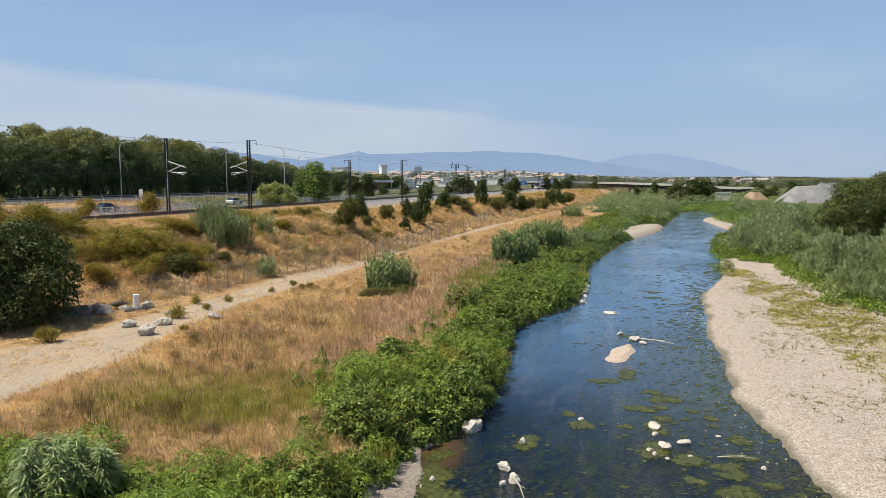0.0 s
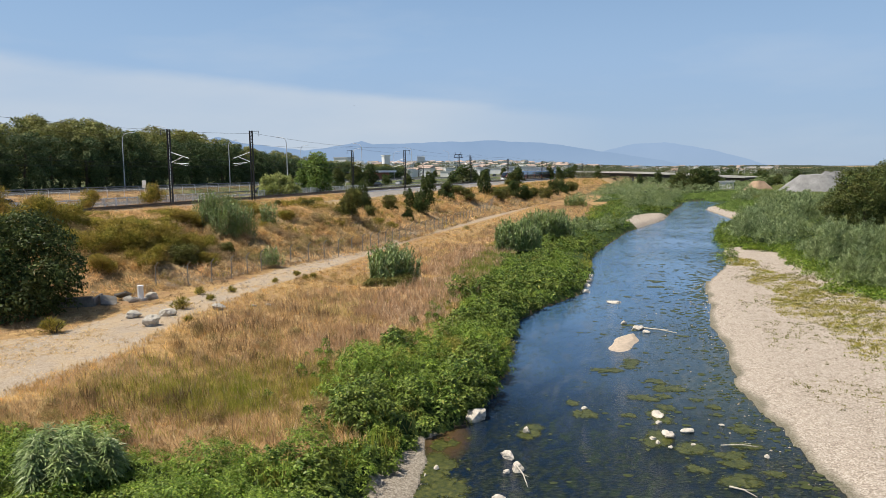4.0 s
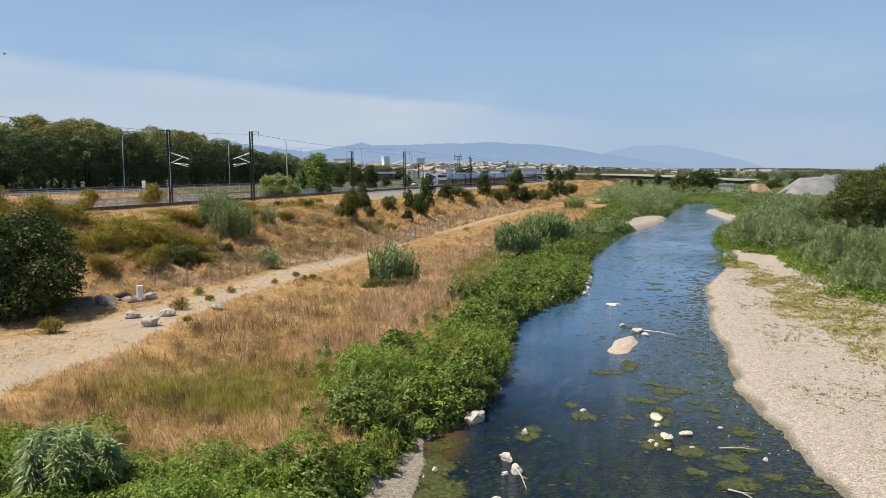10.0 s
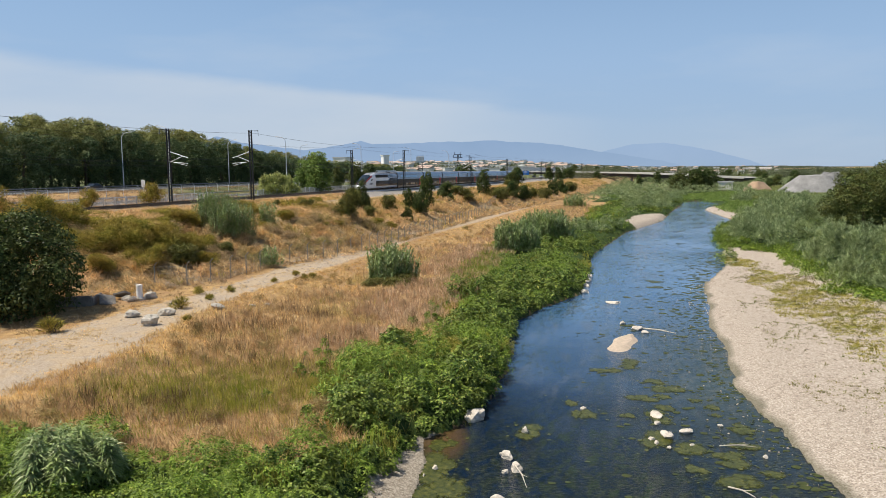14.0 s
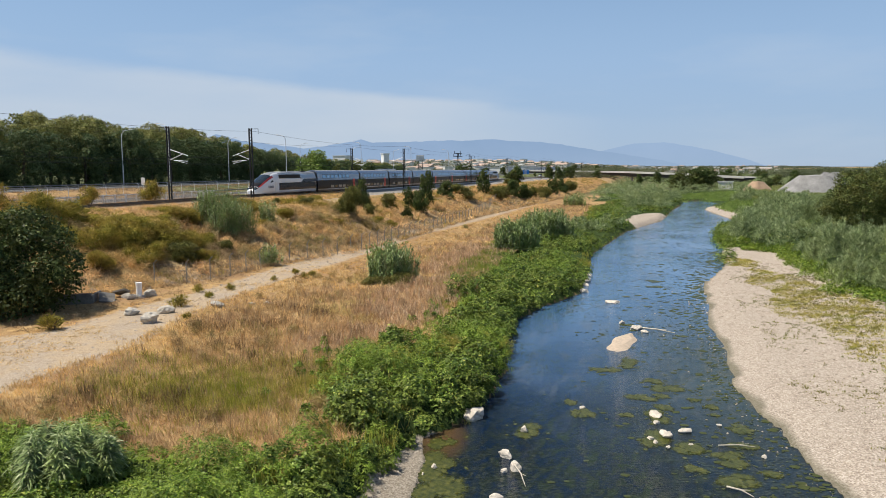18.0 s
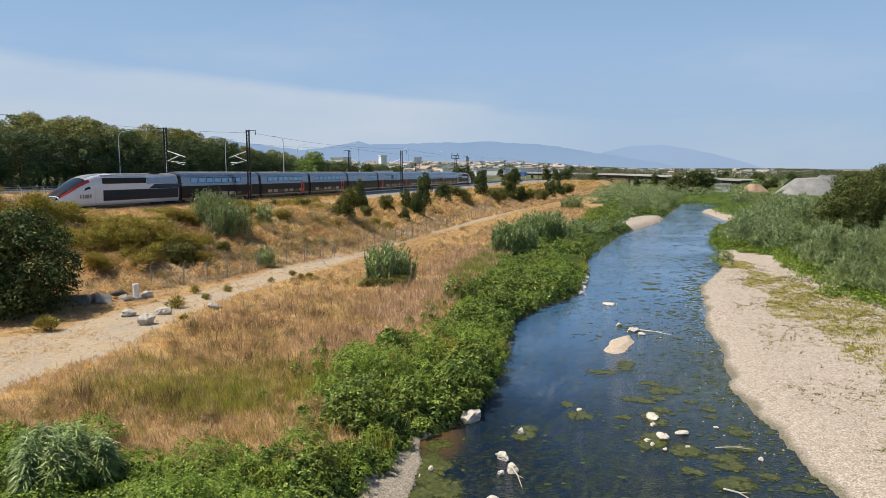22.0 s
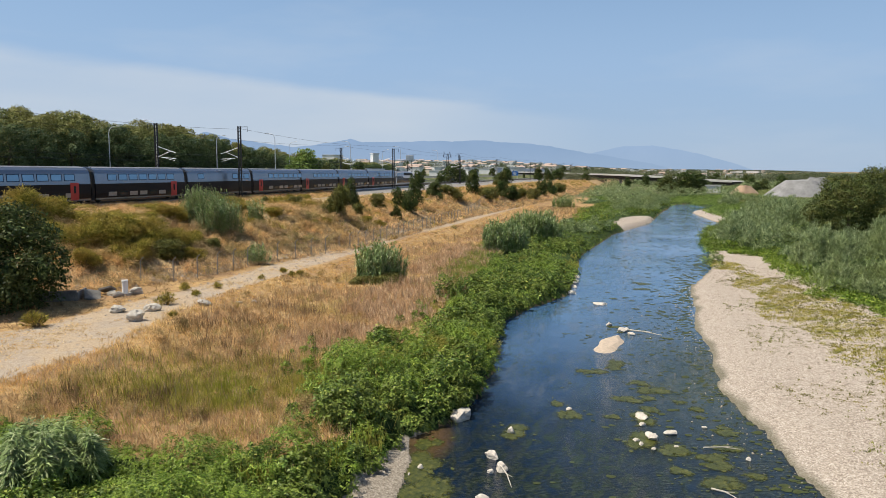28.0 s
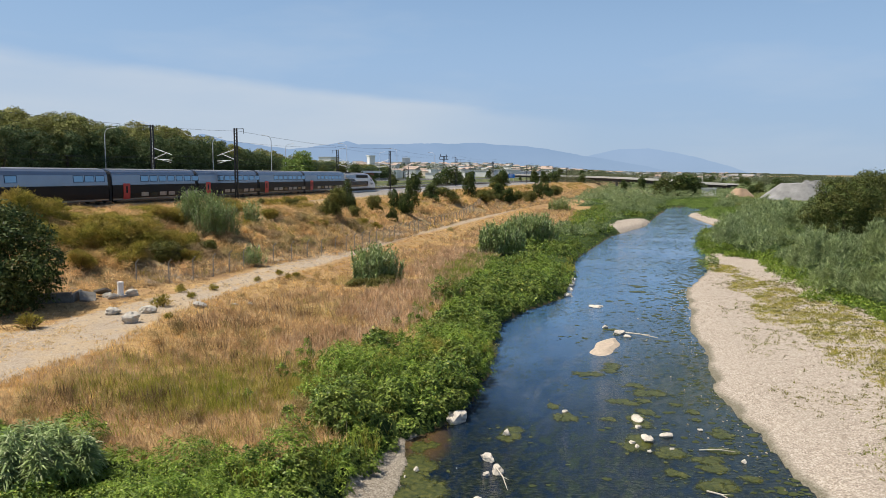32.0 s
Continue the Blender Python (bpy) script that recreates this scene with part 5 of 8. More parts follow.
        kind = waves(x, y, 3.1, 1.5) + 0.3 * rng.normal(size=len(x)) + 0.9 * np.exp(-((y - 76) / 9) ** 2) * (inland < 4.5) - 0.35 * (y > 48) - 0.15 * (y > 34)
        for name, sel, mat, wd, dr, label in (("bank_plants", kind < -0.1, LEAF, 0.55, 0.25, "dense dark green broad-leaved plants along the water"), ("bright_plants", (kind >= -0.1) & (kind < 0.75), LEAF_B, 0.27, 0.4, "bright green narrow-leaved plants along the water"), ("yellow_plants", kind >= 0.75, GRASS, 0.2, 0.2, "yellow-green weeds among the bank plants")):
            if sel.any():
                tagged(part(name, soup(name, mounds(rng, B[sel], space, size, wd, 6, dr)), mat), label, "plants", kind="stuff")
        x, y = scatter(rng, int(tries * 1.6), x0, x1, y0, y1, lambda x, y, r: left_plain(x, y)[1] & (sandbar(x, y) < -0.12))
        tip = np.stack([x, y, ground_z(x, y) + 0.12], 1)
        tagged(part("low_plants", soup("low_plants", rosettes(rng, tip, np.array([[0, 0, 1.0]]) + 0.3 * rng.normal(size=(len(x), 3)), size * 1.3, 0.4)), LEAF), "low leafy plants between the mounds", "plants", kind="stuff")
        g = waves(x, y, 1.6, 4) > 0.62
        turf("bank_grass", rng, x[g], y[g], 0.95, 0.03 * max(1, y0 / 30), GRASS, "tall green grass between the bank plants", 0.2)


build_left_plain()


def build_slope():
    rng = np.random.default_rng(12)
    n = 56000
    a = 10 + 420 * rng.random(n) ** 1.8
    toe = np.interp(a, A_T, Q_T)
    q = toe - 0.3 + (57 - toe) * rng.random(n)
    b = np.maximum(a - BEND_AT, 0)
    qq = q - 0.5 * BEND * b * b
    x, y = U[0] * a - NRM[0] * qq, U[1] * a - NRM[1] * qq
    keep = (waves(x, y, 2.6, 7) > -0.7 + 0.5 * rng.random(n)) & (y > 12)
    x, y = x[keep], y[keep]
    dist = np.hypot(x, y)
    lowq = (to_line(x, y)[1] - np.interp(to_line(x, y)[0], A_T, Q_T) < np.interp(y, [60, 90], [4.5, 7.0]) + 2.5 * waves(x, y, 2.4)) & (rng.random(len(x)) < 0.75)
    turf("grey_brush", rng, x[lowq], y[lowq], 0.6, 0.03 * np.maximum(1, dist[lowq] / 50), BRUSH, "grey-brown dry brush at the foot of the slope", 0.7, per=8, spread=0.2)
    x, y, dist = x[~lowq], y[~lowq], dist[~lowq]
    kx = (rng.random(len(x)) < 0.045) & (to_line(x, y)[1] < np.where(dist > 110, 44, 60))
    R = (0.4 + 0.7 * rng.random(kx.sum())) * np.clip(dist[kx] / 110, 1, 1.25)
    B = np.stack([x[kx], y[kx], ground_z(x[kx], y[kx]) + 0.1, R, R, R * (0.6 + 0.5 * rng.random(len(R)))], 1)
    tagged(part("slope_tangle", soup("slope_tangle", mounds(rng, B, 0.42, 0.5, 0.09, 7, 0.1)), SLOPE_DRY), "rusty tangles of dry brush on the embankment slope", "brush", kind="stuff")
    a, off = 52 + 45 * rng.random(150), 2.5 + 12 * rng.random(150)
    q = np.interp(a, A_T, Q_T) + off
    bx, by = U[0] * a - NRM[0] * q, U[1] * a - NRM[1] * q
    R = 0.5 + 0.7 * rng.random(150)
    B = np.stack([bx, by, ground_z(bx, by) + 0.1, R, R, R * (0.55 + 0.4 * rng.random(150))], 1)
    tagged(part("dead_brush", soup("dead_brush", mounds(rng, B, 0.24, 0.5, 0.06, 8, 0.15)), TANGLE), "brown heaps of dead brush low on the embankment", "brush", kind="stuff")
    crest = (to_line(x, y)[0] > 105) & (to_line(x, y)[1] > 46.5)
    x, y, dist = x[~crest], y[~crest], dist[~crest]
    weedy = waves(x, y, 3.7, 2) + 0.5 * waves(x, y, 1.3, 6) + 0.3 * rng.normal(size=len(x)) + 0.7 * smooth(to_line(x, y)[1] - np.interp(to_line(x, y)[0], A_T, Q_T), 6, 12) * (dist > 95) > 0.6
    turf("slope_weeds", rng, x[weedy], y[weedy], 0.85, 0.036 * np.maximum(1, dist[weedy] / 50), SHRUB, "olive weeds on the embankment slope", 0.5, per=8, spread=0.18)
    bare = waves(x, y, 2.9, 11) + 0.4 * rng.normal(size=len(x)) < -0.75
    x, y, dist = x[~weedy & ~bare], y[~weedy & ~bare], dist[~weedy & ~bare]
    turf("slope_grass", rng, x, y, 0.8 + 0.3 * waves(x, y, 3), 0.034 * np.maximum(1, dist / 50), SLOPE_DRY, "rusty brown dry grass on the embankment slope", 0.55, per=8, spread=0.16)


build_slope()


def build_verge():
    """Straw tufts between the railway and the road."""
    rng = np.random.default_rng(15)
    n = 9000
    a, q = 55 + 130 * rng.random(n), np.where(rng.random(n) < 0.3, 74 + 5.5 * rng.random(n), 89.5 + 12 * rng.random(n))
    b = np.maximum(a - BEND_AT, 0)
    qq = q - 0.5 * BEND * b * b
    x, y = U[0] * a - NRM[0] * qq, U[1] * a - NRM[1] * qq
    keep = waves(x, y, 4, 3) + 0.6 * rng.normal(size=n) > 0
    a2, q2 = 58 + 84 * rng.random(5200), 56.0 + 4.4 * rng.random(5200)
    b2 = np.maximum(a2 - BEND_AT, 0)
    q3 = q2 - 0.5 * BEND * b2 * b2
    x2, y2 = U[0] * a2 - NRM[0] * q3, U[1] * a2 - NRM[1] * q3
    turf("shoulder_grass", rng, x2, y2, 0.55, 0.05, SLOPE_DRY, "rusty dry grass up to the edge of the track bed", 0.5, spread=0.2)
    turf("verge_grass", rng, x[keep], y[keep], 0.35, 0.08, BRUSH, "pale dry grass between the railway and the road", 0.5, spread=0.3)


build_verge()


def build_right_bank():
    rng = np.random.default_rng(13)

    def keep(x, y, r):
        xv = np.interp(y, Y_V, X_V)
        return (x > xv + 1.0 + 0.8 * waves(x, y, 3)) & (x < 30 + 0.64 * y) & ~((y > 205) & (x > 0.41 * y + 4)) & (x < np.interp(y, [46, 130, 200], [70, 118, 150]))

    # giant reeds in rounded stands with dark gaps between them
    for y0, y1, tries, grow, gap, space, leaf, width in ((46, 84, 1500, 1.2, 0.9, 0.30, 0.46, 0.13), (84, 130, 1400, 1.5, 1.25, 0.47, 0.6, 0.16), (130, 240, 1500, 2.0, 1.9, 0.78, 0.85, 0.2)):
        cx, cy = scatter(rng, tries, 30, 150, y0, y1, keep)
        R = (1.0 + 1.3 * rng.random(len(cx)) ** 1.4) * grow
        k = darts(rng, cx, cy, R, 0.86)
        cx, cy, R = cx[k], cy[k], R[k]
        edge = cx - np.interp(cy, Y_V, X_V)
        H = (1.7 + 1.0 * smooth(edge, 0, 3) - 1.3 * smooth(edge, 9, 15) * (cy < 104) + 0.5 * R) * (0.68 + 0.6 * rng.random(len(cx))) * (1 + 0.2 * waves(cx, cy, 6, 2)) * np.interp(cy, [100, 150, 230], [1, 0.72, 0.55]) * np.where((cy > 76) & (cy < 104) & (cx > 0.5 * cy), 0.55, 1.0)
        tagged(part("reed_thicket", soup("reed_thicket", mounds(rng, plumes(rng, cx, cy, R, H, gap), space, leaf, width, 6, 0.1, 1.5, 0.5)), REED), "dense rounded stands of grey-green giant reeds on the bank", "reeds", kind="stuff")
    # low scrub in the gaps
    x, y = scatter(rng, 5200, 30, 120, 46, 150, lambda x, y, r: keep(x, y, r) & (r < 70 / y))
    tip = np.stack([x, y, ground_z(x, y) + 0.3], 1)
    tagged(part("reed_undergrowth", soup("reed_undergrowth", rosettes(rng, tip, np.array([[0, 0, 1.0]]) + 0.3 * rng.normal(size=(len(x), 3)), 0.6, 0.3, 6)), LEAF), "dark green undergrowth between the reed stands", "plants", kind="stuff")
    # green fringe before the reeds
    x, y = scatter(rng, 2600, 18, 60, 40, 135, lambda x, y, r: np.abs(x - np.interp(y, Y_V, X_V) - 0.4) < 1.6 + 1.2 * waves(x, y, 2))
    R = 0.45 + 0.5 * rng.random(len(x))
    B = np.stack([x, y, ground_z(x, y), R, R, R * 0.8], 1)
    tagged(part("fringe_plants", soup("fringe_plants", canopy(rng, 40000, B, 0.26, 0.3, 0.3)), LEAF_B), "low bright green plants edging the reeds", "plants", kind="stuff")
    x, y = scatter(rng, 42000, 18, 42, 30, 92, lambda x, y, r: (np.abs(x - np.interp(y, [36, 43, 64, 80], [26, 26.8, 29.8, 33.2])) < np.interp(y, [50, 62, 72], [3.6, 2.3, 1.3]) + 1.2 * waves(x, y, 2.6)) & (r < 0.7 + 0.9 * waves(x, y, 1.1, 2)))
    turf("yellow_weeds", rng, x, y, 0.22, 0.036, WEED, "sparse yellow-green weeds on the gravel bar", 0.8, "weeds", 7, 0.12)
    x, y = scatter(rng, 26000, 12, 34, 20, 82, lambda x, y, r: (x > np.interp(y, Y_R, X_R) + 2.5) & (x < np.interp(y, Y_V, X_V)) & (r < 0.12 + 0.35 * smooth(x - np.interp(y, Y_R, X_R), 5, 11) + 0.3 * waves(x, y, 2.2)))
    turf("small_weeds", rng, x, y, 0.17, 0.05, MIDLEAF, "small dark weeds between the gravel", 0.9, "weeds", 7, 0.08)
    cx, cy = scatter(rng, 900, 30, 60, 78, 156, lambda x, y, r: (x > np.interp(y, Y_R, X_R) + 0.2) & (x < np.minimum(np.interp(y, Y_R, X_R) + np.interp(y, [78, 86, 100, 156], [1.0, 5, 5, 4]), 0.396 * y)))
    R = 0.5 + 0.8 * rng.random(len(cx))
    k = darts(rng, cx, cy, R, 0.6)
    cx, cy, R = cx[k], cy[k], R[k]
    B = np.stack([cx, cy, ground_z(cx, cy) + 0.25, R, R, R * (0.8 + 0.6 * rng.random(len(cx)))], 1)
    tagged(part("water_bushes", soup("water_bushes", mounds(rng, B, 0.34, 0.36, 0.26, 6, 0.2, 0.8)), LEAF), "low green bushes standing at the water edge", "plants", kind="stuff")
    x, y = scatter(rng, 9000, 60, 125, 160, 285, lambda x, y, r: (y > 238) | ((x > np.interp(y, Y_R, X_R) + 3.8) & (x < np.interp(y, Y_V, X_V) + 4)))
    turf("far_meadow", rng, x, y, 0.7, 0.2, LIGHTLEAF, "bright green meadow bar at the river bend", 0.5, spread=0.5)
    x, y = scatter(rng, 12000, 95, 200, 205, 345, lambda x, y, r: (x > 0.41 * y + 2) & (waves(x, y, 8, 1) > -0.75))
    turf("pale_meadow", rng, x, y, 0.8 + 0.4 * waves(x, y, 6), 0.16, MEADOW, "pale yellow-green meadow before the stone heaps", 0.5, spread=0.5)
    # thickets up the river
    cx, cy = scatter(rng, 3600, -40, 330, 205, 430, lambda x, y, r: (to_line(x, y)[1] < 20) & ~((y > 243) & (y < 276) & (x > 70) & (x < 112)) & ~((y < 245) & (x < np.interp(y, Y_V, X_V)) & (x > np.interp(y, Y_R, X_R))) & ((x > np.interp(y, Y_R, X_R) + 3) | (x < np.interp(y, Y_L, X_L) - 3) | (y > 285)) & (waves(x, y, 9) > -0.1) & ~((x > 0.41 * y + 2) & (y < 345)))
    R = 1.8 + 2.6 * rng.random(len(cx)) ** 1.5
    k = darts(rng, cx, cy, R, 1.05)
    cx, cy, R = cx[k], cy[k], R[k]
    H = np.maximum(1.5 + 0.7 * waves(cx, cy, 11, 4) + 0.5 * rng.normal(size=len(cx)) + 0.55 * R, 0.9)
    tagged(part("far_thicket", soup("far_thicket", mounds(rng, np.stack([cx, cy, ground_z(cx, cy) + 0.3 * H, R, R, 0.7 * H], 1), 0.8, 0.7, 0.28, 5, 0.2, 0.4, 0.8)), REED), "hazy green thicket along the upper river", "reeds", kind="stuff")


build_right_bank()


def build_left_reeds():
    """Reeds and scrub on the far left bank."""
    rng = np.random.default_rng(14)
    cx, cy = scatter(rng, 1100, 10, 84, 108, 262, lambda x, y, r: (x < np.interp(y, Y_L, X_L) - 1.5) & (x > np.interp(y, Y_G, X_G) - 1) & (sandbar(x, y) < -0.35) & (waves(x, y, 9, 5) > -0.1) & ~((x - 0.245 * y < 0) & (y < 195) & (y > 125)))
    R = 1.5 + 2.2 * rng.random(len(cx)) ** 1.5
    k = darts(rng, cx, cy, R, 1.05)
    cx, cy, R = cx[k], cy[k], R[k]
    H = (1.5 + 0.8 * R * rng.random(len(cx)) + 0.6 * waves(cx, cy, 8, 2)) * np.interp(cy, [108, 150, 240], [0.9, 1.0, 1.2])
    tagged(part("bank_reeds", soup("bank_reeds", mounds(rng, plumes(rng, cx, cy, R, np.maximum(H, 0.7), 1.7), 0.6, 0.62, 0.22, 6, 0.12, 1.2, 0.55)), REED), "grey-green reed stands along the far left bank", "reeds", kind="stuff")


build_left_reeds()


def put(ob, x, y, turn=0.0, size=1.0, dz=0.0):
    ob.matrix_world = pose(x, y, float(ground_z(x, y)) + dz, 0, 0, turn)
    ob.scale = (size, size, size) if isinstance(size, (int, float)) else size
    return ob


def build_shrubs():
    kinds = {
        "broom": [shrub("broom_shrub", 40 + i, 4, 3, 9000, 0.36, SHRUB, "yellow-green broom shrub on the dry embankment", width=0.10, up=1.1, shaggy=0.22) for i in range(3)],
        "dark": [shrub("evergreen_shrub", 50 + i, 4, 3.4, 8500, 0.20, DARKLEAF, "dark green bushy shrub on the embankment") for i in range(3)],
        "upright": [tree("juniper_shrub", 55 + i, 3.1, 1.5, 3600, 0.22, DARKLEAF, "dark upright bushy young tree on the embankment", low=0.05, lobes=13, tall=0.2, knob=0.33) for i in range(3)],
        "mid": [shrub("green_shrub", 60 + i, 4, 3, 8500, 0.20, MIDLEAF, "olive green shrub on the dry embankment", up=0.3) for i in range(3)],
    }
    plan = [("broom", -36.1, 59.2, 4.6, 3.6), ("broom", -35.4, 61.7, 5.0, 4.0), ("broom", -34.8, 64.1, 4.4, 3.2), ("broom", -33.4, 64.9, 4.2, 1.7), ("broom", -31.3, 65.4, 4.5, 1.7), ("broom", -29.8, 67.2, 5.0, 2.4), ("broom", -29.5, 72.2, 5.0, 1.6), ("broom", -28.3, 76.7, 4.5, 1.8), ("broom", -25.7, 90.7, 4.0, 1.9), ("broom", -24.2, 96.3, 3.6, 1.4), ("broom", -35.0, 70.5, 5.0, 1.5), ("broom", -29.4, 64.4, 5.6, 3.5), ("broom", -32.6, 66.5, 4.2, 1.7), ("broom", -27.8, 74.8, 5.0, 2.6), ("broom", -31.5, 79.0, 5.0, 1.8), 
            ("broom", -25.9, 61.8, 4.4, 3.0), ("broom", -26.6, 66.5, 4.6, 3.6), ("broom", -24.4, 68.0, 4.0, 3.0), ("broom", -22.4, 66.8, 3.4, 2.2), ("mid", -23.9, 65.2, 3.7, 1.9), ("broom", -27.4, 63.0, 4.2, 3.3), ("broom", -30.4, 61.0, 4.0, 2.6), ("broom", -33.0, 60.4, 4.0, 2.8), ("broom", -28.2, 57.8, 2.8, 2.0), ("mid", -13.7, 100.1, 4.2, 4.4), ("dark", -13.2, 112.4, 3.2, 4.6), ("dark", -4.9, 127.5, 3.6, 3.8), ("upright", -6.6, 128.5, 3.0, 3.6), ("upright", -3.7, 136.4, 4.0, 6.4),
            ("dark", -0.1, 156.1, 4.4, 3.4), ("dark", -6.4, 117.5, 2.2, 2.2), ("upright", 9.5, 184.2, 4.6, 6.4), ("dark", 19.0, 201.2, 5.0, 4.6), ("dark", 22.0, 202.6, 4.5, 3.8), ("mid", 30.3, 221.8, 6.0, 4.2), ("upright", 36.1, 243.8, 5.6, 5.6), ("mid", -9.4, 118.1, 3.3, 2.8), ("mid", 3.8, 165.4, 6.5, 3.0), ("mid", 12.8, 183.5, 5.8, 3.4),
            ("mid", -22.0, 71.0, 2.2, 1.4), ("mid", -4.4, 61.4, 3.6, 1.1), ("mid", -6.0, 61.6, 2.6, 0.9), ("broom", -19.5, 88.0, 2.6, 1.8), ("broom", -26.0, 82.0, 3.0, 2.0), ("mid", -11.5, 108.0, 2.4, 2.0), ("mid", 25.0, 212.0, 5.0, 3.2), ("dark", 42.0, 262.0, 6.0, 5.0), ("mid", 48.0, 280.0, 7.0, 4.5), ("mid", 16.0, 196.0, 3.4, 2.6)]
    rng = random.Random(17)
    for i in range(38):
        a = rng.uniform(58, 105) if i < 28 else rng.uniform(150, 300)
        q = float(np.interp(a, A_T, Q_T)) + (rng.uniform(5, 17) if i % 3 else rng.uniform(17, 25))
        p = line(a, q)
        w = rng.uniform(1.3, 3.0) * (1 if a < 150 else 1.3)
        plan.append((("broom", "broom", "broom", "mid", "broom")[i % 5], p.x, p.y, w, w * rng.uniform(0.45, 0.7)))
    used = {k: 0 for k in kinds}
    for k, x, y, w, h in plan:
        i = used[k]
        used[k] += 1
        ob = kinds[k][i] if i < 3 else copy_thing(kinds[k][i % 3], Matrix())
        put(ob, x, y, 77 * i, (w / 4, w / 4, h / 3.1 * (0.8 if k == "broom" else 1.0)), -0.1)
        ob["group"] = "embankment shrubs"
    tufts = [shrub("weed_tuft", 70 + i, 1.4, 0.75, 420, 0.34, SHRUB, "low olive weed tuft on the dirt path", lobes=5, width=0.12, up=1.1, shaggy=0.2) for i in range(2)]
    for i, (x, y, s) in enumerate([(-23.2, 41.3, 1.3), (-18.3, 48.5, 1.0), (-16.3, 44.3, 0.6), (-19.1, 54.4, 0.7), (-17.4, 51.8, 0.65), (-16.9, 55.5, 0.6), (-13.6, 64.0, 0.7), (-12.4, 62.0, 0.6), (-11.9, 63.2, 0.7), (-14.6, 60.0, 0.5)]):
        put(tufts[i] if i < 2 else copy_thing(tufts[i % 2], Matrix()), x, y, 50 * i, s)["group"] = "weed tufts"


build_shrubs()


def build_trees():
    a = put(tree("broadleaf_tree", 21, 8.3, 5.5, 30000, 0.27, EDGELEAF, "dense dark green broadleaf tree above the reeds", lobes=42, low=0.0, knob=0.27), 57.5, 99, 20)
    b = put(tree("broadleaf_tree", 23, 9.3, 7.0, 22000, 0.36, FARLEAF, "tall olive broadleaf tree behind the reeds", lobes=42, low=0.04, knob=0.27), 80, 128, 80)
    put(copy_thing(b, Matrix()), 90, 131, 200)
    put(copy_thing(b, Matrix()), 71, 118, 300, 0.75)
    put(tree("fig_tree", 22, 6.4, 4.7, 32000, 0.24, FIGLEAF, "dense dark green fig tree at the embankment foot", lobes=40, low=0.0, knob=0.27), -28.9, 46.8)
    kinds = [tree("roadside_tree", 30 + i, 15.0 + i, 5.6, 15000, 0.40, PLANELEAF, "tall olive-topped plane tree in the row behind the road", lobes=27, low=0.2, knob=0.29) for i in range(4)]
    front = [tree("roadside_tree", 36 + i, 15.0 + i, 6.6, 13000, 0.44, ROWLEAF, "dark green spreading tree in the front row behind the road", lobes=34, low=0.02, knob=0.32) for i in range(4)]
    heights = ([60, 130, 146, 151, 160, 173, 183, 194, 204, 214, 219, 241, 259, 273, 295, 340, 420], [14.5, 14.5, 16.7, 18, 17, 16, 15.2, 16, 17.2, 16, 13, 12.6, 11.8, 11, 9.5, 8, 8])
    rng = random.Random(5)
    spots = []
    for i in range(44):
        spots.append((64 + i * 7.5 + rng.uniform(-1.5, 1.5), 137 + rng.uniform(-3, 3), 1.0))
    for i in range(26):
        spots.append((60 + i * 7 + rng.uniform(-2, 2), 147 + rng.uniform(-2, 2), 1.08))
    for i in range(36):
        spots.append((70 + i * 8.5 + rng.uniform(-2, 2), 130.5 + rng.uniform(-1, 1), 0.80 + rng.uniform(-0.09, 0.06)))
    for i, (aa, q, f) in enumerate(spots):
        p = line(aa, q)
        h = float(np.interp(aa, *heights)) * f * rng.uniform(0.96, 1.08)
        row = front if i >= 70 else kinds
        t = row[i % 4] if i < 4 or 70 <= i < 74 else copy_thing(row[i % 4], Matrix())
        s = h / (15.0 + i % 4)
        put(t, p.x, p.y, rng.uniform(0, 360), (max(s, 0.8), max(s, 0.8), s), -0.5)
        t["group"] = "roadside trees"
    # light trees and hedges between the railway and the road
    c = put(tree("poplar_tree", 26, 10.0, 3.4, 4200, 0.5, LIGHTLEAF, "light green poplar beyond the railway", lobes=12, low=0.05, tall=0.6), -32.5, 183, 0, (1.55, 1.55, 1.0))
    put(copy_thing(c, Matrix()), -36.4, 186, 120, (1.0, 1.0, 0.8))
    h = shrub("hedge_bush", 27, 5, 3.4, 7000, 0.30, HEDGE, "pale yellow-green hedge bush beyond the railway", up=0.8)
    for i, (a, s) in enumerate([(144.0, 1.25), (148.2, 1.35), (152.5, 1.2)]):
        p = line(a, 78.9)
        put(h if i == 0 else copy_thing(h, Matrix()), p.x, p.y, 60 * i, s)
    g = [tree("far_tree", 80 + i, 7.5, 4.2, 3000, 0.55, m, "dark green tree in the outskirts beyond the railway", lobes=9, low=0.03) for i, m in enumerate((DARKLEAF, FARLEAF, DARKLEAF))]
    rng = random.Random(8)
    spots = [(-22, 262), (-14, 262), (-6, 264), (2, 270), (-30, 240), (-26, 246), (6, 280), (60, 420), (66, 424), (72, 428), (27, 300), (30, 306), (112, 322), (104, 326), (119, 325), (108, 332), (-34, 226), (12, 320), (18, 340), (112, 318), (116, 330)]
    spots += [(rng.uniform(-130, 60), rng.uniform(360, 640)) for i in range(26)] + [(rng.uniform(60, 420), rng.uniform(430, 700)) for i in range(50)] + [(rng.uniform(100, 330), rng.uniform(300, 430)) for i in range(24)]
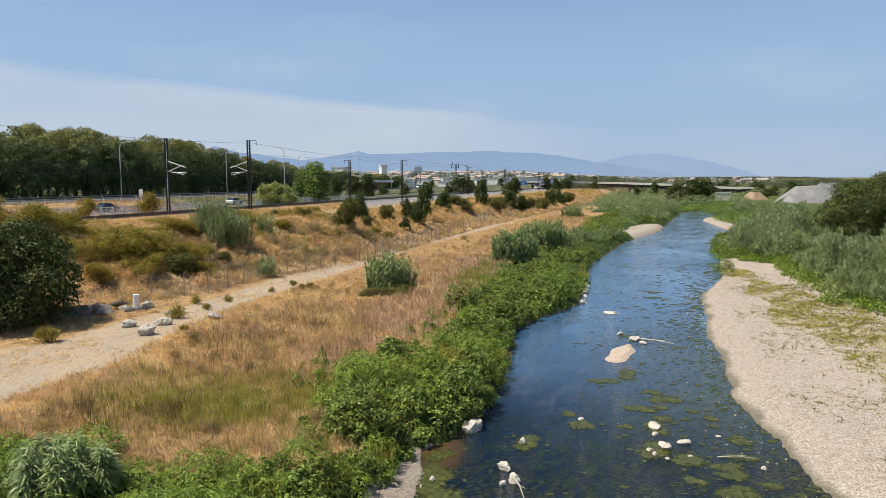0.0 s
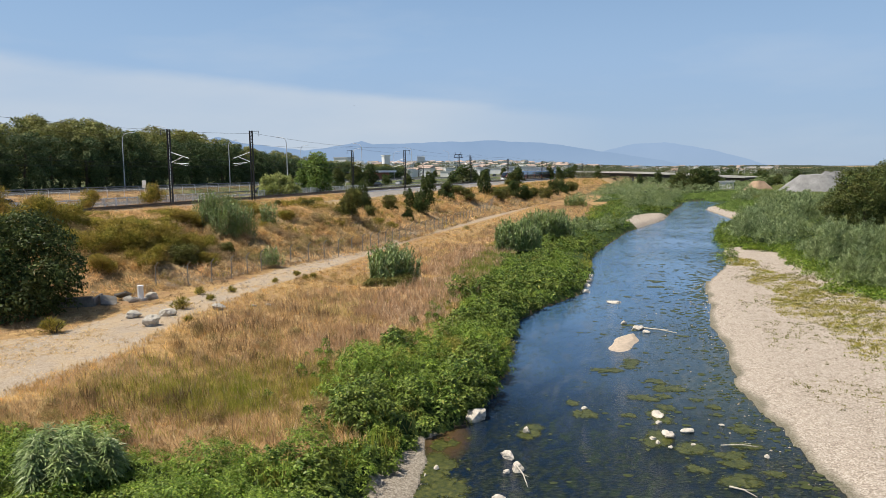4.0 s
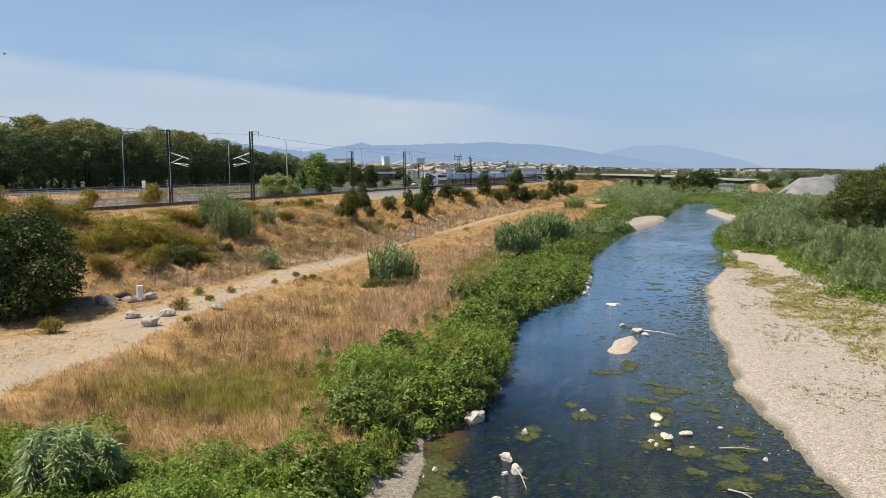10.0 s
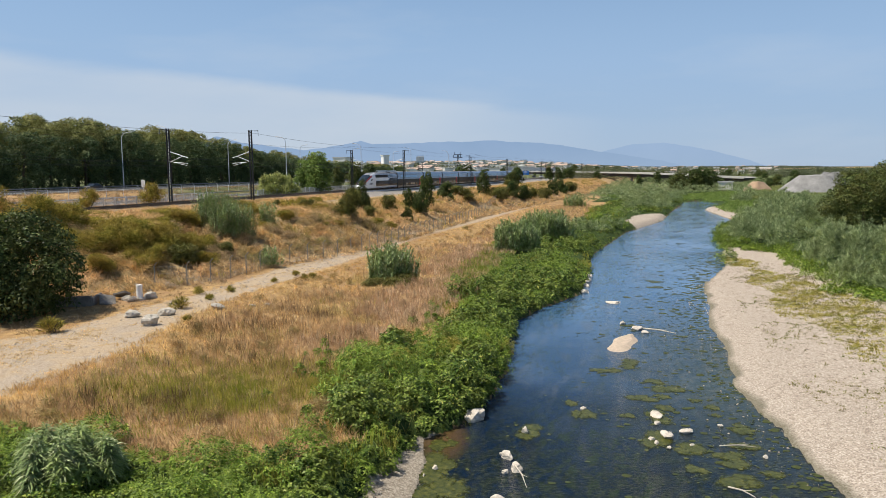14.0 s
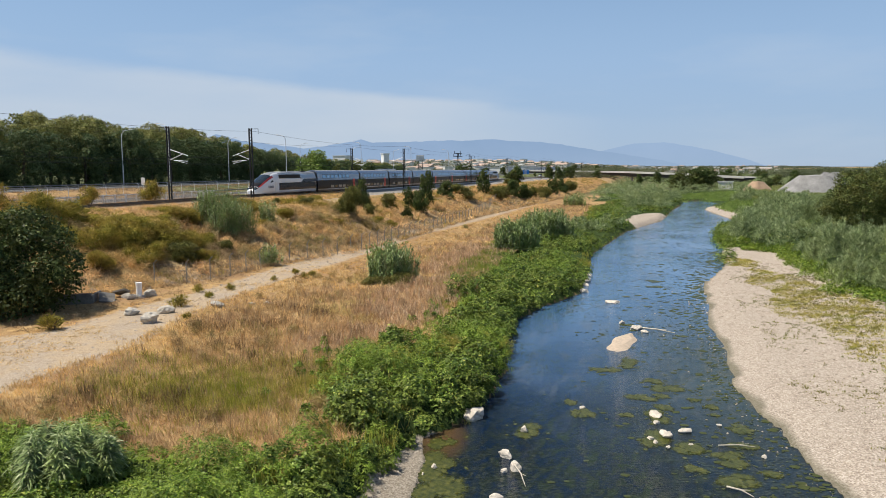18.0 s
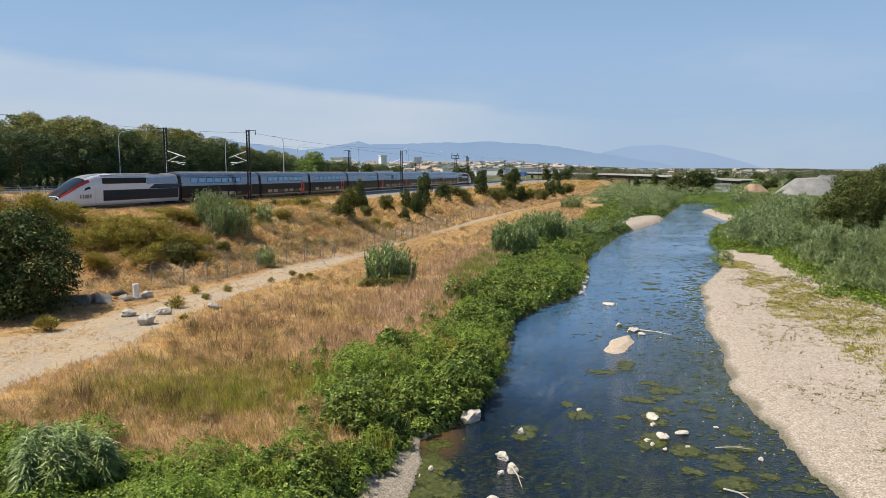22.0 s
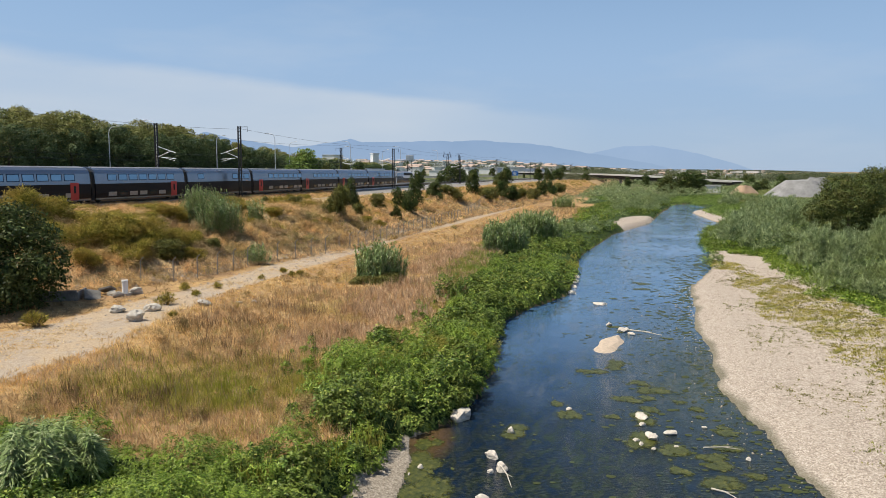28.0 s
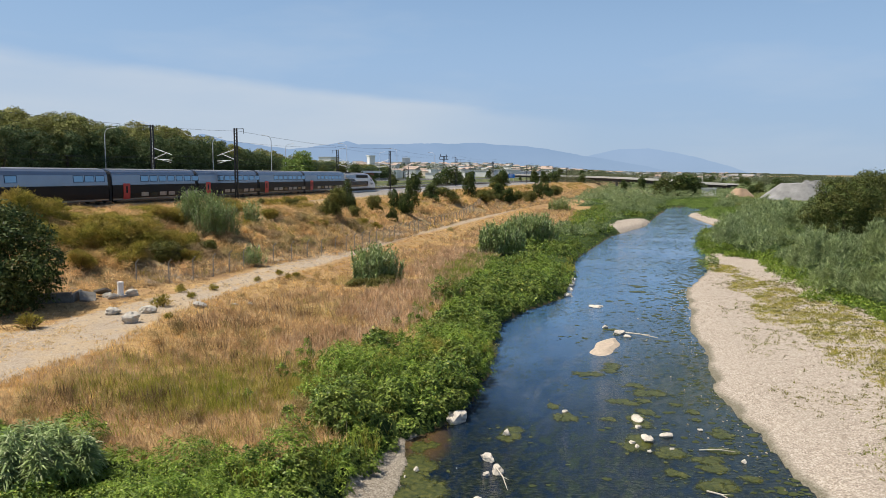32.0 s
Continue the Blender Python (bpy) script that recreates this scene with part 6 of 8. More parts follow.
    for i, (x, y) in enumerate(spots):
        t = g[i] if i < 3 else copy_thing(g[i % 3], Matrix())
        s = rng.uniform(0.7, 1.1) * (1.25 if 300 < y < 335 and x > 100 else 1)
        s *= rng.uniform(0.5, 1.0) if i > 20 else 0.55 if i < 4 else 1.0
        w = s * rng.uniform(0.75, 1.35)
        put(t, x, y, rng.uniform(0, 360), (w, w, s))
        t["group"] = "outskirts trees"


build_trees()


def build_far_woods():
    """Tree masses between the houses, out to the horizon."""
    rng = np.random.default_rng(44)
    blobs, leaf = [], []
    for k0, k1, r0, r1, n in ((0.17, 0.56, 480, 1300, 300), (-0.22, 0.17, 700, 1900, 230)):
        for i in range(n):
            k, r = rng.uniform(k0, k1), r0 + (r1 - r0) * rng.random() ** 1.3
            x, y = r * math.sin(k), r * math.cos(k)
            s = rng.uniform(4, 9) * (r / 700) ** 0.5
            if 0.27 < k < 0.42 and r < 1000 and rng.random() < 0.35:
                continue
            blobs.append((x, y, float(ground_z(x, y)) + 1.0, s * 1.5, s * 1.5, rng.uniform(2.2, 5.0)))
            leaf.append(0.9 * r / 600)
    for i in range(150):                                # low wooded rise on the horizon
        k, r = rng.uniform(0.19, 0.50), rng.uniform(1900, 2500)
        top = float(np.interp(k, [0.19, 0.25, 0.40, 0.50], [5, 6, 4.5, 1.5])) * rng.uniform(0.6, 1.08)
        s = rng.uniform(14, 30)
        x, y = r * math.sin(k), r * math.cos(k)
        blobs.append((x, y, float(ground_z(x, y)) + top * 0.3, s, s, top * 0.7))
        leaf.append(2.6)
    tagged(part("far_woods", soup("far_woods", canopy(rng, 120000, blobs, np.array(leaf))), HAZED_WOODLEAF), "dark green woods between the distant houses", "woods", kind="stuff")


build_far_woods()


# ---- far distance ----
def build_hills():
    # self-lit blue tones, with the haze of distance painted in
    for name, r, tone, pts in (
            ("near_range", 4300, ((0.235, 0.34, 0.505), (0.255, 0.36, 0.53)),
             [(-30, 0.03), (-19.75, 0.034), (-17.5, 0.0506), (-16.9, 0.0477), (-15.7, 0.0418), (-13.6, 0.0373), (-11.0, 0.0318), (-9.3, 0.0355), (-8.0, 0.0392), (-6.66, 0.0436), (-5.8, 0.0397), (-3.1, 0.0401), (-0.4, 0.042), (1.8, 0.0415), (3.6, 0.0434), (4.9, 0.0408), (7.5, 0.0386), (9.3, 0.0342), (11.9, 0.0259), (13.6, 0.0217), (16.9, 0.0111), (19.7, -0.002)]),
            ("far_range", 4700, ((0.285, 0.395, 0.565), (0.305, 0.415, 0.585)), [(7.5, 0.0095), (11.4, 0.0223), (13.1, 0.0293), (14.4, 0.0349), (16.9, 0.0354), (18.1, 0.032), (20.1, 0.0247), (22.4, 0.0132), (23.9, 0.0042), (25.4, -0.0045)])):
        m = Mat(name, 1, 0, 0)
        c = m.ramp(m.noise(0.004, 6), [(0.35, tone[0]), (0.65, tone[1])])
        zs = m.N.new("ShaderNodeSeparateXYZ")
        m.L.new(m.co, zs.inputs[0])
        # painted haze: the glow pales towards the foot
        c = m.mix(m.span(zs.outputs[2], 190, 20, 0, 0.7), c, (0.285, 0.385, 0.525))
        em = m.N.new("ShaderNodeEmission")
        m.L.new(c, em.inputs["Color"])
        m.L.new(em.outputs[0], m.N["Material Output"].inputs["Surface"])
        bm = BM()
        prev = None
        for i in range(361):
            azi = pts[0][0] + (pts[-1][0] - pts[0][0]) * i / 360
            e = float(np.interp(azi, [p[0] for p in pts], [p[1] for p in pts]))
            h = e * r + 4 * noise.noise((azi * 1.3, 0, 0)) + 2.5 * noise.noise((azi * 4.1, 3, 0))
            k = radians(azi)
            lo, hi = bm.verts.new((r * math.sin(k), r * math.cos(k), -5)), bm.verts.new(((r + 160) * math.sin(k), (r + 160) * math.cos(k), EYE + h * (r + 160) / r))
            if prev:
                bm.faces.new((prev[0], lo, hi, prev[1]))
            prev = (lo, hi)
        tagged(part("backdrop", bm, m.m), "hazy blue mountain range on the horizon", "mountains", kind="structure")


build_hills()
WALL_W = plain("white_render", (0.72, 0.71, 0.69), 0.9, vary=0.12, scale=0.6)
WALL_C = plain("cream_render", (0.58, 0.50, 0.40), 0.9, vary=0.15, scale=0.6)
TILE = plain("roof_tile", (0.44, 0.33, 0.27), 0.9, vary=0.3, scale=0.8)
ROOF_G = plain("grey_roof", (0.50, 0.50, 0.50), 0.7, vary=0.15, scale=0.5)
BRICK = plain("red_brick", (0.34, 0.15, 0.09), 0.9, vary=0.2, scale=1)


def house(seed, w, d, h, wall, roof, pitch, glazed=True, over=0.3):
    rng = random.Random(seed)
    ob = empty("house")
    part("wall", box(BM(), -w / 2, w / 2, -d / 2, d / 2, -3, h), wall, ob)
    bm = BM()
    o = 0.5
    if pitch:
        v = [bm.verts.new(p) for p in ((-w / 2 - o, -d / 2 - o, h - 0.1), (w / 2 + o, -d / 2 - o, h - 0.1), (w / 2 + o, d / 2 + o, h - 0.1), (-w / 2 - o, d / 2 + o, h - 0.1), (-w / 2 - o, 0, h + pitch), (w / 2 + o, 0, h + pitch))]
        for f in ((0, 1, 5, 4), (2, 3, 4, 5), (1, 2, 5), (3, 0, 4), (3, 2, 1, 0)):
            bm.faces.new([v[i] for i in f])
    else:
        box(bm, -w / 2 - over, w / 2 + over, -d / 2 - over, d / 2 + over, h, h + (0.4 if over < 1 else 0.9))
    part("roof", bm, roof, ob)
    n = max(2, int(w / 4)) if glazed else 0
    for i in range(n):
        x = -w / 2 + (i + 0.5) * w / n
        for z in [1.0 + 3 * k for k in range(max(1, int(h / 3.2)))]:
            win = part("window", box(BM(), x - 0.55, x + 0.55, -d / 2 - 0.04, -d / 2 + 0.1, z, z + 1.3), GLASS, ob)
    return tagged(ob, "small rendered house in the distant town", "house", group="town houses")


def build_town():
    kinds = [house(1, 12, 9, 5.5, WALL_W, TILE, 2.0), house(2, 16, 10, 6.5, WALL_W, TILE, 1.6), house(3, 22, 12, 5.0, WALL_W, ROOF_G, 0), house(4, 14, 10, 8.5, WALL_W, ROOF_G, 0), house(5, 30, 14, 5.5, WALL_W, ROOF_G, 0), house(6, 11, 9, 6, WALL_C, TILE, 1.8)]
    rng = random.Random(3)
    spots = [(rng.uniform(-0.19, 0.19), rng.uniform(650, 2000)) for i in range(120)] + [(rng.uniform(0.24, 0.44), rng.uniform(1500, 2700)) for i in range(44)] + [(rng.uniform(0.12, 0.3), rng.uniform(1100, 2000)) for i in range(36)] + [(rng.uniform(-0.1, 0.12), rng.uniform(1500, 2400)) for i in range(20)]
    spots += [(rng.uniform(-0.17, 0.05), rng.uniform(480, 800)) for i in range(24)] + [(rng.uniform(-0.2, 0.12), rng.uniform(1300, 2600)) for i in range(110)]
    spots += [(rng.uniform(0.27, 0.43), rng.uniform(800, 1500)) for i in range(34)]
    for i, (k, r) in enumerate(spots):
        t = kinds[i] if i < 6 else copy_thing(kinds[i % 6], Matrix())
        x, y = r * math.sin(k), r * math.cos(k)
        s = rng.uniform(0.4, 0.62) if r < 1510 and k > 0.265 else rng.uniform(0.6, 0.9) if r < 1500 or k > 0.2 else rng.uniform(0.8, 1.2)
        put(t, x, y, rng.uniform(-60, -10), s)


build_town()


def build_landmarks():
    # white slab tower and the works around it
    t = house(11, 3.4, 3.6, 13.0, WHITE, WHITE, 0, False)
    t.name = "tower_block"
    tagged(put(t, -35, 418, -58), "tall white slab tower in the outskirts", "building")
    t["group"] = ""
    del t["group"]
    for name, x, y, w, d, h, wall, roof, label in (("office_building", -42, 420, 11, 9, 6.5, WALL_W, ROOF_G, "low white office block beside the tower"), ("workshop", -38, 330, 20, 12, 3.4, BRICK, WHITE, "long brick workshop with a wide white flat roof"),
                                                  ("office_building", -63, 445, 9, 9, 12.5, WALL_W, ROOF_G, "white office block among trees"), ("warehouse", -60, 380, 22, 14, 6.0, WALL_W, ROOF_G, "low white warehouse among the trees"), ("warehouse", 4, 490, 14, 9, 3.6, WALL_W, ROOF_G, "long white warehouse beyond the railway"), ("warehouse", -20, 540, 16, 10, 4.6, WHITE, ROOF_G, "long white warehouse beyond the railway"), ("warehouse", -75, 560, 20, 12, 6.0, WHITE, ROOF_G, "long white warehouse beyond the railway"), ("warehouse", 44, 590, 18, 10, 4.6, WALL_W, ROOF_G, "long white warehouse beyond the railway"), ("warehouse", -100, 470, 30, 14, 7.0, WHITE, ROOF_G, "low white warehouse among the trees"), ("warehouse", 124.5, 321.7, 6.0, 4, 3.2, WALL_W, ROOF_G, "white shed beneath the road viaduct")):
        b = house(sum(map(ord, name)), w, d, h, wall, roof, 2.2 if roof is TILE else 0, name != "warehouse", 2.5 if name == "workshop" else 0.3)
        b.name = name
        del b["group"]
        tagged(put(b, x, y, -25), label, "building")
    # lattice tower with a pale cabin
    o = empty("lattice_tower")
    for sx in (-1, 1):
        for sy in (-1, 1):
            part("leg", tube(BM(), [(sx * 1.6, sy * 1.6, -2), (sx * 1.1, sy * 1.1, 10)], 0.14, 5), STEEL, o)
    bm = BM()
    for i in range(6):
        for s in (-1, 1):
            tube(bm, [(-1.5 * s, -1.5, i * 1.7), (1.4 * s, -1.4, i * 1.7 + 1.6)], 0.09, 4)
    part("bracing", bm, STEEL, o)
    part("cabin", box(BM(), -2.2, 2.2, -2.2, 2.2, 9.6, 12.4, bevel=0.2), WALL_W, o)
    part("railing", box(BM(), -2.4, 2.4, -2.4, 2.4, 9.3, 9.6), GALV, o)
    tagged(put(o, -14.8, 420), "lattice tower with a white cabin on top", "tower")
    # pylon
    o = empty("power_pylon")
    for s in (-1, 1):
        part("leg", tube(BM(), [(s * 0.9, 0, -2), (s * 0.3, 0, 13)], 0.16, 5), STEEL, o)
    bm = BM()
    for i in range(9):
        s = 1 if i % 2 else -1
        tube(bm, [(-0.8 * s + 0.05 * i * s, 0, i * 1.4), (0.8 * s - 0.06 * i * s, 0, i * 1.4 + 1.4)], 0.08, 4)
    part("lacing", bm, STEEL, o)
    for z, r in ((11.0, 2.4), (12.6, 2.0)):
        part("crossarm", box(BM(), -r, r, -0.12, 0.12, z, z + 0.25), STEEL, o)
        for s in (-1, 0.6):
            part("insulator", tube(BM(), [(s * r, 0, z), (s * r, 0, z + 1.5)], 0.16, 6), STEEL, o)
    tagged(put(o, 6.8, 400), "dark steel power pylon with short crossarms", "pylon")
    # blue direction sign
    o = empty("road_sign")
    blue = plain("sign_blue", (0.03, 0.17, 0.52), 0.5, vary=0.08)
    for s in (-1, 1):
        part("post", tube(BM(), [(s * 1.3, 0, -2), (s * 1.3, 0, 5.2)], 0.09, 6), GALV, o)
    part("panel", box(BM(), -2.0, 2.0, -0.12, -0.04, 2.4, 5.0, bevel=0.03), blue, o)
    for z, w in ((4.3, 1.2), (3.6, 1.5), (2.9, 1.0)):
        part("lettering_bar", box(BM(), -w, w * 0.6, -0.16, -0.115, z, z + 0.28), WHITE, o)
    tagged(put(o, 49.3, 445.5, -10, 0.97), "blue road sign with white bars on two posts", "road sign")


build_landmarks()


PARAPET = plain("pale_concrete", (0.42, 0.41, 0.385), 0.9, vary=0.2, scale=0.5)
# near-black tone: shadow below the deck overhang painted onto the girder
DARK_GIRDER = plain("shaded_girder", (0.05, 0.04, 0.036), 0.8, vary=0.3, scale=0.5)


def build_viaduct():
    o = empty("road_viaduct", Matrix.Translation((117, 455, 8)))
    base = Vector((117, 455, 8))
    pts = [Vector(p) for p in ((20, 760, 11.6), (60, 640, 11.2), (76.5, 595, 10.9), (90.4, 552.7, 10.6), (117.1, 455.2, 9.6), (132.3, 409.1, 8.6), (142.0, 384.0, 7.5), (154.0, 366.0, 6.8))]
    smooth_pts = []
    for a, b in zip(pts, pts[1:]):
        smooth_pts += [a.lerp(b, k / 4) for k in range(4)]
    smooth_pts.append(pts[-1])
    for name, sec, mat in (("deck", ((-5, -0.5), (-5, -0.3), (5, -0.3), (5, -0.5)), CONCRETE), ("girder", ((-4.2, -2.5), (-4.2, -0.5), (4.2, -0.5), (4.2, -2.5)), DARK_GIRDER), ("parapet", ((-5.2, -0.75), (-5.2, 0.1), (-4.95, 0.1), (-4.95, -0.75)), PARAPET), ("parapet", ((4.95, -0.75), (4.95, 0.1), (5.2, 0.1), (5.2, -0.75)), PARAPET)):
        rings = []
        for i, p in enumerate(smooth_pts):
            d = (smooth_pts[min(i + 1, len(smooth_pts) - 1)] - smooth_pts[max(0, i - 1)]).normalized()
            s = Vector((d.y, -d.x, 0)).normalized()
            rings.append([tuple(p + s * x + Vector((0, 0, z)) - base) for x, z in sec])
        part(name, solid(rings), mat, o)
    for i in (3, 5, 7, 10, 13, 16, 18, 20, 22, 24):
        p = smooth_pts[i]
        g = float(ground_z(p.x, p.y)) - 1
        part("pier", tube(BM(), [(p.x - base.x, p.y - base.y, g - base.z), (p.x - base.x, p.y - base.y, p.z - 3.2 - base.z)], 0.85, 12), CONCRETE, o)
        part("pier_head", box(BM(), p.x - base.x - 2.6, p.x - base.x + 2.6, p.y - base.y - 0.9, p.y - base.y + 0.9, p.z - 3.3 - base.z, p.z - 1.95 - base.z), CONCRETE, o)
    tagged(o, "long concrete road viaduct across the valley", "viaduct")


build_viaduct()


def heap(name, x, y, w, d, h, material, label, seed, top=0.35, sink=0.8):
    """A tipped heap with an uneven flat crest."""
    n = 36
    rings = []
    for j in range(9):
        t = j / 8
        ring = []
        for i in range(n):
            k = 2 * math.pi * i / n
            f = (1 - (1 - top) * t) * (1 + 0.13 * noise.noise((math.cos(k) * 1.4 + seed, math.sin(k) * 1.4, t * 0.5)))
            z = h * t ** 0.9 * (1 + 0.13 * noise.noise((math.cos(k) * 1.3 + seed, math.sin(k) * 1.3, 1.0)) * t)
            ring.append((math.cos(k) * w / 2 * f, math.sin(k) * d / 2 * f, z - sink))
        rings.append(ring)
    ob = part(name, solid(rings), material)
    put(ob, x, y)
    return tagged(ob, label, "heap")


GREY_HEAP = plain("crushed_stone", (0.245, 0.24, 0.232), 0.95, vary=0.3, scale=0.35, bump=0.6)
BROWN_HEAP = plain("loose_earth", (0.36, 0.25, 0.165), 0.95, vary=0.25, scale=0.4, bump=0.6)
heap("gravel_mound", 137, 266, 34, 20, 7.1, GREY_HEAP, "broad pale grey mound of crushed stone behind the thicket", 1, 0.42)
heap("gravel_mound", 141, 266, 24, 15, 8.1, GREY_HEAP, "pale grey mound of crushed stone behind the thicket", 4, 0.25)
heap("earth_mound", 130.8, 303, 13, 11, 4.3, BROWN_HEAP, "brown heap of earth behind the thicket", 7)


# ---- road ----
def strip(name, sec, a0, a1, material, label, category, step=10):
    rings, a = [], a0
    while a <= a1:
        rings.append([tuple(line(a, q, z)) for q, z in sec])
        a += step
    ob = part(name, solid(rings), material)
    return tagged(ob, label, category, kind="structure")


def guard_rail(q, a0, a1, z, label):
    o0 = line(a0, q, z)
    ob = empty("guard_rail", Matrix.Translation(o0))
    rings = [[tuple(line(a, q + dq, z + dz) - o0) for dq, dz in ((-0.04, 0.42), (-0.09, 0.47), (-0.02, 0.53), (-0.09, 0.6), (-0.04, 0.66), (0.0, 0.66), (0.0, 0.42))] for a in np.arange(a0, a1, 8)]
    part("beam", solid(rings), DULLSTEEL, ob)
    post = box(BM(), -0.05, 0.05, -0.05, 0.05, -0.5, 0.62)
    me = bpy.data.meshes.new("post")
    post.to_mesh(me)
    post.free()
    for a in np.arange(a0 + 2, a1 - 2, 4.0):
        part("post", me, GALV, ob).location = line(a, q + 0.06, z) - o0
    return tagged(ob, label, "guard rail")


ROAD_Z = float(ground_z(*line(150, 108)[:2]))
NEAR_Z = float(ground_z(*line(150, 85)[:2]))
for q in (90.2, 102.6, 123.6):
    guard_rail(q, 60, 420, ROAD_Z if q > 95 else NEAR_Z, "galvanised steel guard rail along the road")
for q in (80.6, 88.4, 103.4, 112.4, 114.0, 122.8):
    z = ROAD_Z if q > 95 else NEAR_Z
    strip("road_marking", ((q - 0.08, z - 0.02), (q - 0.08, z + 0.006), (q + 0.08, z + 0.006), (q + 0.08, z - 0.02)), 30, 420, WHITE, "white edge line on the asphalt road", "road marking")


def panel_fence():
    """Railing of grey panels between pale posts, beyond the tracks."""
    q = 78.0
    for a0, a1 in ((82, 122), (138, 196)):
        o0 = line(a0, q, float(ground_z(*line(a0, q)[:2])))
        ob = empty("panel_fence", Matrix.Translation(o0))
        for a in np.arange(a0, a1, 2.5):
            p = line(a, q, float(ground_z(*line(a, q)[:2]))) - o0
            po = part("post", box(BM(), -0.09, 0.09, -0.09, 0.09, -0.3, 1.35), PALE, ob)
            po.location = p
            bm = box(BM(), -0.02, 0.02, 0.12, 2.38, 0.12, 0.2)
            for k in range(4):
                box(bm, -0.015, 0.015, 0.12, 2.38, 0.34 + 0.19 * k, 0.37 + 0.19 * k)
            for k in range(15):
                box(bm, -0.012, 0.012, 0.2 + 0.15 * k, 0.225 + 0.15 * k, 0.12, 1.08)
            pl = part("panel", bm, GALV, ob)
            pl.location, pl.rotation_euler = p, (0, 0, -HEAD)
            tr = part("top_rail", box(BM(), -0.05, 0.05, 0, 2.5, 1.15, 1.25), PALE, ob)
            tr.location, tr.rotation_euler = p, (0, 0, -HEAD)
        tagged(ob, "pale metal railing with grey panels beyond the tracks", "fence", group="panel fences")


panel_fence()


def street_lamp(kind):
    ob = empty("street_lamp")
    part("pole", tube(BM(), [(0, 0, -0.4), (0, 0, 6), (0, 0, 12.2), (0.25, 0, 13.1), (0.9, 0, 13.7), (2.4, 0, 14.0)], [0.15, 0.12, 0.09, 0.08, 0.07, 0.06], 8), PALE, ob)
    part("lamp_head", box(BM(), 2.3, 3.3, -0.17, 0.17, 13.9, 14.1, bevel=0.06), WHITE, ob)
    part("base", box(BM(), -0.3, 0.3, -0.3, 0.3, -0.5, 0.1), CONCRETE, ob)
    return tagged(ob, "tall pale street lamp with a curved arm by the road", "street lamp", group="street lamps")


lamp = street_lamp(0)
far_row = [(156, 126), (204, 126), (252, 126), (300, 126), (348, 126), (108, 126)]
near_row = [(139, 100), (193, 100), (249, 100), (303, 100), (357, 100), (85, 100)]
for i, (a, q) in enumerate(far_row + near_row):
    p = line(a, q, ROAD_Z)
    m = pose(p.x, p.y, p.z, 0, 0, -14.8 + (0 if q > 110 else 180))
    if i:
        copy_thing(lamp, m)
    else:
        lamp.matrix_world = m


def road_fence():
    """Posts with cranked tops and thin wires on the verge before the road."""
    q = 93.0
    o0 = line(70, q, float(ground_z(*line(70, q)[:2])))
    ob = empty("wire_fence", Matrix.Translation(o0))
    prev = None
    for a in np.arange(70, 230, 4.5):
        p = line(a, q, float(ground_z(*line(a, q)[:2]))) - o0
        bm = BM()
        tube(bm, [(p.x, p.y, p.z - 0.3), (p.x, p.y, p.z + 1.9), (p.x - 0.3, p.y - 0.1, p.z + 2.2)], 0.05, 5)
        part("post", bm, PALE, ob)
        if prev is not None:
            bm = BM()
            for z in (0.3, 0.9, 1.5, 1.9):
                tube(bm, [prev + Vector((0, 0, z)), p + Vector((0, 0, z))], 0.008, 3)
            part("wire", bm, GALV, ob)
        prev = p
    tagged(ob, "grey wire fence with cranked posts beside the road", "fence")


road_fence()


def marker_board():
    ob = empty("marker_board")
    part("post", tube(BM(), [(0, 0, -0.3), (0, 0, 1.0)], 0.05, 6), GALV, ob)
    part("board", box(BM(), -0.42, 0.42, -0.05, 0.05, 0.9, 2.4, bevel=0.02), WHITE, ob)
    p = line(126, 97)
    tagged(put(ob, p.x, p.y, -15), "small white marker board beside the tracks", "sign")


marker_board()
for i, (a, q, s) in enumerate([(101.7, 76.6, 1.15), (88, 77.0, 0.95), (72, 77, 1.2), (60, 77, 1.4)]):
    sh = shrub("dry_bush", 90 + i, 3.8, 3.0, 5200, 0.34, SHRUB, "olive brown bush beyond the tracks", width=0.14, up=0.9)
    p = line(a, q)
    put(sh, p.x, p.y, 0, s)


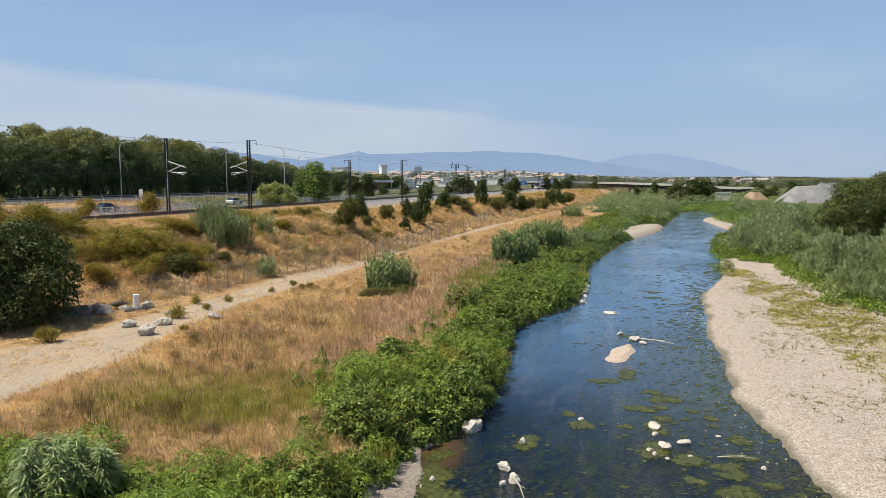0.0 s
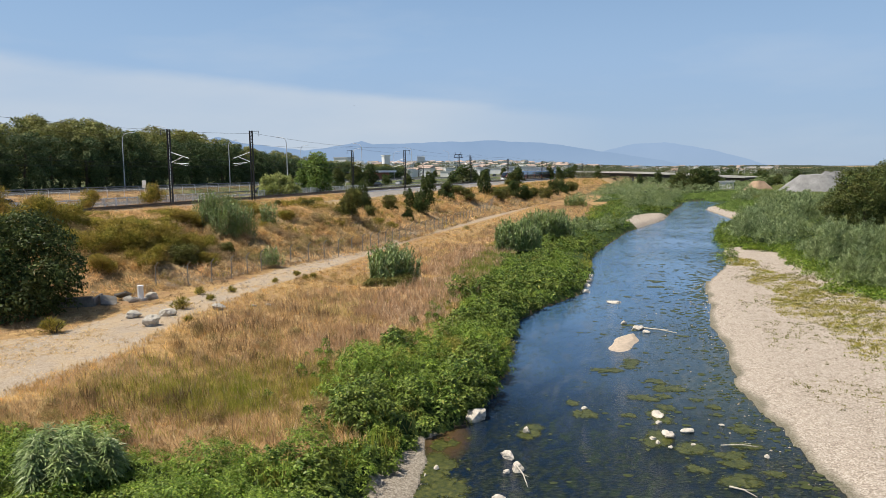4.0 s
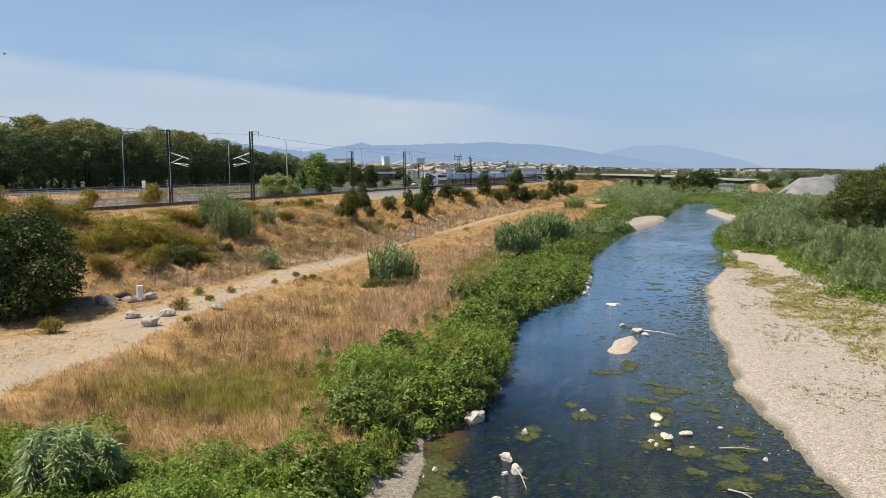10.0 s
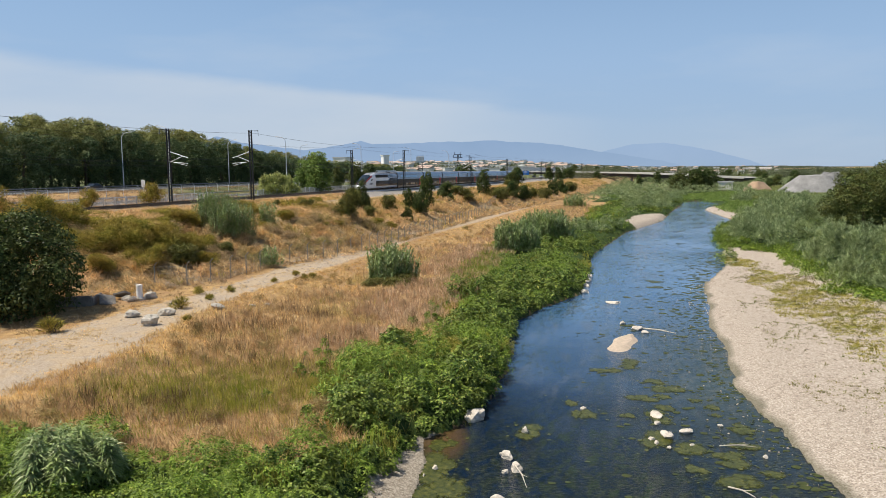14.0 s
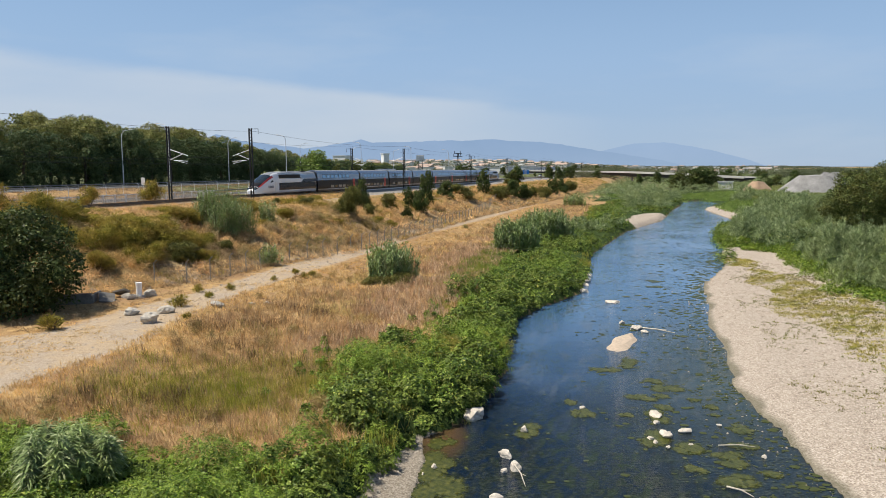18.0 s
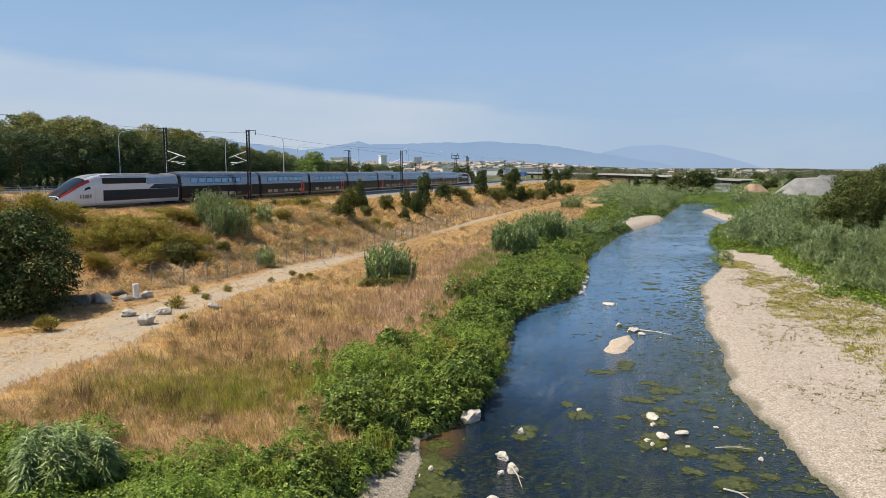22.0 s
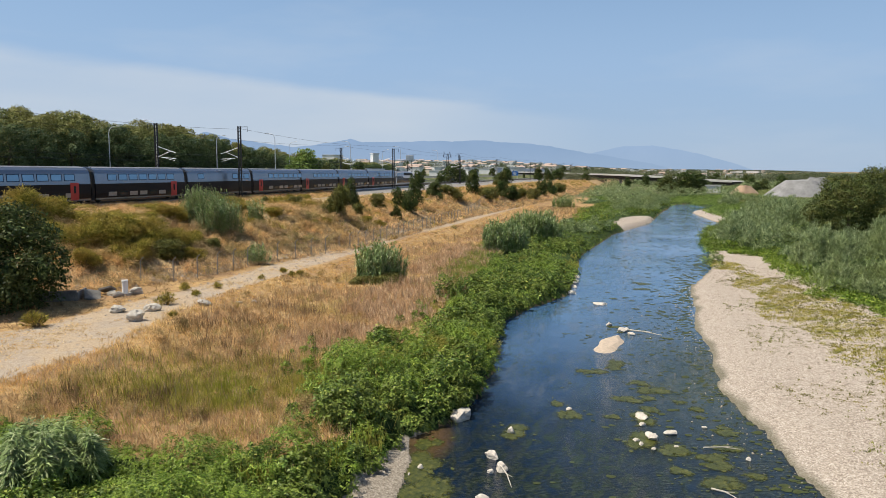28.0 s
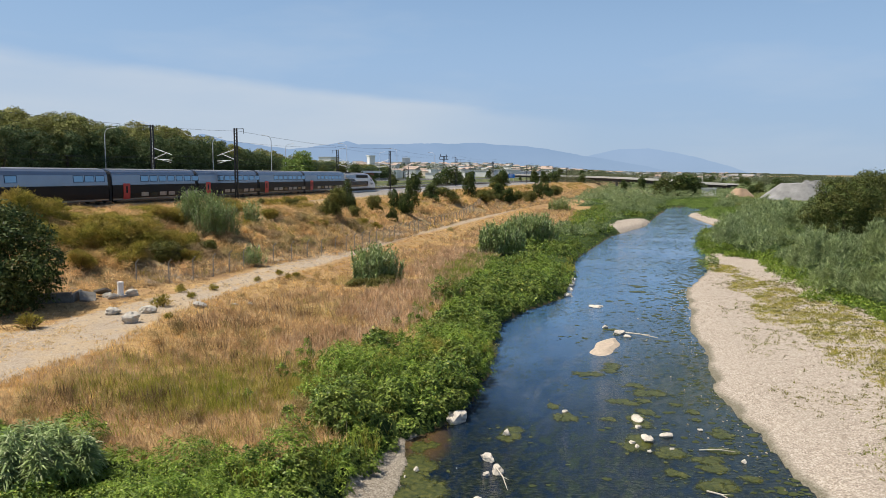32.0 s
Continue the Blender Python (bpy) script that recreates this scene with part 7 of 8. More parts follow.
# ---- river stones, mats and driftwood ----
def build_stones():
    rng = np.random.default_rng(31)
    for x, y, w, h in [(1.2, 30.75, 1.35, 0.6), (2.2, 26.3, 0.68, 0.36), (2.45, 25.1, 0.62, 0.42), (2.05, 24.9, 0.3, 0.2), (1.6, 22.7, 0.5, 0.28), (9.2, 30.8, 0.9, 0.34), (9.0, 29.9, 0.5, 0.14), (8.9, 28.3, 0.74, 0.42), (9.9, 28.8, 0.65, 0.25), (8.2, 28.0, 0.36, 0.2), (8.25, 27.6, 0.36, 0.15),
                       (8.6, 27.1, 0.28, 0.14), (3.2, 28.9, 0.42, 0.34), (6.2, 31.9, 0.38, 0.12), (12.4, 50.0, 0.6, 0.34), (12.8, 48.1, 1.1, 0.42), (13.2, 47.1, 0.55, 0.34), (13.6, 58.3, 1.5, 0.2), (11.3, 62.9, 1.0, 0.4), (12.4, 66.2, 0.5, 0.28), (12.8, 67.5, 0.45, 0.28), (-0.5, 25.3, 0.3, 0.22), (-0.9, 24.7, 0.2, 0.12), (11.9, 26.1, 0.3, 0.14), (11.5, 29.5, 0.26, 0.12), (9.6, 27.4, 0.25, 0.1), (12.2, 63.3, 1.0, 0.5), (13.1, 66.8, 0.8, 0.45), (13.8, 69.6, 0.9, 0.5), (14.7, 73.0, 0.7, 0.4)]:
        ob = part("river_stone", lump_stone(rng, w / 2, w / 2 * rng.uniform(0.55, 0.85), h * 0.62), RIVERSTONE)
        ob.matrix_world = pose(x, y, h * 0.16, 0, 0, rng.uniform(0, 360))
        tagged(ob, "pale worn stone lying in the shallow river", "stone", group="river stones")
    for x, y, w, h, turn in [(-18.2, 43.1, 1.25, 0.8, 20), (-20.4, 45.8, 1.2, 0.6, 70), (-18.5, 46.4, 1.3, 0.62, -10), (-15.6, 48.2, 1.1, 0.5, 40), (-21.9, 52.6, 1.1, 0.6, 10), (-22.9, 51.4, 0.9, 0.5, 60), (-23.6, 52.0, 0.8, 0.5, 15), (-13.8, 50.0, 0.6, 0.2, 0), (-12.9, 51.0, 0.5, 0.2, 0)]:
        ob = part("boulder", lump_stone(rng, w / 2, w / 2 * 0.75, h * 0.6), STONE)
        ob.matrix_world = pose(x, y, float(ground_z(x, y)) + h * 0.28, 0, 0, turn)
        tagged(ob, "pale grey boulder beside the dirt path", "boulder", group="path boulders")
    sand = plain("wet_sand", (0.46, 0.37, 0.28), 0.9, vary=0.25, scale=5, bump=0.6)
    ob = heap("sand_islet", 0, 0, 2.1, 6.4, 0.2, sand, "flat sandy islet in the river", 12, 0.5, 0.05)
    ob["category"] = "islet"
    for v in ob.data.vertices:
        v.co.x *= 1.1 - 0.6 * (v.co.y / 6.4 + 0.5) + 0.12 * math.sin(2.1 * v.co.y)
    ob.matrix_world = pose(11.15, 44.6, -0.02, 0, 0, -24)


build_stones()


def algae_material():
    m = Mat("river_algae", 0.45, 0, 0.4)
    c = m.ramp(m.noise(5, 5), [(0.3, (0.016, 0.026, 0.005)), (0.5, (0.058, 0.066, 0.010)), (0.7, (0.125, 0.12, 0.024))])
    m.bump(m.noise(18, 3), 0.8, 0.03)
    a = m.N.new("ShaderNodeMath")
    a.operation = "MULTIPLY_ADD"
    m.L.new(m.noise(6, 4), a.inputs[0])
    a.inputs[1].default_value = 0.9
    m.L.new(m.attr("core"), a.inputs[2])
    m.L.new(m.span(a.outputs[0], 0.38, 0.85), m.b.inputs["Alpha"])
    return m.done(c)


ALGAE = algae_material()
SPECK = plain("algae_speck", (0.05, 0.06, 0.014), 0.6, vary=0.4, scale=4)


def mat_of_weed(rng, bm, x, y, w, d):
    """A ragged floating patch: one large blot and many small ones round it."""
    blots = [(rng.normal() * 0.26, rng.normal() * 0.26, 0.32 + 0.28 * rng.random()) for i in range(6)] + [(rng.normal() * 0.55, rng.normal() * 0.55, 0.03 + 0.12 * rng.random() ** 2) for i in range(22)]
    for bx, by, r in blots:
        n = 26 if r > 0.25 else 7
        k0 = rng.random() * 6
        z = 0.004 + 0.012 * rng.random()
        ring = []
        for i in range(n):
            k = 2 * math.pi * i / n
            f = r * (1 + 0.13 * math.sin(2 * k + k0) + 0.08 * math.sin(5 * k + 2 * k0) + 0.06 * rng.normal())
            ring.append(bm.verts.new((x + (bx + math.cos(k) * f) * w / 2, y + (by + math.sin(k) * f) * d / 2, z)))
        c = bm.verts.new((x + bx * w / 2, y + by * d / 2, z + 0.012))
        c[bm.verts.layers.float["core"]] = 1.0
        for i in range(n):
            bm.faces.new((ring[i], ring[(i + 1) % n], c))


def build_algae():
    rng = np.random.default_rng(33)
    for x, y, w, d in [(5.7, 32.8, 0.8, 1.2), (6.05, 31.1, 1.0, 1.5), (3.2, 29.0, 1.35, 1.6), (9.5, 31.2, 1.6, 2.0), (8.3, 28.0, 1.5, 1.9), (9.4, 26.7, 1.4, 1.7), (8.9, 25.1, 0.8, 0.9), (9.9, 24.1, 1.7, 1.3), (9.9, 38.9, 1.2, 1.0), (10.6, 35.9, 1.1, 0.9), (10.3, 39.9, 1.2, 1.3), (10.2, 33.6, 0.8, 0.8), (11.6, 33.0, 0.7, 0.6), (15.3, 46.0, 1.4, 1.2), (20.2, 69.2, 2.7, 2.2),
                       (8.5, 38.2, 1.5, 1.4), (7.9, 30.9, 0.7, 0.8), (11.8, 30.8, 0.5, 0.5), (11.6, 27.2, 1.2, 0.8), (11.6, 24.5, 1.1, 0.8), (16.0, 56.2, 1.1, 1.0), (12.7, 49.4, 2.2, 1.6), (-0.4, 25.5, 1.6, 2.8), (-0.3, 27.6, 1.1, 1.4), (19.5, 66.0, 2.6, 2.6), (15.3, 60.8, 1.4, 1.6), (11.0, 34.8, 1.6, 1.4), (9.2, 33.5, 1.3, 1.2), (12.4, 29.0, 1.0, 1.2), (10.6, 26.0, 1.6, 1.6), (12.0, 31.8, 0.9, 1.0), (-0.3, 23.3, 1.7, 2.4)]:
        bm = BM()
        bm.verts.layers.float.new("core")
        f = 1.3 if y < 45 else 0.75
        mat_of_weed(rng, bm, 0, 0, w * f, d * f)
        ob = part("algae_mat", bm, ALGAE)
        ob.location = (x, y, 0)
        tagged(ob, "olive green algae mat floating on the river", "algae", kind="stuff")
    bm = BM()
    for i in range(1500):
        y = 20 + 75 * rng.random() ** 1.3
        xl, xr = np.interp(y, Y_L, X_L), np.interp(y, Y_R, X_R)
        x = xr - abs(rng.normal()) * (xr - xl) * (0.33 if i % 2 else 0.1)
        if x > xl + 1.5:
            s = (0.03 + 0.11 * rng.random() ** 3) * max(1, y / 36)
            n, k0 = 8, rng.random() * 6
            ring = [bm.verts.new((x + math.cos(2 * math.pi * j / n) * s * (1.2 + 0.5 * rng.random()), y + math.sin(2 * math.pi * j / n) * s * (0.8 + 0.5 * rng.random()), 0.008)) for j in range(n)]
            c = bm.verts.new((x, y, 0.02))
            for j in range(n):
                bm.faces.new((ring[j], ring[(j + 1) % n], c))
    tagged(part("algae_specks", bm, SPECK), "scattered specks of floating algae", "algae", kind="stuff")


build_algae()


def weed_streaks():
    """Dark strands of water weed trailing at the surface."""
    rng = np.random.default_rng(36)
    n = 5200
    y = 46 + 150 * rng.random(n) ** 1.4
    f = rng.random(n)
    xl, xr = np.interp(y, Y_L, X_L), np.interp(y, Y_R, X_R)
    x = xl + 1 + (xr - xl - 2) * f
    keep = 0.5 * waves(x, y, 9.0, 3) + 0.5 * waves(x, y, 2.3, 5) + 0.5 * rng.normal(size=n) > 0.45
    x, y = x[keep], y[keep]
    n = len(x)
    ln = (0.2 + 0.7 * rng.random(n) ** 3) * np.maximum(0.6, y / 80)
    turn = 0.35 + 0.5 * rng.normal(size=n)
    d = np.stack([np.cos(turn), np.sin(turn) * 0.5, np.zeros(n)], 1)
    s = np.stack([-d[:, 1], d[:, 0], np.zeros(n)], 1) * (0.085 * np.maximum(0.6, y / 60) ** 1.5 * (0.4 + rng.random(n)))[:, None]
    p = np.stack([x, y, np.full(n, 0.012)], 1)
    q = np.stack([p - d * ln[:, None] / 2, p + s, p + d * ln[:, None] / 2, p - s], 1)
    tagged(part("weed_strands", soup("weed_strands", q.reshape(-1, 3)), SPECK), "dark strands of water weed on the river", "water weed", kind="stuff")


weed_streaks()


def driftwood(p, q, r, label="pale stick of driftwood in the river"):
    p, q = Vector(p), Vector(q)
    bm = BM()
    mid = p.lerp(q, 0.5) + Vector((0.04, 0.03, 0.05))
    tube(bm, [p - p, mid - p, q - p], [r, r * 0.8, r * 0.35], 6)
    tube(bm, [mid - p, mid - p + (q - p) * 0.2 + Vector((0.12, 0, 0.06))], [r * 0.5, r * 0.2], 5)
    ob = part("driftwood", bm, plain("bleached_wood", (0.50, 0.45, 0.37), 0.85, vary=0.25, scale=8))
    ob.location = p
    tagged(ob, label, "driftwood", group="driftwood")


driftwood((13.2, 48.3, 0.08), (15.1, 46.7, 0.06), 0.06)
driftwood((2.4, 25.0, 0.25), (2.66, 23.6, 0.05), 0.03)
driftwood((9.5, 23.5, 0.06), (10.1, 22.7, 0.05), 0.035)
driftwood((10.6, 27.2, 0.05), (12.0, 27.0, 0.05), 0.03)


def pebbles():
    """Cobbles of the gravel bar and the shallows: real stones, joined."""
    rng = np.random.default_rng(35)
    base = np.array([(1, 0, 0), (0.3, 0.95, 0.05), (-0.8, 0.6, 0), (-0.85, -0.5, 0.05), (0.25, -1, 0), (0.1, 0.05, 0.75)])
    tri = ((0, 1, 5), (1, 2, 5), (2, 3, 5), (3, 4, 5), (4, 0, 5))

    def lay(name, x, y, s, mat, label, lift=0.0):
        n = len(x)
        k = rng.random(n) * 6.283
        z = ground_z(x, y) if lift is None else np.full(n, lift)
        c, sn = np.cos(k), np.sin(k)
        f = 0.7 + 0.6 * rng.random((n, 3))
        P = base[None] * f[:, None, :] * s[:, None, None]
        Q = np.stack([P[..., 0] * c[:, None] - P[..., 1] * sn[:, None] + x[:, None], P[..., 0] * sn[:, None] + P[..., 1] * c[:, None] + y[:, None], P[..., 2] + z[:, None] - 0.01], -1)
        V = np.stack([Q[:, list(t)] for t in tri], 1).reshape(-1, 3)
        tagged(part(name, soup(name, V, 3), mat), label, "gravel", kind="stuff")

    m = Mat("river_pebble", 0.9, 0, 0.2)
    n1 = m.noise(3.1, 2, None, 0.8)
    c = m.ramp(n1, [(0.25, (0.15, 0.12, 0.09)), (0.45, (0.32, 0.265, 0.21)), (0.6, (0.44, 0.375, 0.305)), (0.75, (0.62, 0.56, 0.48))])
    PEB = m.done(c)
    x, y = scatter(rng, 60000, 10, 36, 19, 80, lambda x, y, r: (x > np.interp(y, Y_R, X_R) + 0.2 + 1.6 * r ** 0.3 * (0.5 + 0.5 * waves(x, y, 1.3))) & (x < np.interp(y, Y_V, X_V) + 0.5) & (r < np.clip(30 / y, 0, 1) ** 1.6))
    lay("gravel_cobbles", x, y, 0.045 * (0.5 + 1.1 * rng.random(len(x)) ** 2) * np.maximum(1, y / 35), PEB, "rounded pale cobbles of the gravel bar", None)
    x, y = scatter(rng, 9000, 6, 26, 20, 68, lambda x, y, r: (x < np.interp(y, Y_R, X_R) + 0.5) & (r < np.exp(-(np.interp(y, Y_R, X_R) - x) / 0.9)))
    lay("wet_cobbles", x, y, 0.045 * (0.5 + rng.random(len(x)) ** 3) * np.maximum(1, y / 40), PEB, "pale cobbles showing above the shallow water", 0.0)
    x, y = scatter(rng, 5000, -4, 0, 20, 29, lambda x, y, r: (x > np.interp(y, Y_L, X_L) - spit_width(y) - 0.2) & (x < np.interp(y, Y_L, X_L) + 0.3) & (r < 0.5))
    lay("spit_cobbles", x, y, 0.024 * (0.4 + rng.random(len(x)) ** 2), plain("spit_pebble", (0.30, 0.25, 0.195), 0.9, vary=0.5, scale=7), "pale cobbles of the small spit", None)
    x, y = scatter(rng, 16000, -31, -5, 26, 90, lambda x, y, r: (x > np.interp(y, Y_F, X_F) - 0.6) & (x < np.interp(y, Y_N, X_N) + 0.3) & (r < np.clip(32 / y, 0, 1)))
    lay("path_stones", x, y, 0.045 * (0.4 + 1.9 * rng.random(len(x)) ** 4) * np.maximum(1, y / 40), PEB, "loose pale stones on the dirt path", None)
    x, y = scatter(rng, 2600, -28, -12, 46, 78, lambda x, y, r: np.abs(to_line(x, y)[1] - np.interp(to_line(x, y)[0], A_T, Q_T) - 1.2) < 1.3)
    lay("slope_rubble", x, y, 0.16 * (0.4 + 1.2 * rng.random(len(x)) ** 3), PEB, "grey rubble at the foot of the embankment", None)


pebbles()


# ---- path fence, pipe and culvert ----
def path_fence():
    pts = [(-23.6, 57.4), (-22.7, 58.1), (-20.9, 58.8), (-18.9, 63.3), (-16.8, 70.9), (-14.0, 75), (-10.2, 82), (-6.0, 96.5), (5.9, 142.7), (12.5, 180)]
    seg = [math.dist(a, b) for a, b in zip(pts, pts[1:])]
    total = np.concatenate([[0], np.cumsum(seg)])
    o0 = Vector((*pts[1], float(ground_z(*pts[1]))))
    ob = empty("chain_link_fence", Matrix.Translation(o0))
    grey = plain("weathered_post", (0.27, 0.255, 0.23), 0.85)
    prev = None
    for s in np.arange(0, total[-1], 2.5):
        x, y = np.interp(s, total, [p[0] for p in pts]), np.interp(s, total, [p[1] for p in pts])
        p = Vector((x, y, float(ground_z(x, y)))) - o0
        part("post", tube(BM(), [p + Vector((0, 0, -0.3)), p + Vector((0, 0, 1.75)), p + Vector((0.28, -0.12, 2.05))], 0.05, 6), grey, ob)
        if prev is not None:
            bm = BM()
            for z in (0.15, 0.6, 1.1, 1.65):
                tube(bm, [prev + Vector((0, 0, z)), p + Vector((0, 0, z))], 0.008, 3)
            if s < 70:
                for k in range(9):
                    a, b = prev.lerp(p, k / 9), prev.lerp(p, (k + 1) / 9)
                    tube(bm, [a + Vector((0, 0, 0.15)), b + Vector((0, 0, 1.65))], 0.004, 3)
                    tube(bm, [a + Vector((0, 0, 1.65)), b + Vector((0, 0, 0.15))], 0.004, 3)
            part("wire_mesh", bm, grey, ob)
        prev = p
    tagged(ob, "chain-link fence on grey posts with cranked tops", "fence")


path_fence()


def white_pipe():
    ob = empty("white_standpipe")
    bm = BM()
    bmesh.ops.create_cone(bm, cap_ends=True, segments=24, radius1=0.21, radius2=0.21, depth=1.05)
    bmesh.ops.translate(bm, verts=bm.verts, vec=(0, 0, 0.5))
    part("pipe", bm, WHITE, ob)
    bm = BM()
    bmesh.ops.create_cone(bm, cap_ends=True, segments=24, radius1=0.235, radius2=0.225, depth=0.12)
    bmesh.ops.translate(bm, verts=bm.verts, vec=(0, 0, 1.06))
    part("cap", bm, WHITE, ob)
    bm = BM()
    bmesh.ops.create_cone(bm, cap_ends=True, segments=20, radius1=0.5, radius2=0.42, depth=0.3)
    part("base", bm, CONCRETE, ob)
    tagged(put(ob, -22.6, 52.1), "white standpipe with a cap on a concrete base", "pipe")


white_pipe()


def culvert():
    ob = empty("culvert_headwall")
    part("wall", box(BM(), -1.4, 1.4, -0.2, 0.2, -0.3, 0.7, bevel=0.03), SHADED_CONCRETE, ob)
    part("wing_wall", box(BM(), 1.3, 1.5, -0.1, 2.4, -0.3, 0.55, bevel=0.03), SHADED_CONCRETE, ob)
    for x, y, z, rx, ry, rz, w in ((2.2, 0.9, 0.2, 24, 14, 20, 0.55), (2.9, 2.2, 0.4, -16, 22, 70, 0.4)):
        sl = part("slab", box(BM(), -w, w, -w * 1.2, w * 1.2, -0.08, 0.08, bevel=0.03), SHADED_CONCRETE, ob)
        sl.matrix_basis = pose(x, y, z, rx, ry, rz)
    tagged(put(ob, -26.4, 49.6, 12), "concrete culvert headwall with broken slabs, darkened for tree shade", "culvert")


culvert()


# ---- vehicles and bird ----
def wheel(parent, x, y, r=0.33):
    bm = BM()
    bmesh.ops.create_cone(bm, cap_ends=True, segments=18, radius1=r, radius2=r, depth=0.22)
    bmesh.ops.transform(bm, matrix=pose(x, y, r, 0, 90, 0), verts=bm.verts)
    w = part("wheel", bm, BLACK, parent)
    bm = BM()
    bmesh.ops.create_cone(bm, cap_ends=True, segments=14, radius1=r * 0.6, radius2=r * 0.6, depth=0.24)
    bmesh.ops.transform(bm, matrix=pose(x, y, r, 0, 90, 0), verts=bm.verts)
    part("rim", bm, GALV, w)


def side_form(prof, half, taper, z_taper):
    """A car body: its side outline drawn out to both sides, narrower above the waist."""
    rings = []
    for s in (-1, -0.93, 0.93, 1):
        k = 0.97 if abs(s) == 1 else 1
        rings.append([((s if abs(s) < 1 else s * 1.0) * (half - (taper if z > z_taper else 0)), y * k, z if z < z_taper else z * (0.985 if abs(s) == 1 else 1)) for y, z in prof])
    return solid(rings)


def car(paint, label):
    ob = empty("car")
    part("body", side_form([(-2.1, 0.3), (-2.15, 0.65), (-1.9, 0.85), (-1.0, 0.95), (1.75, 0.98), (2.1, 0.85), (2.12, 0.35)], 0.88, 0.0, 9), paint, ob)
    part("cabin", side_form([(-1.05, 0.93), (-0.35, 1.42), (1.0, 1.45), (1.75, 0.95)], 0.82, 0.12, 1.2), GLASS, ob)
    part("roof", box(BM(), -0.66, 0.66, -0.3, 1.0, 1.43, 1.48, bevel=0.02), paint, ob)
    for x in (-0.8, 0.8):
        for y in (-1.3, 1.3):
            wheel(ob, x, y)
        part("headlight", box(BM(), x - 0.16, x + 0.16, -2.14, -2.0, 0.6, 0.75), PALE, ob)
    return tagged(ob, label, "car")


def van():
    ob = empty("van")
    part("body", side_form([(-2.9, 0.35), (-2.95, 0.9), (-2.75, 1.2), (-2.0, 1.3), (-1.35, 2.25), (-1.1, 2.5), (2.9, 2.55), (2.98, 0.4)], 1.0, 0.08, 1.5), WHITE, ob)
    for s in (-1, 1):
        part("side_window", box(BM(), s * 0.95 - 0.03, s * 0.95 + 0.03, -1.5, -0.5, 1.35, 1.95), GLASS, ob)
        part("side_window", box(BM(), s * 0.95 - 0.03, s * 0.95 + 0.03, -0.3, 2.6, 1.4, 2.0), GLASS, ob)
    bm = BM()
    v = [bm.verts.new(p) for p in ((-0.85, -2.02, 1.38), (0.85, -2.02, 1.38), (0.8, -1.42, 2.22), (-0.8, -1.42, 2.22))]
    bm.faces.new(v)
    part("windscreen", bm, GLASS, ob)
    for x in (-0.88, 0.88):
        for y in (-1.9, 1.9):
            wheel(ob, x, y, 0.36)
    return tagged(ob, "white high-roofed van driving along the road", "van")


DARK_PAINT = plain("dark_car_paint", (0.07, 0.07, 0.08), 0.25, 0.3, 0.1, 1, 0)
SILVER_PAINT = plain("silver_car_paint", (0.45, 0.46, 0.48), 0.3, 0.6, 0.08, 1, 0)
white_van = van()
traffic = [(white_van, 112.0 + 4, 176, 6.0, -31.0)]
for paint, label, q, a, t, v in ((DARK_PAINT, "dark grey car driving along the road", 106, 126.7, 0.0, 39), (SILVER_PAINT, "silver car driving along the road", 117, 139.9, 2.0, -40), (DARK_PAINT, "dark grey car driving along the road", 106, 126.6, 2.5, 42),
                                 (WHITE, "white car driving along the road", 106, 176.9, 6.0, 38), (DARK_PAINT, "dark grey car driving along the road", 117, 134, 8.5, -34), (DARK_PAINT, "dark grey car driving along the road", 117, 138, 12.5, -33),
                                 (DARK_PAINT, "dark grey car driving along the road", 117, 172, 13.0, -37), (DARK_PAINT, "dark grey car driving along the road", 117, 138.5, 16.5, -31), (DARK_PAINT, "dark grey car driving along the road", 106, 135, 19.5, 33), (WHITE, "white car driving along the road", 106, 176, 0.0, 33)):
    if v > 0:
        q, a, v = 86.0, a * 86 / 106, v * 86 / 106
    c = car(paint, label)
    c["group"] = "road traffic"
    traffic.append((c, q, a, t, v))


def build_bird():
    ob = empty("bird")
    dark = plain("dark_plumage", (0.02, 0.02, 0.022), 0.8)
    bm = BM()
    bmesh.ops.create_icosphere(bm, subdivisions=2, radius=1)
    bmesh.ops.scale(bm, vec=(0.035, 0.10, 0.035), verts=bm.verts)
    part("body", bm, dark, ob)
    for s in (-1, 1):
        part("wing", loft([[(s * x, y, z) for x, y, z in r] for r in ([(0.02, -0.05, 0.02), (0.02, 0.04, 0.02)], [(0.12, -0.07, 0.06), (0.12, 0.0, 0.06)], [(0.22, 0.03, 0.05), (0.22, 0.05, 0.05)])]), dark, ob)
    part("tail", box(BM(), -0.02, 0.02, 0.08, 0.17, -0.005, 0.005), dark, ob)
    return tagged(ob, "small dark bird flying across the sky", "bird")


bird = build_bird()


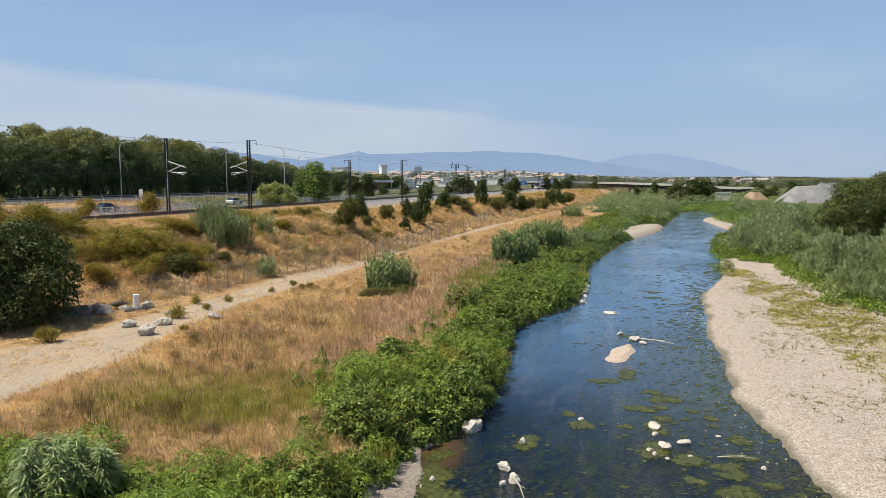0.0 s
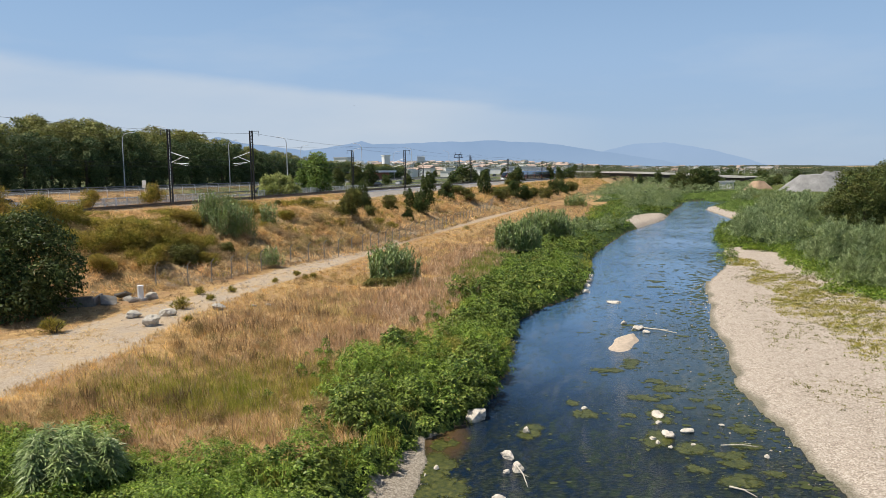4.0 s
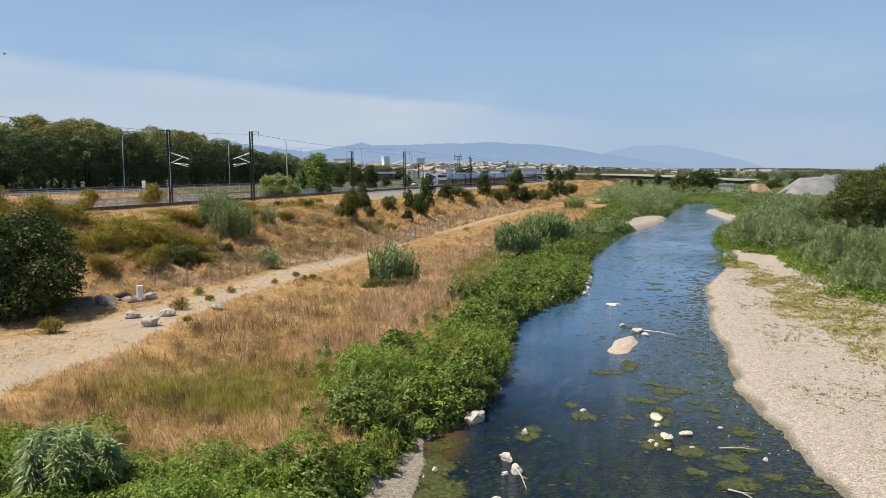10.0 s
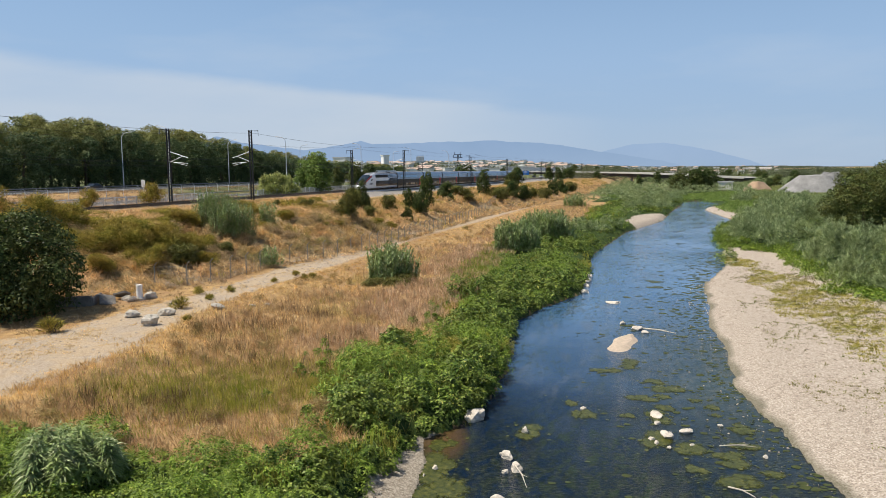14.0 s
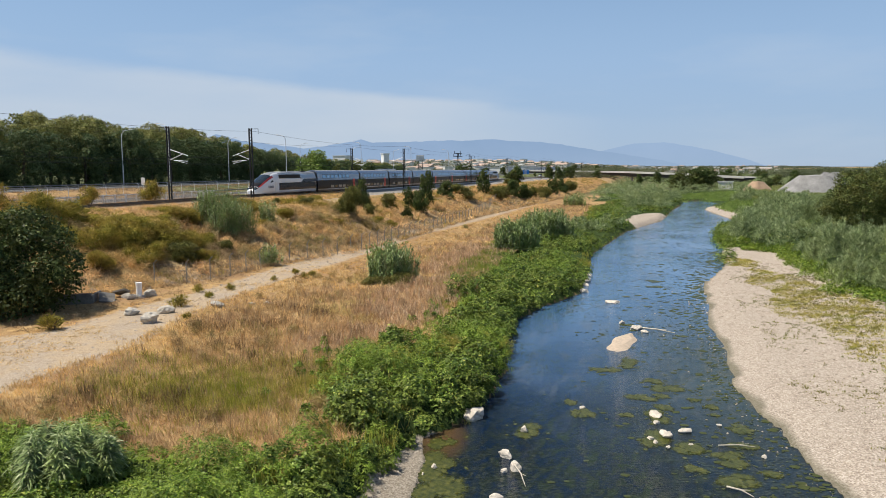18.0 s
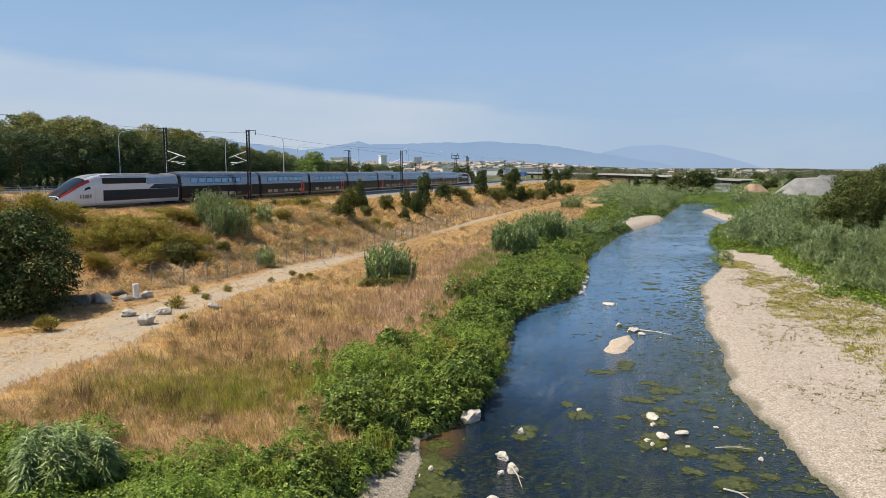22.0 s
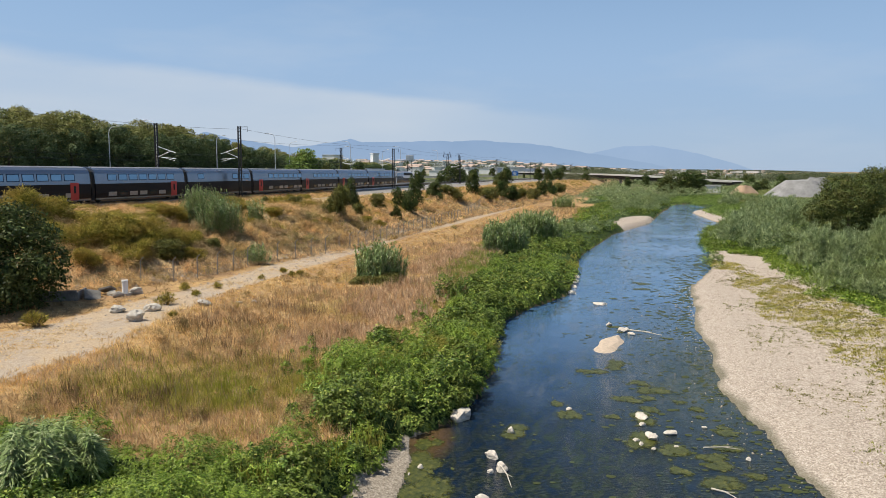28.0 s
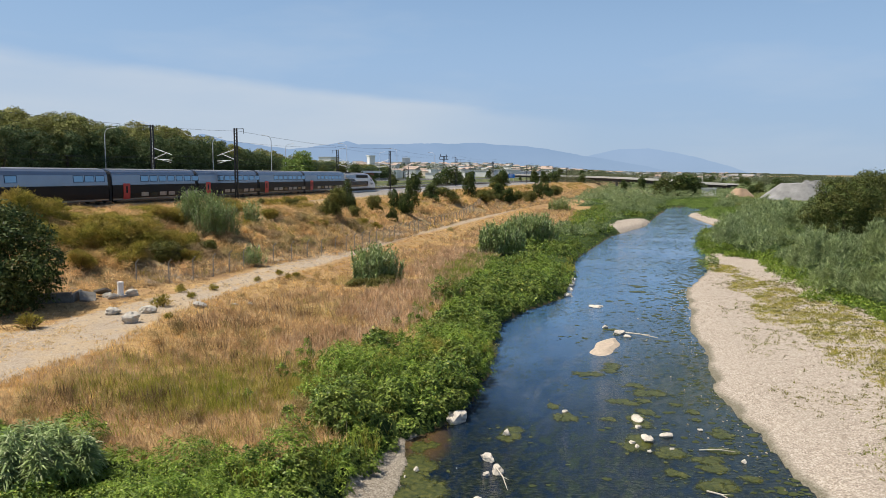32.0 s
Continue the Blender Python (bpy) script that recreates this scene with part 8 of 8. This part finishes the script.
# ---- movement ----
def motions():
    rows = [(0, 402), (1.5, 370), (3, 338), (4.5, 308), (6, 279), (7.5, 252), (9, 226), (11, 197.5), (13, 170.5), (14, 158), (15, 145.7), (16, 133.4), (17, 121.2), (18, 109.4), (19, 97.9), (20, 87), (21, 76.4), (22, 66), (23, 55.5), (24, 45.8), (25, 36.2), (26, 27.3), (27, 18.7), (28, 10.3), (29, 1.8), (30, -6.7), (31, -15), (32, -23.2)]
    keys = []
    for t, a in rows:
        p, e = line(a, 63.1), line(a + 200.19, 63.1)
        d = e - p
        keys.append((t, pose(p.x, p.y, RAIL_Z, 0, 0, -math.degrees(math.atan2(d.x, d.y)))))
    walk(train, keys)
    walk(water, [(0, pose(0, 6, 0)), (16, pose(0, 2, 0)), (32, pose(0, -2, 0))])
    for ob, q, a, t0, v in traffic:
        keys = []
        for t in (0, 4, 8, 12, 16, 20, 24, 28, 32):
            s = a + v * (t - t0)
            p, e = line(s, q), line(s + 1, q)
            turn = -math.degrees(math.atan2(e.x - p.x, e.y - p.y)) + (180 if v > 0 else 0)
            keys.append((t, pose(p.x, p.y, max(ROAD_Z if q > 95 else NEAR_Z, float(ground_z(p.x, p.y))) + 0.01, 0, 0, turn)))
        walk(ob, keys)
    walk(bird, [
        (0, pose(-60, 320, 40, 0, 0, -60)),
        (6, pose(-8.39, 109.19, 21.15, 0, 0, -60)),
        (6.8, pose(-2.42, 79.59, 18.55, 0, 0, -60)),
        (7.2, pose(2.16, 65.64, 17.36, 0, 0, -60)),
        (7.6, pose(5.25, 57.44, 16.9, 0, 0, -30)),
        (8, pose(6.64, 55.14, 17.97, 0, 0, 20)),
        (8.4, pose(3.81, 55.12, 19.93, 0, 0, 70)),
        (8.6, pose(0.87, 56.01, 21.34, 0, 0, 90)),
        (8.8, pose(-3.45, 55.71, 22.38, 0, 0, 90)),
        (9, pose(-7.53, 55.24, 22.68, 0, 0, 90)),
        (9.2, pose(-11.75, 54.6, 22.17, 0, 0, 90)),
        (9.6, pose(-22.16, 51.61, 20.5, 0, 0, 90)),
        (10, pose(-29.09, 48.34, 18.89, 0, 0, 90)),
        (10.4, pose(-34.63, 44.82, 17.2, 0, 0, 90)),
        (32, pose(-320, 60, 30, 0, 0, 90)),
    ])


motions()
